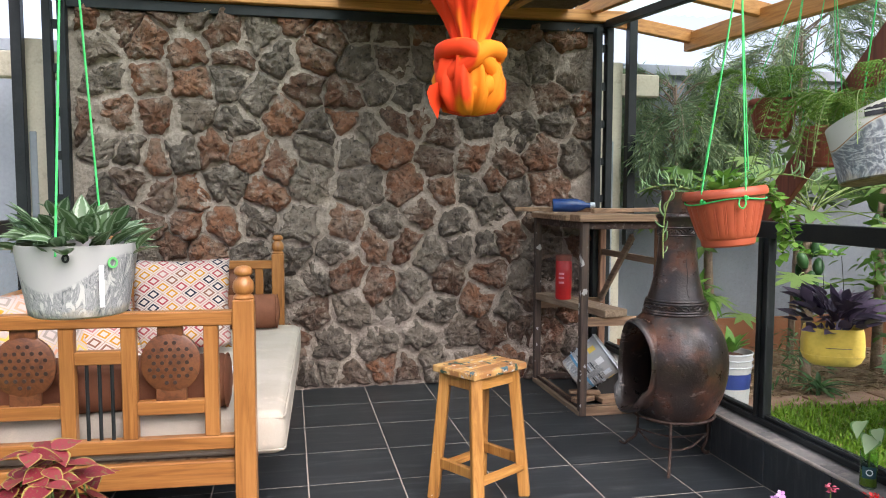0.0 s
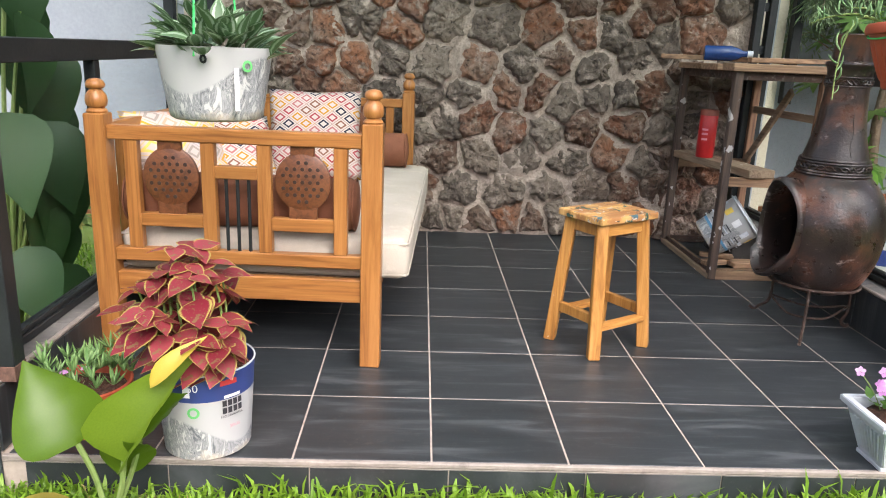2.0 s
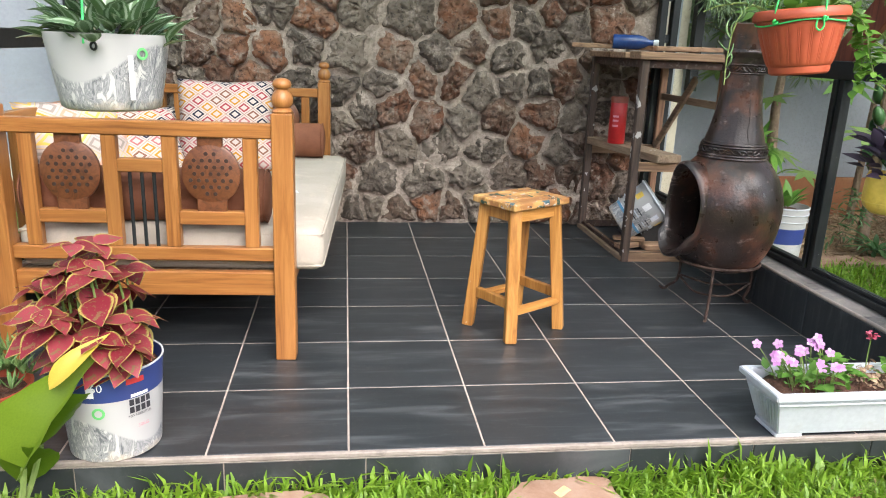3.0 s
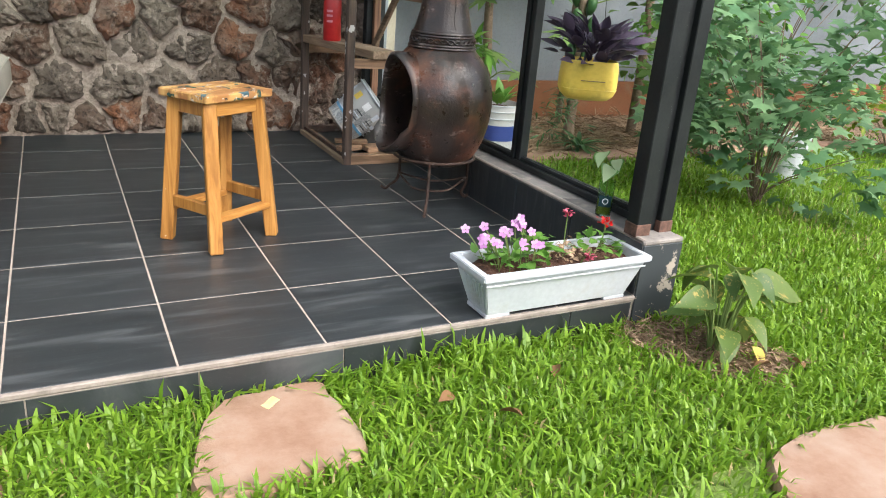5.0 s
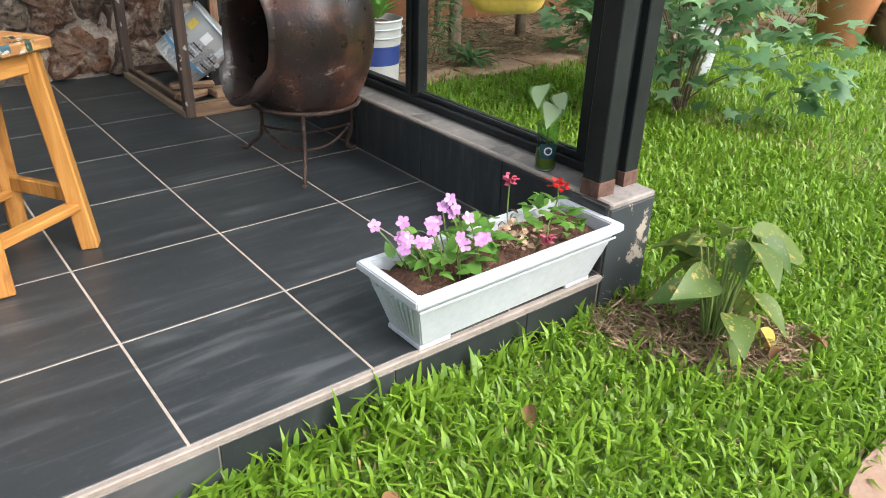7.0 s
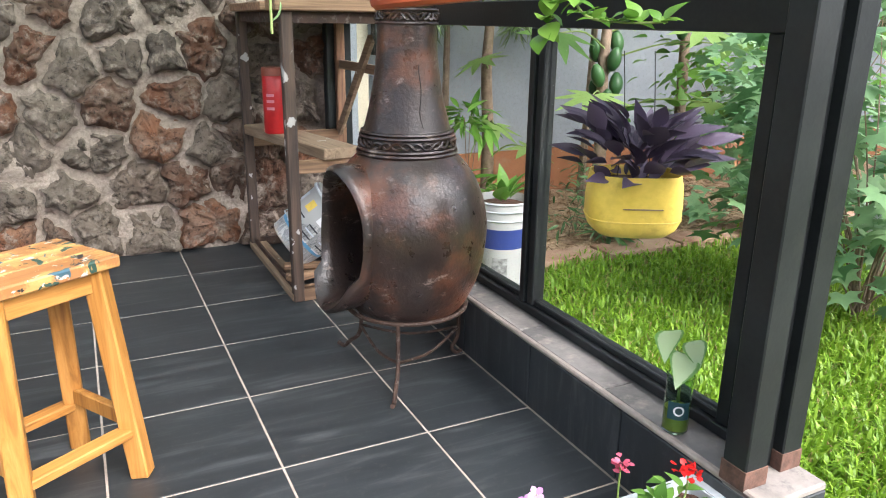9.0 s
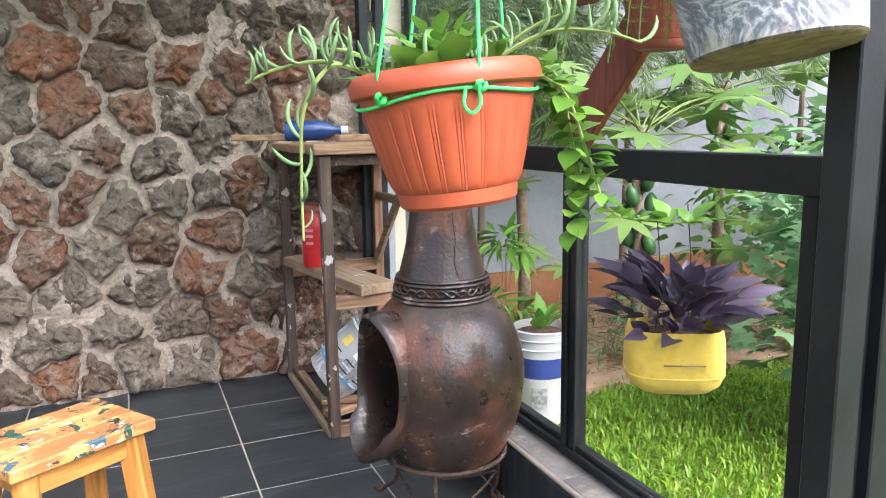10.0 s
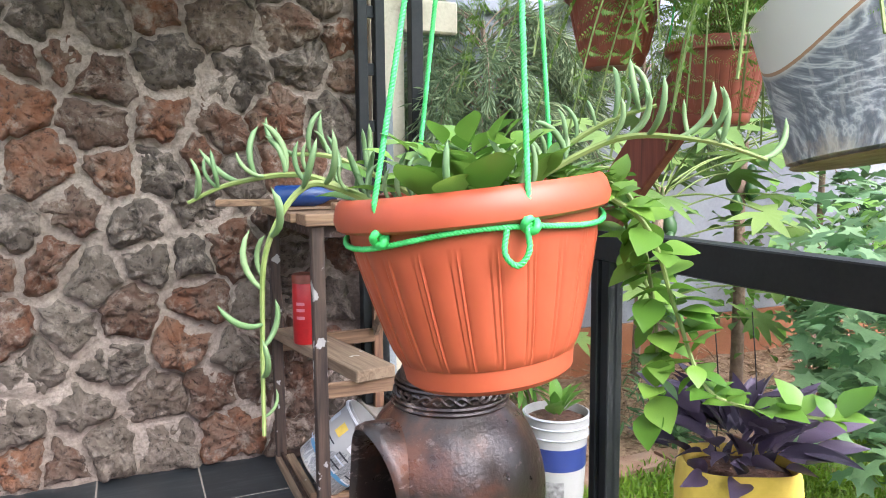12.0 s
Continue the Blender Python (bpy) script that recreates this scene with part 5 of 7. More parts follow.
    leaf_m += [aim((rr.uniform(0.1, 0.28), rr.uniform(-0.06, 0.085), 0.15 + rr.uniform(0, 0.06)), (rr.uniform(-1, 1), rr.uniform(-1, 1), rr.uniform(0, 0.6)), rr.uniform(0.03, 0.05), rr.uniform(-0.4, 0.4)) for _ in range(45)]
    leaves(fb, small, leaf_m)
    dry = [aim((rr.uniform(0.0, 0.12), rr.uniform(-0.06, 0.06), 0.15 + rr.uniform(0, 0.04)), (rr.uniform(-1, 1), rr.uniform(-1, 1), rr.uniform(-0.2, 0.6)), rr.uniform(0.012, 0.028), rr.uniform(-1, 1)) for _ in range(80)]
    part("dry_foliage", clad(scatter(OVATE, dry), STRAW), None, fb, "dry brown leaves")
    for (x, y, z), me in (((0.225, 0.03, 0.245), red_me), ((0.09, 0.07, 0.28), rose_me), ((0.1, -0.06, 0.17), rose_me)):
        part("stem", tube(smooth_line([(x * 0.8, y * 0.6, 0.13), (x, y, 0.2), (x, y, z)], 3), 0.002, 5), STEM, fb)
        part("flower_head", me, None, fb, "red geranium flower head", m=Matrix.Translation((x, y, z)))


flower_box()

# bottle vase on the coping
bv = thing("bottle_vase", pose(1.962, 0.275, 0.2055), "cut clear bottle with water holding a pale syngonium cutting", "vase")
BOTTLE = Nodes("bottle_plastic").out((0.7, 0.86, 0.74), 0.06, 0.0, 0.5, Transmission_Weight=1.0, IOR=1.25)
part("bottle", lathe([(0.0, 0.0), (0.024, 0.0), (0.029, 0.006), (0.029, 0.1), (0.03, 0.135), (0.0285, 0.135), (0.0275, 0.1), (0.0275, 0.008), (0.0, 0.004)], 28), BOTTLE, bv, "clear bottle", 60)
part("water", lathe([(0.0, 0.005), (0.0265, 0.009), (0.0265, 0.06), (0.0, 0.06)], 24), plain("murky_water", (0.2, 0.22, 0.03), (0.25, 0.27, 0.05), 6, 0.1, 0.02), bv, "murky yellow-green water")
curved_bar(0.05, 0.042, 0.0305, 0.04, math.atan2(-1, -0.75), plain("teal_label", (0.012, 0.05, 0.06), (0.02, 0.07, 0.08), 20, 0.4, 0.02), bv, "bottle_label")
curved_disc(0.012, 0.008, 0.031, 0.062, math.atan2(-1, -0.75), INK_WHITE, bv)
for tip, size, roll in (((-0.02, 0.02, 0.28), 0.085, 0.3), ((-0.005, -0.01, 0.225), 0.09, -0.3), ((0.03, 0.0, 0.25), 0.07, 0.3)):
    part("stalk", tube(smooth_line([(0, 0, 0.03), (0, 0, 0.13), Vector(tip) * 0.85], 4), 0.0022, 6), STEM, bv)
    part("leaf", leaf_mesh(leaf_template(1, 0.75, 7, 0.3, 0.4, 0.65), L_PALE), None, bv, m=aim(Vector(tip) * 0.85, (-0.55 + tip[0] * 6, -0.5 + tip[1] * 6, -0.12), size, roll))


# ---- hanging pots ----
def ribbed_pot(r0, r1, h, panels=22):
    """Moulded pot: narrow foot, wall of plain panels parted by three fine ridges, broad rolled rim."""
    def flute(a, z):
        u = a * panels / TAU % 1.0
        if 0.14 * h < z < (0.72 + 0.018 * math.sin(math.pi * min(1.0, u / 0.62))) * h:
            if u > 0.62:
                return 1 + 0.009 * math.cos((u - 0.62) / 0.38 * 3 * TAU)
            return 1 + 0.01 * math.sin(math.pi * u / 0.62)
        return 1.0
    prof = [(0.0, 0.004), (r0 - 0.012, 0.0), (r0 - 0.005, 0.006), (r0 - 0.003, 0.09 * h), (r0 - 0.002, 0.13 * h)]
    rise = 0.95 * r1 - r0
    prof += [(r0 + rise * (k / 12) ** 0.8 * 0.88, h * (0.135 + 0.605 * k / 12)) for k in range(13)]
    prof += [(r0 + rise * 0.9, 0.755 * h), (r0 + rise * 0.94, 0.83 * h), (r1 * 0.985, 0.835 * h), (r1 * 1.02, 0.85 * h), (r1 * 1.035, 0.9 * h), (r1 * 1.01, 0.965 * h), (r1 * 0.985, 0.99 * h), (r1 * 0.96, h), (r1 * 0.92, 0.985 * h), (r0 * 1.25, 0.75 * h), (0.0, 0.75 * h)]
    return lathe(prof, panels * 18, wobble=flute)


def finger_template(n=6, rows=6):
    """A fleshy curved finger leaf along +x, tapering to a point and curling up."""
    verts, faces = [], []
    for i in range(rows + 1):
        t = i / rows
        a = 1.5 * t
        c = (math.sin(a) / 1.5, (1 - math.cos(a)) / 1.5)
        rad = 0.056 * (0.35 + 0.65 * math.sin(math.pi * min(1.0, t * 0.9 + 0.08)) ** 0.7) * (1 if i < rows else 0.12)
        for k in range(n):
            b = TAU * k / n
            verts.append((c[0] - rad * math.sin(a) * math.sin(b), rad * math.cos(b), c[1] + rad * math.cos(a) * math.sin(b)))
    for i in range(rows):
        for k in range(n):
            p, q = i * n + k, i * n + (k + 1) % n
            faces.append((p, q, q + n, p + n))
    faces.append(tuple(rows * n + k for k in range(n)))
    return np.array(verts), faces


hp_m = pose(1.291, 0.149, 1.095, 0, 0, -23) @ Matrix.Rotation(radians(-6.0), 4, "Y") @ Matrix.Scale(0.88, 4)
hp = thing("hanging_pot", hp_m, "terracotta-coloured plastic pot of trailing succulents on green ropes", "hanging pot")
part("pot", ribbed_pot(0.096, 0.142, 0.205), TERRA_PLASTIC, hp, "fluted terracotta plastic pot", 40)
soil_disc(0.13, 0.19, hp)
apex = hp_m.inverted() @ Vector((1.305, 0.15, 1.99))
HANG = [(-0.09, -0.106), (0.045, -0.132), (-0.06, 0.125), (0.1, 0.095)]
for x, y in HANG:
    part("rope", rope([(x, y, 0.165), (x * 1.03, y * 1.03, 0.2), Vector((x, y, 0.2)).lerp(apex, 0.5), apex], 0.0028, 3, 0.011), GREEN_ROPE, hp, "green twisted rope", 180)
part("rope", rope([apex, hp_m.inverted() @ Vector((1.307, 0.105, 2.2))], 0.0045, 3, 0.014), GREEN_ROPE, hp, "knotted green rope up to the beam", 180)
ring = [(0.137 * math.cos(TAU * k / 40), 0.137 * math.sin(TAU * k / 40), 0.163 + 0.006 * math.sin(TAU * k / 40 * 3)) for k in range(41)]
part("rope_ring", rope(ring, 0.0028, 3, 0.011), GREEN_ROPE, hp, "green twisted rope", 180)
for x, y in HANG:
    part("knot", tube([(x * 1.02 + 0.006 * math.cos(k), y * 1.02 + 0.004 * math.sin(2 * k), 0.168 + 0.006 * math.sin(k)) for k in [TAU * j / 14 for j in range(14)]], 0.004, 6, closed=True), GREEN_ROPE, hp, "rope knot", 180)
part("rope_loop", rope(smooth_line([(0.024, -0.138, 0.166), (0.02, -0.14, 0.145), (0.03, -0.14, 0.133), (0.042, -0.138, 0.145), (0.042, -0.136, 0.17)], 4), 0.0028, 3, 0.011), GREEN_ROPE, hp, "loose rope loop", 180)
rr = random.Random(5)
fing, round_l = [], []


def trail(pts, n, size, bucket, droop=0.0, thick=0.004):
    line = smooth_line(pts, 8)
    part("stem", tube(line, thick, 6, taper=0.5), STEM, hp)
    for k in range(n):
        i = min(len(line) - 2, int((k + rr.random()) / n * (len(line) - 1)))
        d = (line[i + 1] - line[i]).normalized()
        s = Vector((rr.uniform(-1, 1), rr.uniform(-1, 1), rr.uniform(-0.2, 1) + droop))
        bucket.append(aim(line[i], d * 0.5 + s, size * rr.uniform(0.6, 1.2), rr.uniform(-0.5, 0.5)))


for pts, n in (([(-0.1, -0.03, 0.2), (-0.17, -0.02, 0.235), (-0.25, 0.0, 0.235), (-0.3, 0.0, 0.22)], 24), ([(-0.1, -0.05, 0.2), (-0.16, -0.05, 0.225), (-0.205, -0.07, 0.17), (-0.225, -0.06, 0.08), (-0.235, -0.07, -0.02)], 22),
               ([(-0.06, 0.02, 0.2), (-0.14, 0.02, 0.25), (-0.2, 0.03, 0.26)], 16), ([(0.06, -0.02, 0.2), (0.15, -0.04, 0.235), (0.22, -0.08, 0.225), (0.27, -0.11, 0.2)], 22), ([(0.05, 0.02, 0.2), (0.14, 0.0, 0.25), (0.2, -0.02, 0.265)], 16)):
    trail(pts, int(n * 0.62), 0.056, fing, 0.25)
for k in range(70):
    a, q = rr.uniform(0, TAU), rr.uniform(0, 0.12)
    (fing if k % 2 else round_l).append(aim((q * math.cos(a), q * math.sin(a), 0.195), (math.cos(a) * 0.7, math.sin(a) * 0.7, rr.uniform(0.3, 1.3)), rr.uniform(0.04, 0.07), rr.uniform(-0.4, 0.4)))
for k in range(75):
    a, q = rr.uniform(0, TAU), rr.uniform(0, 0.11)
    round_l.append(aim((q * math.cos(a), q * math.sin(a), 0.2 + rr.uniform(0, 0.05)), (math.cos(a), math.sin(a), rr.uniform(0.3, 1.4)), rr.uniform(0.028, 0.05), rr.uniform(-0.7, 0.7)))
for pts, n in (([(0.1, 0.02, 0.2), (0.165, 0.0, 0.18), (0.18, -0.01, 0.1), (0.185, 0.0, 0.0), (0.17, -0.02, -0.06)], 44), ([(0.1, -0.02, 0.2), (0.17, -0.04, 0.15), (0.2, -0.03, 0.05), (0.22, -0.05, -0.03), (0.27, -0.08, -0.05), (0.33, -0.11, -0.055)], 46),
               ([(0.09, 0.05, 0.2), (0.16, 0.05, 0.17), (0.19, 0.05, 0.08), (0.2, 0.05, 0.02)], 30)):
    trail(pts, int(n * 1.3), 0.043, round_l, 0.1, 0.003)
leaves(hp, leaf_mesh(finger_template(), foliage("finger_leaf", (0.11, 0.22, 0.09), (0.22, 0.34, 0.15), rough=0.55, glow=0.12)), fing, "succulent_leaf")
leaves(hp, leaf_mesh(leaf_template(1, 0.7, 7, 0.22, 0.3, 0.5), foliage("bright_leaf", (0.075, 0.2, 0.025), (0.19, 0.36, 0.06), rough=0.27)), round_l)


def bucket_hanging(name, m, r0, r1, h, mat, label, slope=(0, 0)):
    """A cut-down bucket; slope: how far its rim rises towards x and y."""
    b = thing(name, m, label, "hanging pot")
    body = pail_body(r0, r1, h, bumpy=0.006)
    for v in body.verts:
        v.co.z += max(0.0, v.co.z / h - 0.3) * (v.co.x * slope[0] + v.co.y * slope[1])
    part("bucket", body, mat, b, "cut-down paint bucket", 50)
    soil_disc(r1 * 0.9, h * 0.72, b)
    return b


# white bucket with fern
wb_m = pose(1.814, 0.108, 1.303) @ Matrix.Rotation(radians(-9.0), 4, Vector((0.75, 0.66, 0))) @ Matrix.Rotation(radians(-4.0), 4, Vector((0.66, -0.75, 0)))
wb = bucket_hanging("hanging_bucket", wb_m, 0.128, 0.15, 0.225, paint_pail_material("swirled_pail", None, (0.15, 5.41, 0.04), True), "white paint bucket with grey swirled wear, holding a fern", (0.28, -0.28))
for da, z in ((0.0, 0.208), (0.0, 0.188)):
    curved_bar(0.07, 0.015, 0.1497, z, math.atan2(-1, -0.85) + da, INK, wb)
part("base", lathe([(0.0, -0.0015), (0.122, -0.0015), (0.126, 0.001)], 40), plain("stained_base", (0.2, 0.13, 0.07), (0.42, 0.33, 0.22), 24, 0.8, 0.3, dirt=(0.1, 0.06, 0.035)), wb, "brown stained bucket base")
hook_a = wb_m.inverted() @ Vector((1.80, 0.12, 2.16))
for a in (math.atan2(-1, -0.6), math.atan2(1, 0.4), math.atan2(-0.4, 1)):
    part("rope", rope([(0.147 * math.cos(a), 0.147 * math.sin(a), 0.2), hook_a], 0.0028, 3, 0.011), GREEN_ROPE, wb, "green twisted rope", 180)
    part("hook", tube([(0.15 * math.cos(a) + 0.008 * math.cos(k), 0.15 * math.sin(a), 0.2 + 0.012 * math.sin(k)) for k in [TAU * j / 12 for j in range(12)]], 0.0022, 6, closed=True), BLACK_STEEL, wb, "black wire hook")


def fern(parent, centre, n, length, seed, bias=(0, 0), droop=0.9):
    q = random.Random(seed)
    pin = leaf_template(1, 0.36, 2, 0.1, 0.2, 0.6)
    for k in range(n):
        a = TAU * k / n + q.uniform(-0.3, 0.3)
        d = Vector((math.cos(a) + bias[0], math.sin(a) + bias[1], 0)).normalized()
        ln = length * q.uniform(0.65, 1.15)
        line = smooth_line([Vector(centre), Vector(centre) + d * ln * 0.4 + Vector((0, 0, ln * 0.45)), Vector(centre) + d * ln * 0.8 + Vector((0, 0, ln * 0.35)), Vector(centre) + d * ln * 1.1 + Vector((0, 0, ln * (0.6 - droop)))], 9)
        frond, pins = tube(line, 0.0018, 4), []
        for i in range(3, len(line) - 1):
            t = i / (len(line) - 1)
            ax = (line[i + 1] - line[i]).normalized()
            side = ax.cross(Vector((0, 0, 1))).normalized()
            size = ln * 0.26 * math.sin(math.pi * min(1, t * 0.85 + 0.12))
            for s in (-1, 1):
                base, way = line[i], (side * s + ax * 0.35).normalized()
                for j in range(7):
                    p = base + way * size * (j + 1) / 7
                    w = size * 0.3 * (1 - j / 8)
                    for u in (-1, 1):
                        pins.append(aim(p, ax * u + way * 0.7, w, q.uniform(-0.4, 0.4), w * 1.2))
        part("frond_stalk", frond, STEM, parent)
        tagged(part("frond", clad(scatter(pin, pins), L_FERN), None, parent), "feathery fern frond", "", "", "stuff")


fern(wb, (0, 0, 0.18), 11, 0.3, 4, (-0.5, 0.25), 1.0)

# brown hanging pots
for (x, y, z), seed, n in (((1.89, 0.78, 1.485), 21, 12), ((2.03, 0.64, 1.365), 22, 14)):
    m = pose(x, y, z)
    b = thing("hanging_pot", m, "red-brown fluted plastic pot hanging by the window frame", "hanging pot")
    part("pot", ribbed_pot(0.064, 0.096, 0.16), BROWN_PLASTIC, b, "", 40)
    soil_disc(0.085, 0.14, b)
    for a in (0.5, 2.6, 4.7):
        part("rope", tube([(0.094 * math.cos(a), 0.094 * math.sin(a), 0.15), (2.03 - x, 0.0, 2.22 - z)], 0.002, 5), GREEN_ROPE, b, "thin green cord")
    fern(b, (0, 0, 0.14), n, 0.3, seed, (-0.35, -0.2), 1.15)

# left white bucket with striped wandering plant
lb = bucket_hanging("hanging_bucket", pose(-0.585, 0.05, 0.955), 0.115, 0.143, 0.178, paint_pail_material("scratched_pail", None, (0.115, 2.2, 0.045)), "scratched white paint bucket with striped inch plant on green ropes")
for a in (math.atan2(-1, -0.08), math.atan2(1, 0.2)):
    part("rope", rope([(0.14 * math.cos(a), 0.14 * math.sin(a), 0.155), (0.0, 0.0, 1.2)], 0.0028, 3, 0.011), GREEN_ROPE, lb, "green twisted rope", 180)
part("knot", tube([(0.012 + 0.006 * math.cos(k), -0.146, 0.15 + 0.008 * math.sin(k)) for k in [TAU * j / 12 for j in range(12)]], 0.003, 6, closed=True), BLACK_STEEL, lb)
curved_disc(0.014, 0.008, 0.1415, 0.135, -0.75, INK_GREEN, lb)
curved_bar(0.012, 0.1, 0.139, 0.03, -0.95, INK_WHITE, lb)
leaves(lb, leaf_mesh(leaf_template(1, 0.5, 6, 0.3, 0.25, 0.6), L_STRIPE), dome_leaves(100, (0, 0, 0.15), (0.15, 0.15, 0.1), 0.075, 0.5, 8, 0.0, 0.5))

# yellow jerrycan with purple plant
yj = thing("jerrycan_planter", pose(2.0, 0.525, 0.612), "cut yellow jerrycan with a purple-leaved plant, wired to the window rail", "hanging pot")
bm = lathe([(0.0, 0.004), (0.05, 0.0), (0.082, 0.006), (0.1, 0.024), (0.109, 0.05), (0.11, 0.1), (0.107, 0.15), (0.102, 0.178), (0.099, 0.176), (0.104, 0.12), (0.0, 0.1)], 56, None, Matrix.Diagonal((1, 0.8, 1, 1)),
           wobble=lambda a, z: 1 / (abs(math.cos(a)) ** 3.2 + abs(math.sin(a)) ** 3.2) ** (1 / 3.2) * (1 + 0.012 * noise.noise((math.cos(a) * 3, math.sin(a) * 3, z * 20))))
part("can", bm, YELLOW_PLASTIC, yj, "cut yellow plastic jerrycan", 60)
part("seam", tube([(0.1095 * math.cos(a) / (abs(math.cos(a)) ** 3.2 + abs(math.sin(a)) ** 3.2) ** (1 / 3.2), 0.088 * math.sin(a) / (abs(math.cos(a)) ** 3.2 + abs(math.sin(a)) ** 3.2) ** (1 / 3.2), 0.055) for a in [TAU * k / 48 for k in range(48)]], 0.0018, 5, closed=True), YELLOW_PLASTIC, yj)
part("scar", box(-0.04, 0.05, -0.0905, -0.086, 0.092, 0.095, 0.0005), BARK, yj, "melted brown scar")
part("soil", lathe([(0.0, 0.155), (0.05, 0.158), (0.096, 0.15)], 24, None, Matrix.Diagonal((1, 0.8, 1, 1))), EARTH, yj)
yj.matrix_world = pose(2.0, 0.525, 0.595, 0, 0, -28) @ Matrix.Diagonal((1, 1, 0.84, 1))
mats = []
q = random.Random(31)
for k in range(120):
    a, rad = q.uniform(0, TAU), q.uniform(0, 1)
    base = Vector((0.085 * rad * math.cos(a), 0.06 * rad * math.sin(a), 0.15 + 0.13 * q.random()))
    d = Vector((math.cos(a) * (0.3 + rad) + q.gauss(0, 0.35), math.sin(a) * (0.3 + rad) + q.gauss(0, 0.35), q.uniform(0.2, 1.5)))
    mats.append(aim(base + d.normalized() * q.uniform(0, 0.07), d, q.uniform(0.06, 0.13), q.uniform(-1.2, 1.2)))
leaves(yj, leaf_mesh(leaf_template(1, 0.38, 6, 0.4, 0.2, 0.6), L_PURPLE), mats)
for x in (-0.04, 0.03):
    part("wire", tube(smooth_line([(x, 0.02, 0.12), (x + 0.01, 0.03, 0.3), (x, 0.045, 0.5)], 4), 0.0012, 5), BLACK_STEEL, yj, "thin wire")

# knotted orange cloth
n = Nodes("orange_cloth")
w1 = n.ramp(n.noise(3, 2, 0.5, n.stretch(3, 3, 0.5)), (0.5, 0.0), (0.56, 1.0))
CLOTH = n.out(n.mix(w1, (0.6, 0.04, 0.006), (0.7, 0.2, 0.008)), 0.75, 0.0, 0.2)
cl = thing("knotted_cloth", pose(0.425, 0.06, 1.47), "bright orange and yellow cloth knotted and hanging from the beam", "cloth")
bm = lathe([(0.02, 0.0), (0.06, 0.01), (0.082, 0.05), (0.085, 0.1), (0.07, 0.15), (0.05, 0.185), (0.042, 0.2), (0.06, 0.25), (0.1, 0.33), (0.15, 0.45), (0.22, 0.7)], 72,
           wobble=lambda a, z: 1 + 0.16 * math.sin(9 * a + z * 14) + 0.07 * math.sin(21 * a - z * 9) + 0.1 * math.sin(2 * a + 1))
part("drape", bm, CLOTH, cl, "gathered cloth", 180)
for ph in (0.0, 2.1, 4.0):
    loop = [((0.062 + 0.018 * math.sin(3 * k + ph)) * math.cos(k), (0.062 + 0.018 * math.cos(2 * k + ph)) * math.sin(k), 0.12 + 0.055 * math.sin(k + ph)) for k in [TAU * j / 26 for j in range(26)]]
    part("knot_fold", tube(loop, 0.026, 10, closed=True), CLOTH, cl, "knotted fold", 180)
part("tail", leaf_mesh(leaf_template(0.12, 0.09, 6, 0.8, 0.2, 0.4), CLOTH), None, cl, "loose cloth end", m=aim((-0.05, -0.02, 0.1), (-0.5, 0, -0.8), 1.0, 0.5))

# ---- things on and under the rack ----
BLUE_GLASS = plain("blue_bottle", (0.01, 0.035, 0.14), (0.02, 0.06, 0.2), 6, 0.2, 0.04)
bb = thing("blue_bottle", pose(1.47, 2.22, 1.19, 0, 90, -14), "blue bottle lying on its side on the rack", "bottle")
part("bottle", lathe([(0.0, 0.0), (0.036, 0.0), (0.04, 0.008), (0.04, 0.14), (0.03, 0.175), (0.016, 0.2), (0.016, 0.225)], 24), BLUE_GLASS, bb, "", 50)
part("cap", lathe([(0.0, 0.25), (0.017, 0.25), (0.018, 0.222), (0.0, 0.222)], 16), WHITE_PLASTIC, bb, "pale screw cap")
solo("stick", beam((1.28, 2.36, 1.165), (1.95, 2.14, 1.158), 0.05, 0.025, 0.003), OLD_WOOD_X, "weathered wooden batten across the top of the rack", "batten")
solo("batten", beam((1.62, 1.98, 1.16), (2.1, 2.1, 1.165), 0.035, 0.025, 0.003), OLD_WOOD_X, "weathered wooden batten across the top of the rack", "batten")
rc = thing("red_can", pose(1.6, 2.36, 0.6055), "red printed canister with a brown lid on the shelf plank", "canister")
RED_TIN = plain("red_tin", (0.42, 0.012, 0.015), (0.5, 0.02, 0.02), 8, 0.35, 0.05)
part("can", lathe([(0.0, 0.0), (0.048, 0.0), (0.05, 0.004), (0.05, 0.235), (0.047, 0.24), (0.0, 0.24)], 28), RED_TIN, rc, "", 50)
part("lid", lathe([(0.0, 0.24), (0.051, 0.24), (0.051, 0.27), (0.048, 0.274), (0.0, 0.274)], 28), BROWN_PLASTIC, rc, "brown lid", 50)
for z in (0.1, 0.13, 0.155):
    curved_bar(0.035, 0.012, 0.0506, z, math.atan2(-1, -0.75), INK_PINK, rc)
tb_mat = paint_pail_material("messy_pail", (0.06, 0.075, (0.1, 0.3, 0.5)), (0.12, 1.0, 0.06))
tbk = thing("paint_bucket", Matrix.Translation((1.575, 2.12, 0.17)) @ Vector((0.75, -0.22, 0.6)).to_track_quat("Z", "Y").to_matrix().to_4x4(), "dirty white printed paint bucket lying tilted on the rack's foot", "bucket")
part("bucket", pail_body(0.11, 0.13, 0.26), tb_mat, tbk, "", 50)
part("rim", tube([(0.132 * math.cos(TAU * k / 40), 0.132 * math.sin(TAU * k / 40), 0.245) for k in range(40)], 0.006, 6, closed=True), WHITE_PLASTIC, tbk)
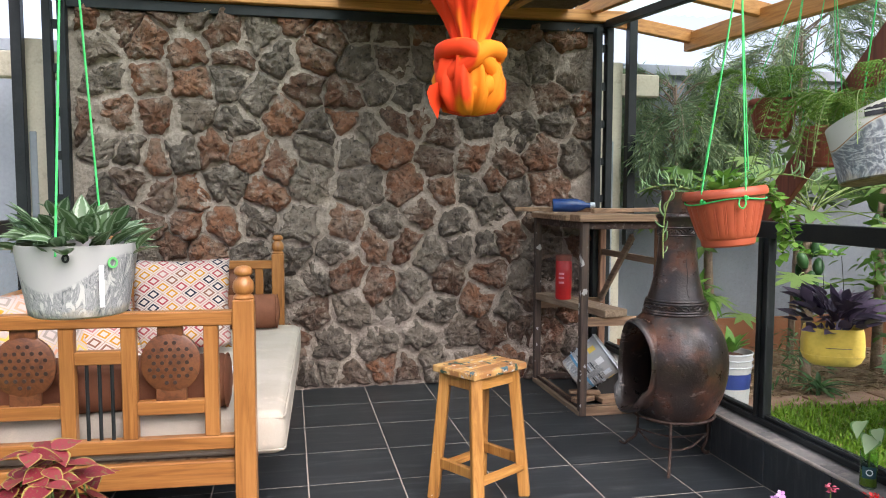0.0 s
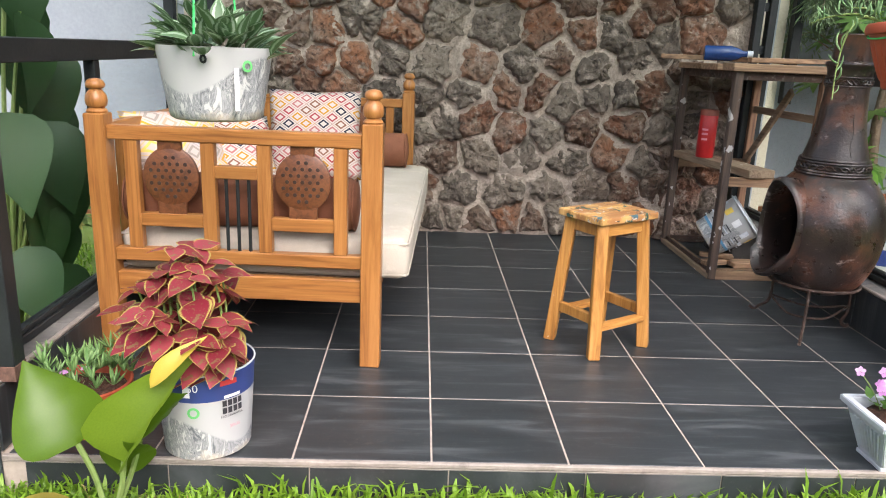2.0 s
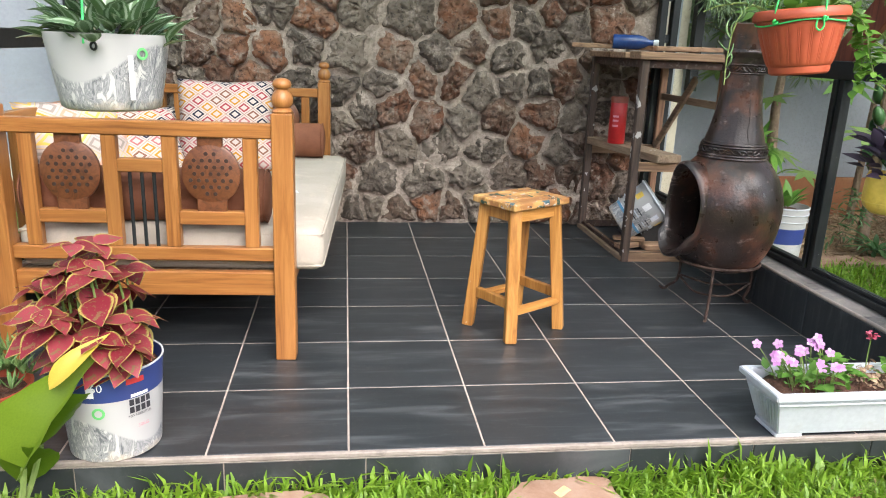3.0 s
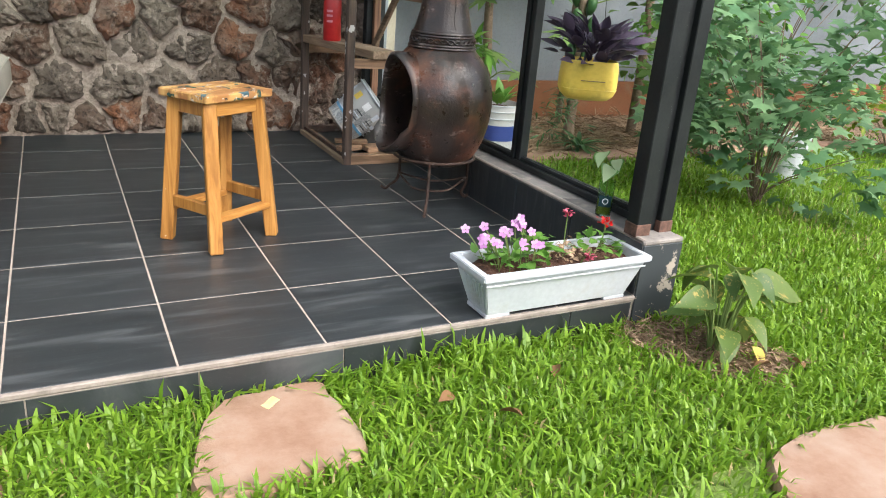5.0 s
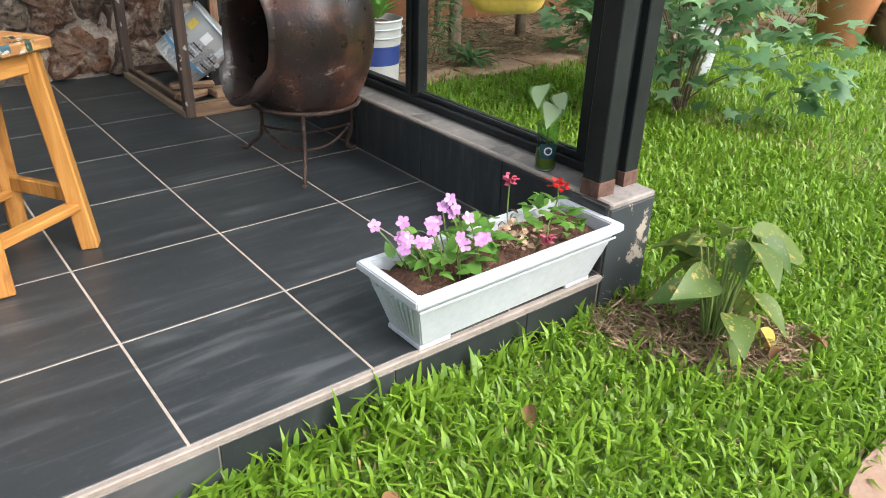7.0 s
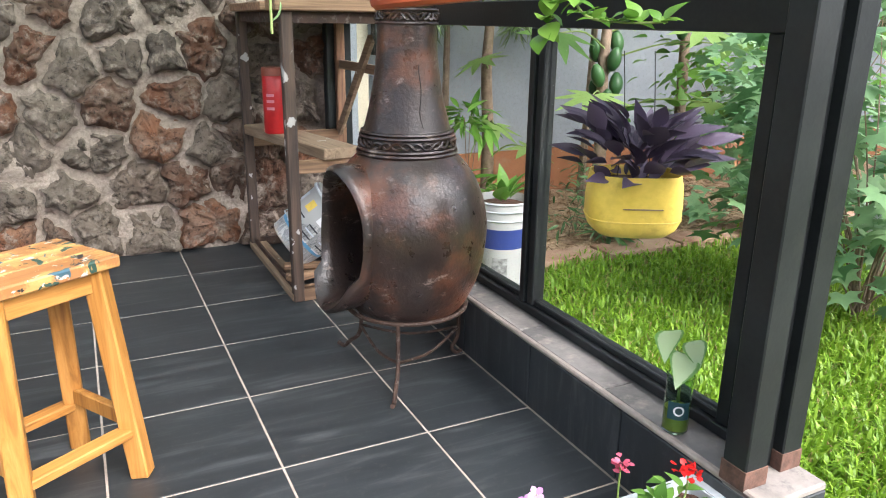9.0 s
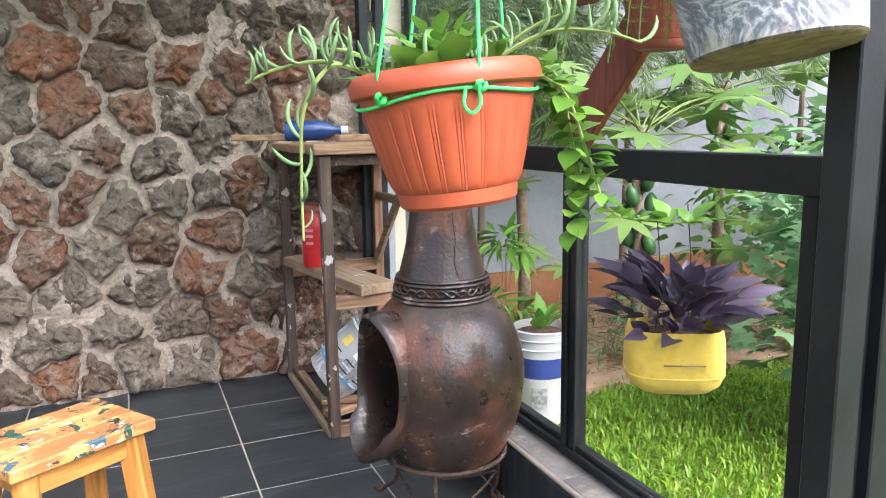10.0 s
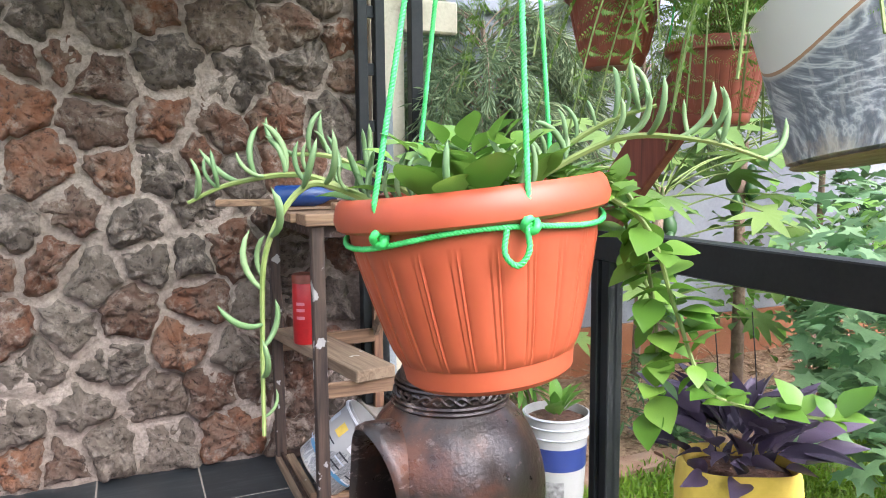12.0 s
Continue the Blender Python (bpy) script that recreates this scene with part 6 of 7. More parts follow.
for w, h, z, a, m in ((0.08, 0.02, 0.16, -1.6, INK), (0.06, 0.03, 0.1, -1.2, INK_WHITE), (0.05, 0.03, 0.17, -0.7, YELLOW_PLASTIC), (0.05, 0.02, 0.13, -2.2, CLOTH_BLUE)):
    curved_bar(w, h, 0.127, z, a, m, tbk)
for k in range(9):
    a = 0.35 + 0.66 * k
    for i in range(4):
        curved_bar(0.05, 0.006, 0.1268, 0.075 + 0.02 * i, a, INK if i % 2 else CLOTH_BLUE, tbk)
    curved_bar(0.035, 0.045, 0.1268, 0.165, a, (YELLOW_PLASTIC, INK_WHITE, CLOTH_BLUE)[k % 3], tbk)
for x, y, z, rz, s in ((1.60, 2.02, 0.05, 20, (0.07, 0.03, 0.03)), (1.62, 2.05, 0.085, -15, (0.09, 0.025, 0.02)), (1.8, 2.0, 0.05, 4, (0.12, 0.05, 0.03))):
    solo("wood_block", box(-s[0], s[0], -s[1], s[1], 0, s[2], 0.004), OLD_WOOD_X, "rough offcut of pale wood at the rack's foot", "wood block", "offcuts", m=pose(x, y, z, 0, 0, rz))
# plain box in the same near-black as the firebox
solo("crate", box(1.72, 1.96, 2.1, 2.5, 0.03, 0.2, 0.01), SOOT_BLACK, "dark box on the rack's foot", "crate")

# pail outside the window
op = thing("plant_pail", pose(2.5, 1.95, -0.115), "white pail with a blue band holding a young plant", "potted plant")
part("pail", pail_body(0.105, 0.128, 0.44), paint_pail_material("blue_band_pail", (0.23, 0.32, (0.03, 0.05, 0.2))), op, "white pail with a blue band", 50)
for z in (0.36, 0.4, 0.435):
    part("rib", tube([((0.122 + 0.02 * z) * math.cos(TAU * k / 40), (0.122 + 0.02 * z) * math.sin(TAU * k / 40), z) for k in range(40)], 0.003, 6, closed=True), WHITE_PLASTIC, op)
curved_bar(0.07, 0.09, 0.1165, 0.1, math.atan2(-1, -0.65), plain("grey_print", (0.12, 0.12, 0.12), (0.4, 0.4, 0.4), 30, 0.6, 0.02), op)
soil_disc(0.12, 0.41, op)
leaves(op, leaf_mesh(leaf_template(1, 0.5, 6, 0.4, 0.2, 0.6), L_GREEN), dome_leaves(9, (0.0, 0, 0.42), (0.05, 0.05, 0.05), 0.12, 1.0, 5, 0.3))

# ---- garden ----
def inside(px, py, poly):
    c = False
    for (x0, y0), (x1, y1) in zip(poly, poly[1:] + poly[:1]):
        if (y0 > py) != (y1 > py) and px < (x1 - x0) * (py - y0) / (y1 - y0) + x0:
            c = not c
    return c


SLAB = Nodes("stepping_stone")
sb = SLAB.noise(5, 6, 0.65)
SLAB_MAT = SLAB.bump(SLAB.math("ADD", SLAB.noise(60, 5, 0.7), SLAB.math("MULTIPLY", sb, 2.0)), 0.4, 0.008).out(
    SLAB.mix(SLAB.ramp(SLAB.noise(38, 5, 0.7), (0.62, 0.0), (0.75, 0.5)), SLAB.ramp(sb, (0.3, (0.24, 0.13, 0.08)), (0.5, (0.33, 0.21, 0.145)), (0.75, (0.4, 0.3, 0.23))), (0.25, 0.15, 0.09)), 0.85, 0.0, 0.3)
SLABS = [[(0.50, -0.03), (0.74, -0.03), (0.78, -0.10), (0.79, -0.36), (0.6, -0.42), (0.38, -0.40), (0.42, -0.16)],
         [(2.23, -0.74), (2.34, -0.90), (2.2, -1.25), (1.7, -1.2), (1.62, -0.95), (1.80, -0.74)],
         [(2.9, -0.62), (3.15, -0.72), (3.0, -0.95), (2.55, -0.9), (2.48, -0.72)],
         [(-0.4, -0.05), (-0.06, -0.055), (-0.02, -0.35), (-0.3, -0.42), (-0.47, -0.25)],
         [(0.9, -1.3), (1.3, -1.25), (1.35, -1.6), (0.95, -1.65)]]
for poly in SLABS:
    pts = smooth_line([(x, y, 0) for x, y in poly + poly[:1]], 4)[:-1]
    cx, cy = sum(p.x for p in pts) / len(pts), sum(p.y for p in pts) / len(pts)
    bm = bmesh.new()
    rings = []
    for s, z in ((1.0, GZ - 0.05), (1.0, GZ + 0.016), (0.97, GZ + 0.028), (0.6, GZ + 0.03), (0.25, GZ + 0.029)):
        rings.append([bm.verts.new((cx + (p.x - cx) * s * (1 + 0.06 * noise.noise(p * 13)), cy + (p.y - cy) * s * (1 + 0.06 * noise.noise(p * 13)), z + 0.003 * noise.noise((p.x * s * 8, p.y * s * 8, 1)))) for p in pts])
    for p, q in zip(rings, rings[1:]):
        for k in range(len(p)):
            bm.faces.new((p[k], p[(k + 1) % len(p)], q[(k + 1) % len(p)], q[k]))
    bm.faces.new(rings[-1])
    solo("stepping_stone", bm, SLAB_MAT, "pinkish flat stepping stone set in the lawn", "stepping stone", "stepping stones in the lawn", smooth=40)
solo("paper_scrap", grid_sheet(-0.022, 0.022, -0.014, 0.014, 0.006, lambda x, y: 0.004 + 0.004 * math.sin(x * 90)), plain("yellow_paper", (0.6, 0.52, 0.2), (0.66, 0.58, 0.28), 20, 0.8), "small yellowish scrap on a stepping stone", "scrap", smooth=180, m=pose(0.612, -0.105, GZ + 0.031, 0, 0, 30))

BED_EDGE = 2.18
MULCH = [(1.88, -0.02), (2.0, -0.03), (2.2, -0.15), (2.3, -0.42), (2.1, -0.52), (1.9, -0.36), (1.8, -0.12)]


def grass(name, spots, seed, h, w, material, label):
    """Broad-bladed lawn: two-segment blades with a bend."""
    g = np.random.default_rng(seed)
    xs = []
    for x0, x1, y0, y1, per in spots:
        n = int((x1 - x0) * (y1 - y0) * per)
        xs.append(np.c_[g.uniform(x0, x1, n), g.uniform(y0, y1, n)])
    p = np.concatenate(xs)
    keep = np.array([not any(inside(x, y, s) for s in SLABS) and not (inside(x, y, MULCH) and g.random() < 0.93) and not (X0 - 0.19 < x < X1 + 0.18 and y > -0.01) for x, y in p])
    p = p[keep]
    n = len(p)
    patch = np.array([noise.noise((x * 2.2, y * 2.2, 7)) for x, y in p])
    z = np.array([ground_height(x, y) for x, y in p]) - 0.004
    a, lean = g.uniform(0, TAU, n), g.uniform(0.15, 1.0, n)
    hh, ww = h * g.uniform(0.5, 1.25, n) * (1 + 0.35 * patch), w * g.uniform(0.7, 1.3, n)
    d, s = np.c_[np.cos(a), np.sin(a)], np.c_[-np.sin(a), np.cos(a)]
    v = np.zeros((n, 5, 3))
    v[:, 0, :2], v[:, 1, :2] = p - s * ww[:, None] * 0.35, p + s * ww[:, None] * 0.35
    mid = p + d * (hh * lean * 0.45)[:, None]
    v[:, 2, :2], v[:, 3, :2] = mid + s * ww[:, None] * 0.5, mid - s * ww[:, None] * 0.5
    v[:, 4, :2] = p + d * (hh * lean * 1.1)[:, None]
    v[:, :2, 2] = z[:, None]
    v[:, 2:4, 2] = (z + hh * (0.72 - 0.25 * lean))[:, None]
    v[:, 4, 2] = z + hh * (1.0 - 0.5 * lean)
    me = bpy.data.meshes.new(name)
    idx = np.arange(n) * 5
    faces = np.empty((n, 2), object)
    quads = np.stack([idx, idx + 1, idx + 2, idx + 3], 1).tolist()
    tris = np.stack([idx + 3, idx + 2, idx + 4], 1).tolist()
    me.from_pydata(v.reshape(-1, 3).tolist(), [], quads + tris)
    for poly in me.polygons:
        poly.use_smooth = True
    solo(name, clad(me, material), None, label, "grass", kind="stuff")


L_GRASS = foliage("grass_blade", (0.13, 0.27, 0.016), (0.3, 0.48, 0.045), rough=0.42, glow=0.4)
L_DRY = foliage("dry_grass_blade", (0.34, 0.28, 0.1), (0.5, 0.42, 0.2), rough=0.8, glow=0.2)
grass("lawn", [(-2.2, 2.1, -0.75, 0.0, 7000), (2.1, 3.6, -1.0, 0.9, 7000), (-3, 3.6, -2.4, -0.75, 1800), (2.1, 3.8, 0.9, 2.15, 4500), (3.6, 5.6, -1.4, 2.2, 2200), (5.6, 9, -2.5, 2.4, 800), (-3.2, -1.4, -0.0, 2.6, 900), (-8, 12.5, -8, -2.4, 260), (-8, -3, -2.4, 3.4, 260), (3.6, 5.6, -2.4, -1.4, 900), (5.6, 12.5, -2.4, 2.2, 200), (-3.0, -2.2, -0.75, 0.0, 1800)], 3, 0.074, 0.0085, L_GRASS, "bright green broad-bladed lawn grass")
grass("lawn_edge", [(-0.55, 1.75, -0.07, -0.012, 2600), (1.75, 2.12, -0.1, 0.0, 700)], 9, 0.115, 0.011, L_GRASS, "longer grass along the patio step")
grass("dry_grass", [(-1.0, 3.6, -1.0, 0.0, 420), (2.15, 3.9, 0.0, 2.15, 1100), (3.6, 5.6, -1, 2.2, 250)], 5, 0.05, 0.006, L_DRY, "straw-coloured dry blades among the lawn")

# straw litter
q = random.Random(41)
litter = []
for k in range(3200):
    x, y = q.uniform(1.8, 2.3), q.uniform(-0.52, 0.0)
    if inside(x, y, MULCH):
        litter.append(aim((x, y, ground_height(x, y) + q.uniform(0.004, 0.035)), (q.uniform(-1, 1), q.uniform(-1, 1), q.uniform(-0.2, 0.25)), q.uniform(0.03, 0.09), q.uniform(0, 3)))
for k in range(3600):
    x, y = q.uniform(2.3, 6.5), q.uniform(BED_EDGE + 0.05, 3.5)
    litter.append(aim((x, y, GZ + 0.03 + q.uniform(0.0, 0.05)), (q.uniform(-1, 1), q.uniform(-1, 1), q.uniform(-0.3, 0.3)), q.uniform(0.05, 0.16), q.uniform(0, 3)))
solo("straw_litter", clad(scatter(leaf_template(1, 0.07, 3, 0.2, 0.15, 0.5), litter), STRAW), None, "dry straw and leaf litter on the soil", "litter", kind="stuff")
bed_bm = grid_sheet(2.2, 9.0, BED_EDGE, 3.54, 0.07, lambda x, y: GZ + 0.03 + 0.03 * noise.noise((x * 4, y * 4, 1)))
solo("flower_bed", bed_bm, STRAW, "mulched brown flower bed along the boundary wall", "flower bed", kind="structure", smooth=180)
x = 2.62
for w in (0.62, 0.5, 0.7, 0.55, 0.8, 0.6, 0.7):
    solo("border_stone", box(x, x + w - 0.02, BED_EDGE - 0.1 + 0.03 * math.sin(x * 5), BED_EDGE + 0.08, GZ - 0.02, GZ + 0.055, 0.012, segments=2), SLAB_MAT, "pinkish flat stone edging the flower bed", "border stone", "flower bed edging")
    x += w
leaf_brown = foliage("fallen_leaf", (0.16, 0.075, 0.03), (0.26, 0.14, 0.06), rough=0.8, glow=0.1)
for x, y, a in ((1.02, -0.28, 0.3), (1.2, -0.42, 2), (1.45, -0.22, 4), (2.2, -0.5, 1), (2.12, -0.44, 3)):
    solo("fallen_leaf", leaf_mesh(leaf_template(1, 0.5, 6, 0.7, 0.3, 0.5), leaf_brown), None, "curled dry brown leaf on the lawn", "fallen leaf", "fallen leaves", m=aim((x, y, GZ + 0.055), (math.cos(a), math.sin(a), 0.1), 0.07, 0.5))

# mottled arum on the corner
wp = thing("arum_plant", pose(2.06, -0.27, GZ), "tattered arum with mottled, yellowing leaves in dry mulch", "plant")
q = random.Random(17)
big = leaf_mesh(leaf_template(1, 0.6, 8, 0.3, 0.4, 0.64, 0.006), L_WILT)
for k in range(24):
    a = TAU * k / 24 * 2.4 + q.uniform(-0.3, 0.3)
    hgt, out = q.uniform(0.12, 0.33), q.uniform(0.02, 0.1)
    top = Vector((out * math.cos(a), out * math.sin(a), hgt))
    part("stalk", tube(smooth_line([(0.02 * math.cos(a), 0.02 * math.sin(a), 0), top * 0.6, top], 4), 0.005, 6, taper=0.6), STEM, wp)
    part("leaf", big, None, wp, m=aim(top, (math.cos(a), math.sin(a), q.uniform(-0.9, 0.35)), q.uniform(0.09, 0.165), q.uniform(-0.7, 0.7)))
part("leaf", big, None, wp, "long mottled leaf", m=aim((0.1, 0.0, 0.24), (0.95, -0.3, 0.05), 0.24, 0.5))
part("leaf", leaf_mesh(leaf_template(1, 0.6, 8, 0.3, 0.4, 0.6), L_YELLOW), None, wp, "yellowed leaf", m=aim((0.05, -0.1, 0.08), (0.3, -0.5, -0.5), 0.1, 0.2))


def shrub(name, base, height, spread, n, size, template, material, label, seed, clumps=9, stems=5, low=0.25):
    """Woody stems with leaf clumps of uneven size and gaps between."""
    q = random.Random(seed)
    s = thing(name, pose(*base), label, "shrub")
    wood_bm, mats = bmesh.new(), []
    for k in range(clumps):
        a = q.uniform(0, TAU)
        e = q.uniform(0.0, 1.0)
        c = Vector((math.cos(a) * spread * q.uniform(0.2, 0.9), math.sin(a) * spread * q.uniform(0.2, 0.9), height * (low + (1 - low) * e)))
        tube(smooth_line([(q.uniform(-0.03, 0.03), q.uniform(-0.03, 0.03), 0), Vector((c.x * 0.3, c.y * 0.3, c.z * 0.5)), c], 5), 0.005 * (0.5 + height / 2), 6, wood_bm, taper=0.25)
        rad = spread * q.uniform(0.25, 0.5)
        for j in range(n // clumps):
            d = Vector((q.gauss(0, 1), q.gauss(0, 1), q.gauss(0, 0.8)))
            d = d.normalized() * rad * q.random() ** 0.4
            mats.append(aim(c + d, (d.x + q.uniform(-0.1, 0.1), d.y + q.uniform(-0.1, 0.1), q.uniform(-0.05, 0.05) + d.z * 0.5), size * q.uniform(0.55, 1.3), q.uniform(-0.7, 0.7)))
    part("stemwork", wood_bm, BARK, s, "woody stems")
    part("crown", clad(scatter(template, mats), material), None, s, "leafy crown")
    return s


L_COTTON = foliage("lobed_shrub_leaf", (0.1, 0.23, 0.1), (0.26, 0.42, 0.2), rough=0.5, glow=0.3)
rosebush = shrub("lobed_shrub", (3.75, 1.05, GZ), 1.4, 0.72, 1050, 0.075, PALM5, L_COTTON, "dense shrub with lobed dark green leaves and a pink bloom", 51, 26, low=0.12)
part("flower", clad(scatter(PETAL, [aim((-0.25, 0.0, 1.02), (math.cos(j * 1.3), math.sin(j * 1.3), 0.4 + 0.1 * j), 0.035) for j in range(10)]), PETAL_ROSE), None, rosebush, "pink bloom")
shrub("garden_shrub", (4.7, 2.6, GZ), 1.15, 0.7, 520, 0.1, OVATE, L_GREEN, "mid-green leafy garden shrub by the wall", 52, 16)
shrub("garden_shrub", (5.9, 2.9, GZ), 1.9, 0.9, 700, 0.11, OVATE, L_DARK, "dark green leafy garden shrub by the wall", 53, 15)
shrub("garden_shrub", (4.3, 1.9, GZ), 0.9, 0.5, 450, 0.08, PALM5, L_COTTON, "low lobed-leaf shrub in the flower bed", 54, 10)
shrub("garden_shrub", (7.6, 2.6, GZ), 2.1, 1.0, 600, 0.13, OVATE, L_GREEN, "mid-green leafy garden shrub by the wall", 55, 14)
shrub("garden_shrub", (9.2, 1.8, GZ), 2.3, 1.1, 600, 0.14, OVATE, L_DARK, "dark green leafy garden shrub by the wall", 56, 14)
shrub("garden_shrub", (10.5, 0.2, GZ), 2.2, 1.3, 600, 0.15, OVATE, L_GREEN, "mid-green leafy garden shrub at the lawn's end", 57, 14)
shrub("garden_shrub", (3.3, 2.5, GZ), 0.42, 0.25, 160, 0.07, LANCE, L_DARK, "small dark spiky bedding plant", 58, 6)
shrub("garden_shrub", (2.75, 2.75, GZ), 0.75, 0.2, 120, 0.16, LANCE, L_GREEN, "upright narrow-leaved bedding plant", 59, 6)
shrub("garden_shrub", (6.3, 1.9, GZ), 0.5, 0.55, 300, 0.07, OVATE, L_LIME, "low yellow-green border plant", 60, 10)
shrub("garden_shrub", (-2.1, 1.7, GZ), 0.7, 0.35, 320, 0.075, OVATE, L_WILT, "variegated low shrub behind the window", 61, 10)
shrub("garden_shrub", (-2.6, 2.6, GZ), 0.5, 0.4, 260, 0.075, OVATE, L_DARK, "dark low shrub by the terracotta wall base", 62, 9)
agave = thing("agave", pose(3.42, 2.32, GZ + 0.02), "dark spiky rosette plant in the mulch", "plant")
leaves(agave, leaf_mesh(leaf_template(1, 0.14, 6, 0.5, 0.5, 0.6), L_DARK), [aim((0, 0, 0.04), (math.cos(k * 2.4), math.sin(k * 2.4), 0.25 + (k % 5) * 0.2), 0.2 + 0.02 * (k % 4)) for k in range(22)])


def papaya(base, height, crown, seed, size, fruit, label, extra=()):
    """Straight ringed trunk, long stalks with deeply lobed leaves, fruit under the crown."""
    q = random.Random(seed)
    t = thing("papaya_tree", pose(*base), label, "tree")
    part("trunk", tube(smooth_line([(0, 0, 0), (0.01, 0.01, height * 0.4), (-0.02, 0.0, height * 0.75), (0, 0, height)], 6), 0.042, 14, taper=0.6), BARK, t, "ringed papaya trunk", 60)
    leaf = leaf_mesh(PALM, foliage("papaya_leaf_" + str(seed), (0.13, 0.26, 0.06), (0.28, 0.42, 0.13), rough=0.45, glow=0.4))
    tips = []
    for k in range(crown):
        a = TAU * k / crown * 1.618 + q.uniform(-0.3, 0.3)
        e = q.uniform(-0.15, 0.8)
        ln = q.uniform(0.35, 0.62) * size
        start = Vector((0, 0, height - 0.12 * q.random()))
        tips.append((start, start + Vector((math.cos(a) * ln, math.sin(a) * ln, ln * e)), q.uniform(0.15, 0.23) * size))
    for dx, dy, z in extra:
        tips.append((Vector((0, 0, z - 0.1)), Vector((dx, dy, z)), 0.19 * size))
    for start, tip, s in tips:
        part("leaf_stalk", tube(smooth_line([start, start.lerp(tip, 0.5) + Vector((0, 0, 0.05)), tip], 4), 0.006, 6, taper=0.6), STEM, t)
        d = tip - start
        part("leaf", leaf, None, t, m=aim(tip, (d.x, d.y, -0.25 * d.length), s, q.uniform(-0.5, 0.5)))
    fm = mesh_of(lathe([(0.0, -0.07), (0.02, -0.062), (0.036, -0.03), (0.04, 0.0), (0.032, 0.035), (0.014, 0.062), (0.0, 0.066)], 14), "fruit", foliage("papaya_fruit_" + str(seed), (0.03, 0.09, 0.03), (0.06, 0.15, 0.05), rough=0.4, glow=0.05), 180)
    for k in range(fruit):
        a = k * 2.4
        part("fruit", fm, None, t, "green papaya fruit", m=pose(0.062 * math.cos(a), 0.062 * math.sin(a), height - 0.2 - 0.045 * k, q.uniform(-20, 20), q.uniform(-20, 20), 0))
    return t


papaya((3.53, 2.6, GZ), 1.3, 22, 71, 1.25, 12, "fruiting papaya tree by the boundary wall", ((-0.35, -0.35, 0.85), (0.35, -0.45, 0.8), (0.5, -0.2, 0.6), (0.5, -0.4, 1.1), (0.7, -0.1, 1.25), (-0.5, -0.25, 1.15)))
papaya((3.02, 3.02, GZ), 1.25, 13, 72, 1.0, 0, "slim young papaya tree by the boundary wall", ((-0.1, -0.25, 0.65), (0.15, -0.2, 0.5), (-0.15, -0.15, 1.0)))
papaya((4.4, 2.9, GZ), 1.55, 18, 73, 1.2, 5, "papaya tree by the boundary wall", ((0.1, -0.5, 0.8),))


def feathery_tree(base, height, n, seed, label, spread, reach=0.5):
    """Grevillea-like: arching twigs set with narrow needles."""
    q = random.Random(seed)
    t = thing("feathery_tree", pose(*base), label, "tree")
    wood_bm, mats = bmesh.new(), []
    tube(smooth_line([(0, 0, 0), (0.03, 0.0, height * 0.5), (0, 0, height)], 5), 0.03, 8, wood_bm, taper=0.3)
    for k in range(n):
        z = height * q.uniform(0.6, 1.0)
        a = q.uniform(0, TAU)
        ln = spread * q.uniform(0.5, 1.0)
        d = Vector((math.cos(a), math.sin(a), 0))
        line = smooth_line([(0, 0, z), d * ln * 0.5 + Vector((0, 0, z + 0.15)), d * ln + Vector((0, 0, z + 0.02)), d * ln * 1.2 + Vector((0, 0, z - 0.15))], 6)
        tube(line, 0.005, 5, wood_bm, taper=0.4)
        for i in range(4, len(line) - 1):
            ax = (line[i + 1] - line[i]).normalized()
            for j in range(9):
                side = Vector((q.uniform(-1, 1), q.uniform(-1, 1), q.uniform(-1, 0.5)))
                p = line[i].lerp(line[i + 1], q.random())
                w = (ax + side * 0.7).normalized()
                ln2 = q.uniform(0.07, 0.15)
                for m in range(4):
                    mats.append(aim(p + w * ln2 * m / 4, w + Vector((q.uniform(-0.6, 0.6), q.uniform(-0.6, 0.6), q.uniform(-0.6, 0.4))), ln2 * 0.7, q.uniform(0, 3)))
    part("branchwork", wood_bm, BARK, t, "thin grey branches")
    part("crown", clad(scatter(leaf_template(1, 0.09, 2, 0.2, 0.3, 0.5), mats), L_BLUE), None, t, "feathery grey-green needles")
    return t


feathery_tree((2.8, 3.2, GZ), 2.2, 60, 81, "feathery grey-green tree beside the stone wall", 0.62)
feathery_tree((3.9, 3.25, GZ), 2.7, 45, 82, "feathery grey-green tree by the boundary wall", 0.8)
feathery_tree((5.4, 3.2, GZ), 2.9, 40, 83, "feathery grey-green tree by the boundary wall", 0.9)

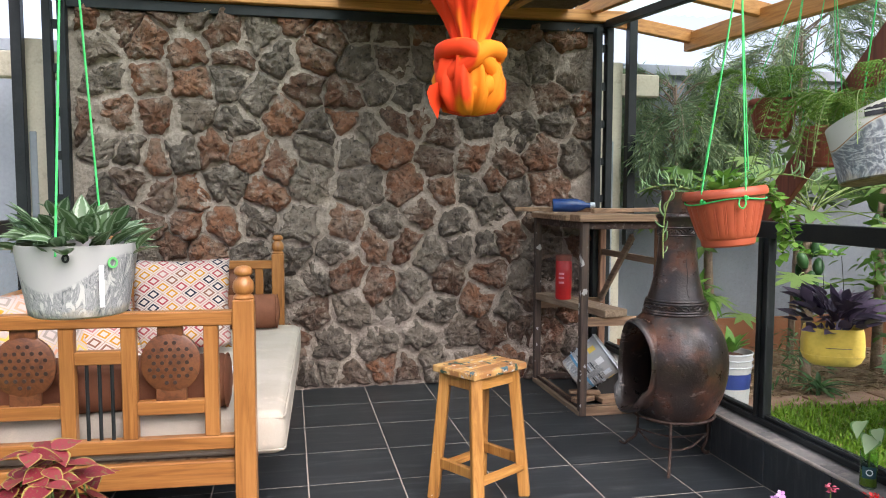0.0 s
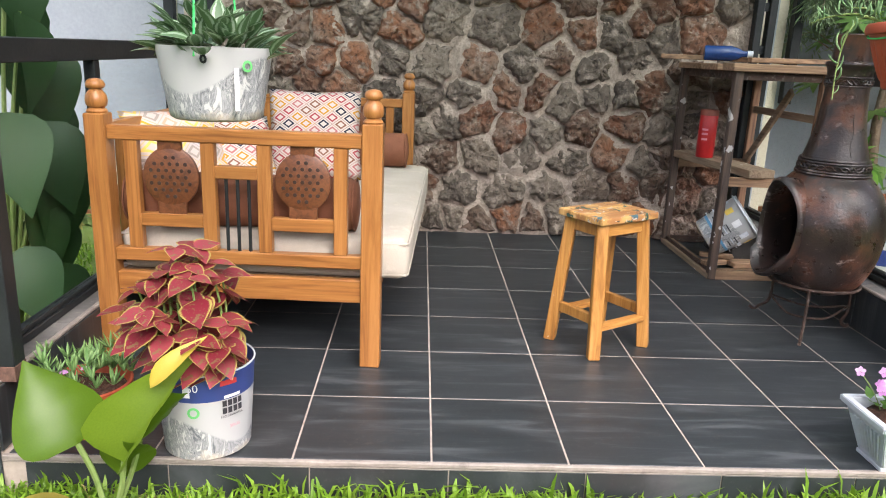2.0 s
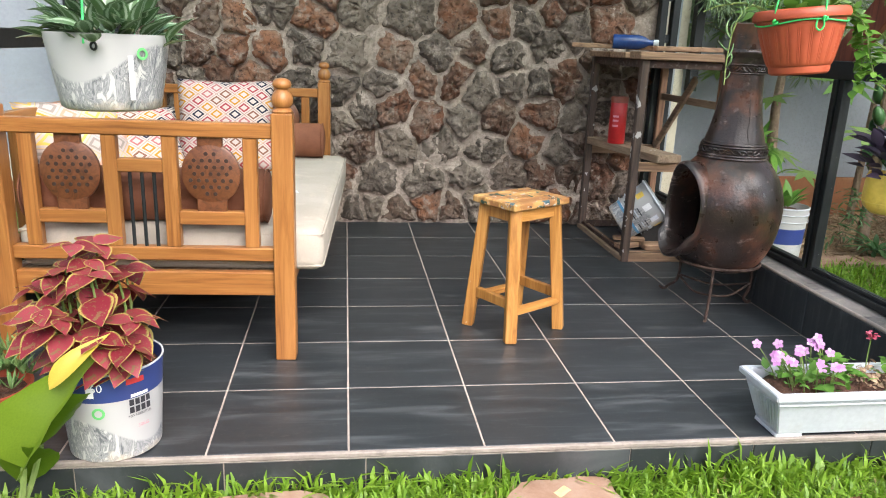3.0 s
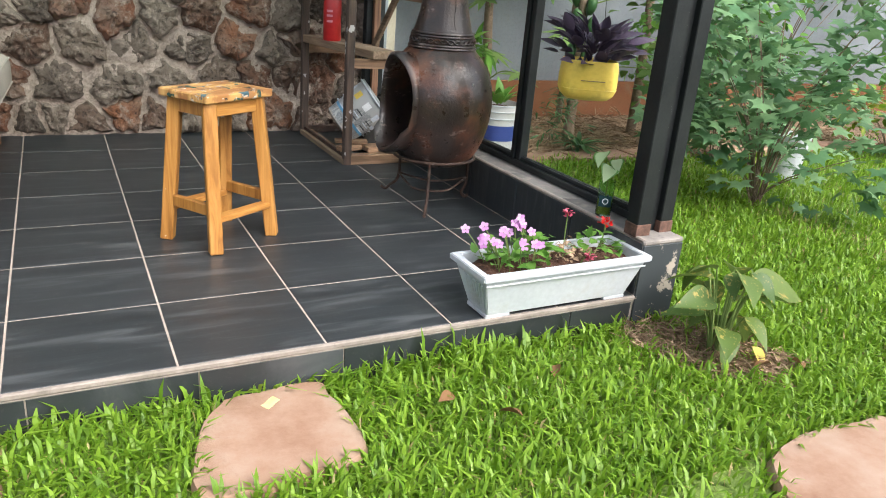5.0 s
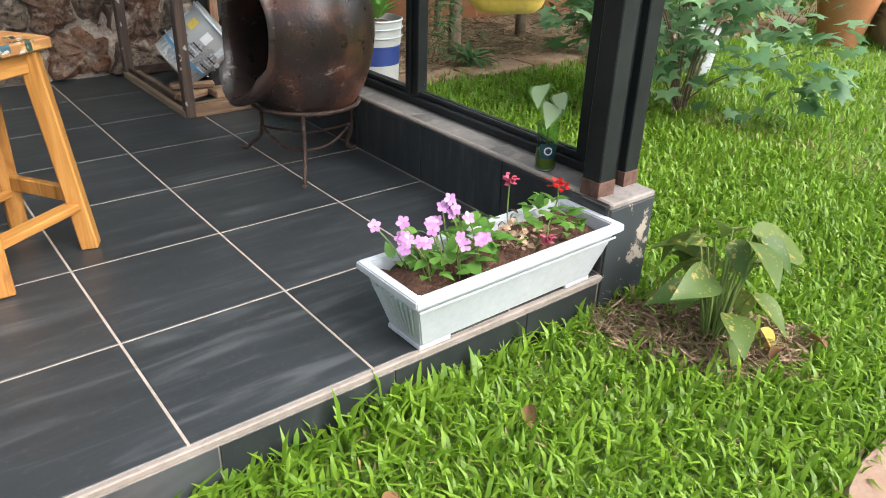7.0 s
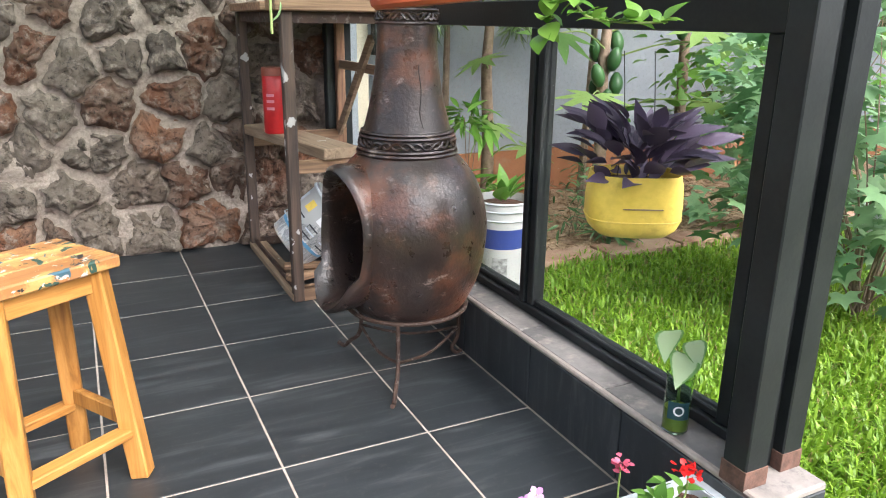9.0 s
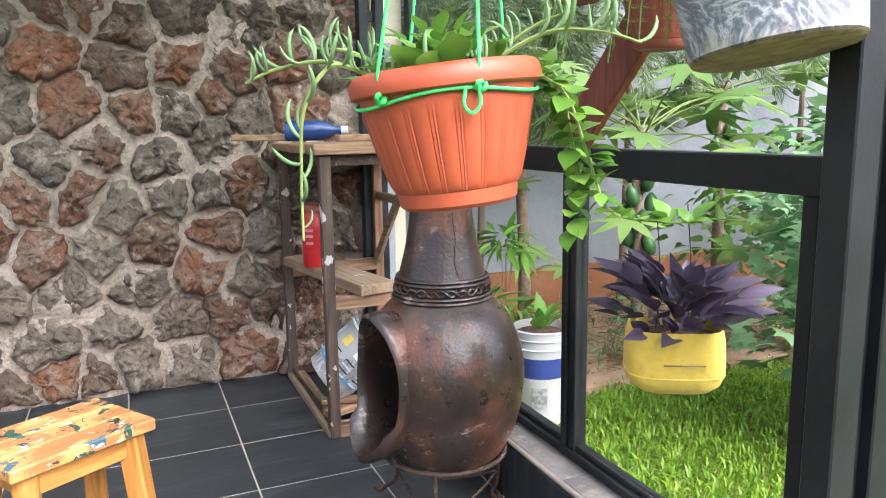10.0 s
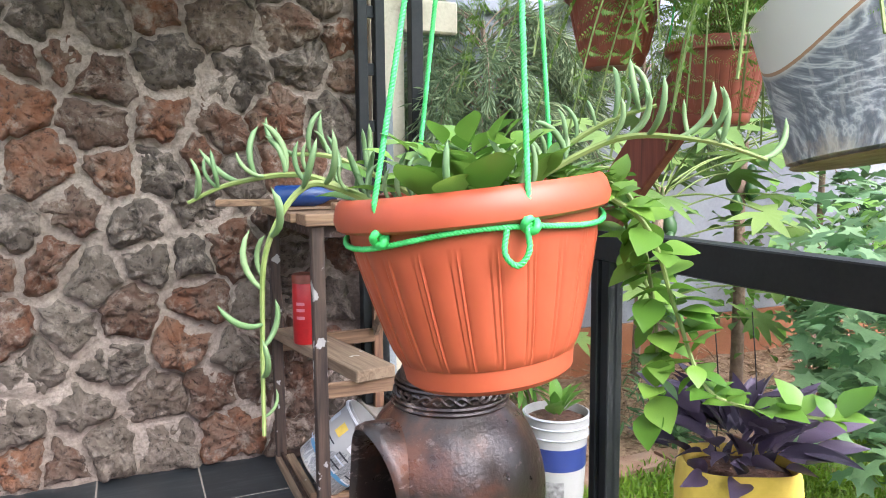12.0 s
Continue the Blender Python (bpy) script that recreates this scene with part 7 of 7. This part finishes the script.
# elephant-ear plant outside the other window
ee = thing("elephant_ear_plant", pose(-1.66, 0.92, GZ), "large dark elephant-ear plant behind the window", "plant")
q = random.Random(91)
earleaf = leaf_mesh(leaf_template(1, 0.72, 9, 0.25, 0.4, 0.65), foliage("ear_leaf", (0.012, 0.045, 0.01), (0.028, 0.075, 0.018), rough=0.55, glow=0.2))
for z, dx, dy, s in ((1.35, 0.1, 0.1, 0.36), (1.2, -0.2, 0.05, 0.42), (1.0, 0.12, -0.12, 0.36), (0.75, 0.1, 0.12, 0.34), (0.5, 0.12, -0.1, 0.32), (0.9, -0.25, 0.2, 0.36), (1.5, 0.05, -0.15, 0.34), (0.35, 0.1, 0.2, 0.28),
                     (1.25, 0.05, 0.25, 0.4), (1.05, 0.0, 0.35, 0.42), (0.8, 0.05, 0.3, 0.4), (0.55, 0.0, 0.3, 0.38), (1.45, -0.05, 0.3, 0.4), (0.95, 0.12, 0.1, 0.36), (0.65, 0.1, 0.05, 0.34), (1.62, 0.05, 0.15, 0.36)):
    top = Vector((dx, dy, z))
    part("stalk", tube(smooth_line([(0, 0, 0), (dx * 0.4, dy * 0.4, z * 0.6), top], 5), 0.011, 7, taper=0.5), STEM, ee)
    part("leaf", earleaf, None, ee, m=aim(top, (dx * 2 + 0.2, min(dy * 2, 0.1) - 0.3, -0.8), s, q.uniform(-0.5, 0.5)))

# terracotta jars across the lawn
JAR = plain("terracotta_jar", (0.4, 0.16, 0.065), (0.5, 0.22, 0.1), 4, 0.75, 0.3, dirt=(0.3, 0.2, 0.13))
JAR_OLD = plain("weathered_terracotta", (0.3, 0.2, 0.14), (0.4, 0.27, 0.18), 5, 0.85, 0.4, dirt=(0.2, 0.17, 0.13))
for x, y, r0, h, foot, mat, label in ((6.38, 1.5, 0.27, 0.68, 0.5, JAR, "tall terracotta garden jar with a rolled rim"), (6.8, 1.12, 0.36, 0.36, 0.72, JAR_OLD, "squat weathered terracotta bowl with a rolled rim"), (7.1, 1.62, 0.2, 0.62, 0.7, JAR, "ringed terracotta garden jar")):
    j = thing("garden_jar", pose(x, y, GZ), label, "jar")
    part("jar", lathe([(0.0, 0.0), (r0 * foot, 0.0), (r0 * (foot + 0.1), h * 0.15), (r0 * (0.55 + foot * 0.5), h * 0.5), (r0 * 0.96, h * 0.78), (r0 * 0.93, h * 0.87), (r0 * 0.98, h * 0.9), (r0 * 1.08, h * 0.95), (r0 * 1.06, h), (r0 * 0.94, h), (r0 * 0.86, h * 0.9), (r0 * 0.8, h * 0.78), (0.0, h * 0.75)], 40), mat, j, "", 50)
    for z in (0.66, 0.71, 0.76):
        part("band", tube([(r0 * 0.945 * math.cos(TAU * k / 36), r0 * 0.945 * math.sin(TAU * k / 36), h * z) for k in range(36)], 0.007, 6, closed=True), mat, j)
white_pot = thing("white_pot", pose(4.6, 1.55, GZ), "white plastic pot among the shrubs", "pot")
part("pot", lathe([(0.0, 0.0), (0.1, 0.0), (0.14, 0.3), (0.13, 0.3), (0.0, 0.1)], 24), WHITE_PLASTIC, white_pot)

# precast boundary posts beside the stone wall
for x in (2.15, -1.56):
    p = thing("fence_post", pose(x, 2.96, GZ), "cream precast concrete fence post, chipped and stained", "fence post", "precast posts")
    part("shaft", box(-0.085, 0.085, -0.05, 0.05, 0, 2.3, 0.012, segments=2), CREAM, p)
    part("groove", box(-0.02, 0.02, -0.056, -0.045, 0.1, 1.75, 0.004), PAINT_GREY, p)
for z in (1.95, 0.2):
    solo("concrete_rail", box(1.99, 2.55, 2.98, 3.05, z, z + 0.16, 0.01), CREAM, "cream precast concrete rail behind the patio", "rail", kind="structure")
    solo("concrete_rail", box(-3.4, -1.33, 2.98, 3.05, z, z + 0.16, 0.01), CREAM, "cream precast concrete rail behind the patio", "rail", kind="structure")

# ---- tiles and stones ----
tile_me = mesh_of(box(0.003, T - 0.003, 0.003, T - 0.003, -0.01, 0.0, 0.001), "tile", TILE)
tile_end = mesh_of(box(0.003, X1 - 1.6, 0.003, T - 0.003, -0.01, 0.0, 0.001), "tile", TILE)
for i in range(-3, 5):
    for j in range(7):
        part("tile", tile_end if i == 4 else tile_me, None, floor, m=Matrix.Translation((i * T, j * T + 0.003, 0)))
riser_tile = mesh_of(box(0.002, T - 0.002, -0.006, 0.0, -0.3, -0.022, 0.001), "tile", TILE)
for i in range(-3, 5):
    part("tile", riser_tile if i < 4 else mesh_of(box(0.002, X1 - 1.66, -0.006, 0.0, -0.3, -0.022, 0.001), "tile", TILE), None, riser, m=Matrix.Translation((i * T + 0.05, 0, 0)))


def clip_cell(poly, mid, way):
    """Keep the side of a convex polygon behind the line through mid."""
    out = []
    for a, b in zip(poly, poly[1:] + poly[:1]):
        da, db = (a - mid).dot(way), (b - mid).dot(way)
        if da <= 0:
            out.append(a)
        if (da < 0 < db) or (db < 0 < da):
            out.append(a.lerp(b, da / (da - db)))
    return out


def rounded(pts, times=1):
    """Corner cutting: the outline with its corners worn off."""
    for _ in range(times):
        out = []
        for a, b in zip(pts, pts[1:] + pts[:1]):
            out += [a.lerp(b, 0.25), a.lerp(b, 0.75)]
        pts = out
    return pts


def stone_wall(seeds, x0, x1, z0, z1, seed):
    """Rubble masonry: each cell a worn, rough-broken stone bedded in wide mortar."""
    q = random.Random(seed)
    for s in seeds:
        if not (x0 < s.x < x1 and z0 - 0.02 < s.y < z1 + 0.02):
            continue
        poly = [Vector(c) for c in ((x0 + 0.005, z0 + 0.0), (x1 - 0.005, z0 + 0.0), (x1 - 0.005, z1 - 0.01), (x0 + 0.005, z1 - 0.01))]
        for o in seeds:
            d = o - s
            if 0 < d.length < 0.7:
                poly = clip_cell(poly, (s + o) / 2, d)
            if len(poly) < 3:
                break
        if len(poly) < 3:
            continue
        c = sum(poly, Vector((0, 0))) / len(poly)
        gap = q.uniform(0.009, 0.027)
        fine = []
        for a, b in zip(poly, poly[1:] + poly[:1]):
            steps = max(1, int((b - a).length / 0.03))
            fine += [a.lerp(b, k / steps) for k in range(steps)]
        pts = []
        for p in rounded(fine, 1):
            d = p - c
            near = min(gap, d.length * 0.55) * (1 + 0.8 * noise.noise((p.x * 7, p.y * 7, seed + 4)))
            wob = Vector((noise.noise((p.x * 25, p.y * 25, seed)), noise.noise((p.x * 25, p.y * 25, seed + 9)))) * 0.019
            pts.append(c + d * (1 - near / max(d.length, 0.02)) + wob)
        if len(pts) < 8 or max((p - c).length for p in pts) < 0.035:
            continue
        bm = bmesh.new()
        rings = []
        proud, tx, tz = q.uniform(0.026, 0.052), q.uniform(-0.22, 0.22), q.uniform(-0.25, 0.15)
        jag = q.uniform(0.7, 1.4)
        for scale, out in ((1.1, -0.03), (1.03, 0.12), (0.95, 0.5), (0.85, 0.78), (0.7, 0.95), (0.48, 1.05), (0.24, 1.1)):
            ring = []
            for p in pts:
                u = (p - c) * scale
                z = out * proud if out > 0 else out
                if out > 0:
                    w = c + u
                    z += (u.x * tx + u.y * tz) + jag * (0.026 * noise.noise((w.x * 13, w.y * 13, 3)) + 0.024 * noise.noise((w.x * 34, w.y * 34, 5)) + 0.013 * noise.noise((w.x * 80, w.y * 80, 8))) * min(1.0, out + 0.2)
                ring.append(bm.verts.new((u.x, -max(z, -0.03), u.y)))
            rings.append(ring)
        for a, b in zip(rings, rings[1:]):
            for k in range(len(a)):
                bm.faces.new((a[k], a[(k + 1) % len(a)], b[(k + 1) % len(b)], b[k]))
        bm.faces.new(rings[-1])
        ob = part("stone", bm, STONE, wall_north, smooth=30)
        ob.matrix_local = wall_north.matrix_world.inverted() @ Matrix.Translation((c.x, Y1 - 0.006, c.y))


stone_wall(STONES, -1.3, 1.985, 0.0, 2.40, 6)
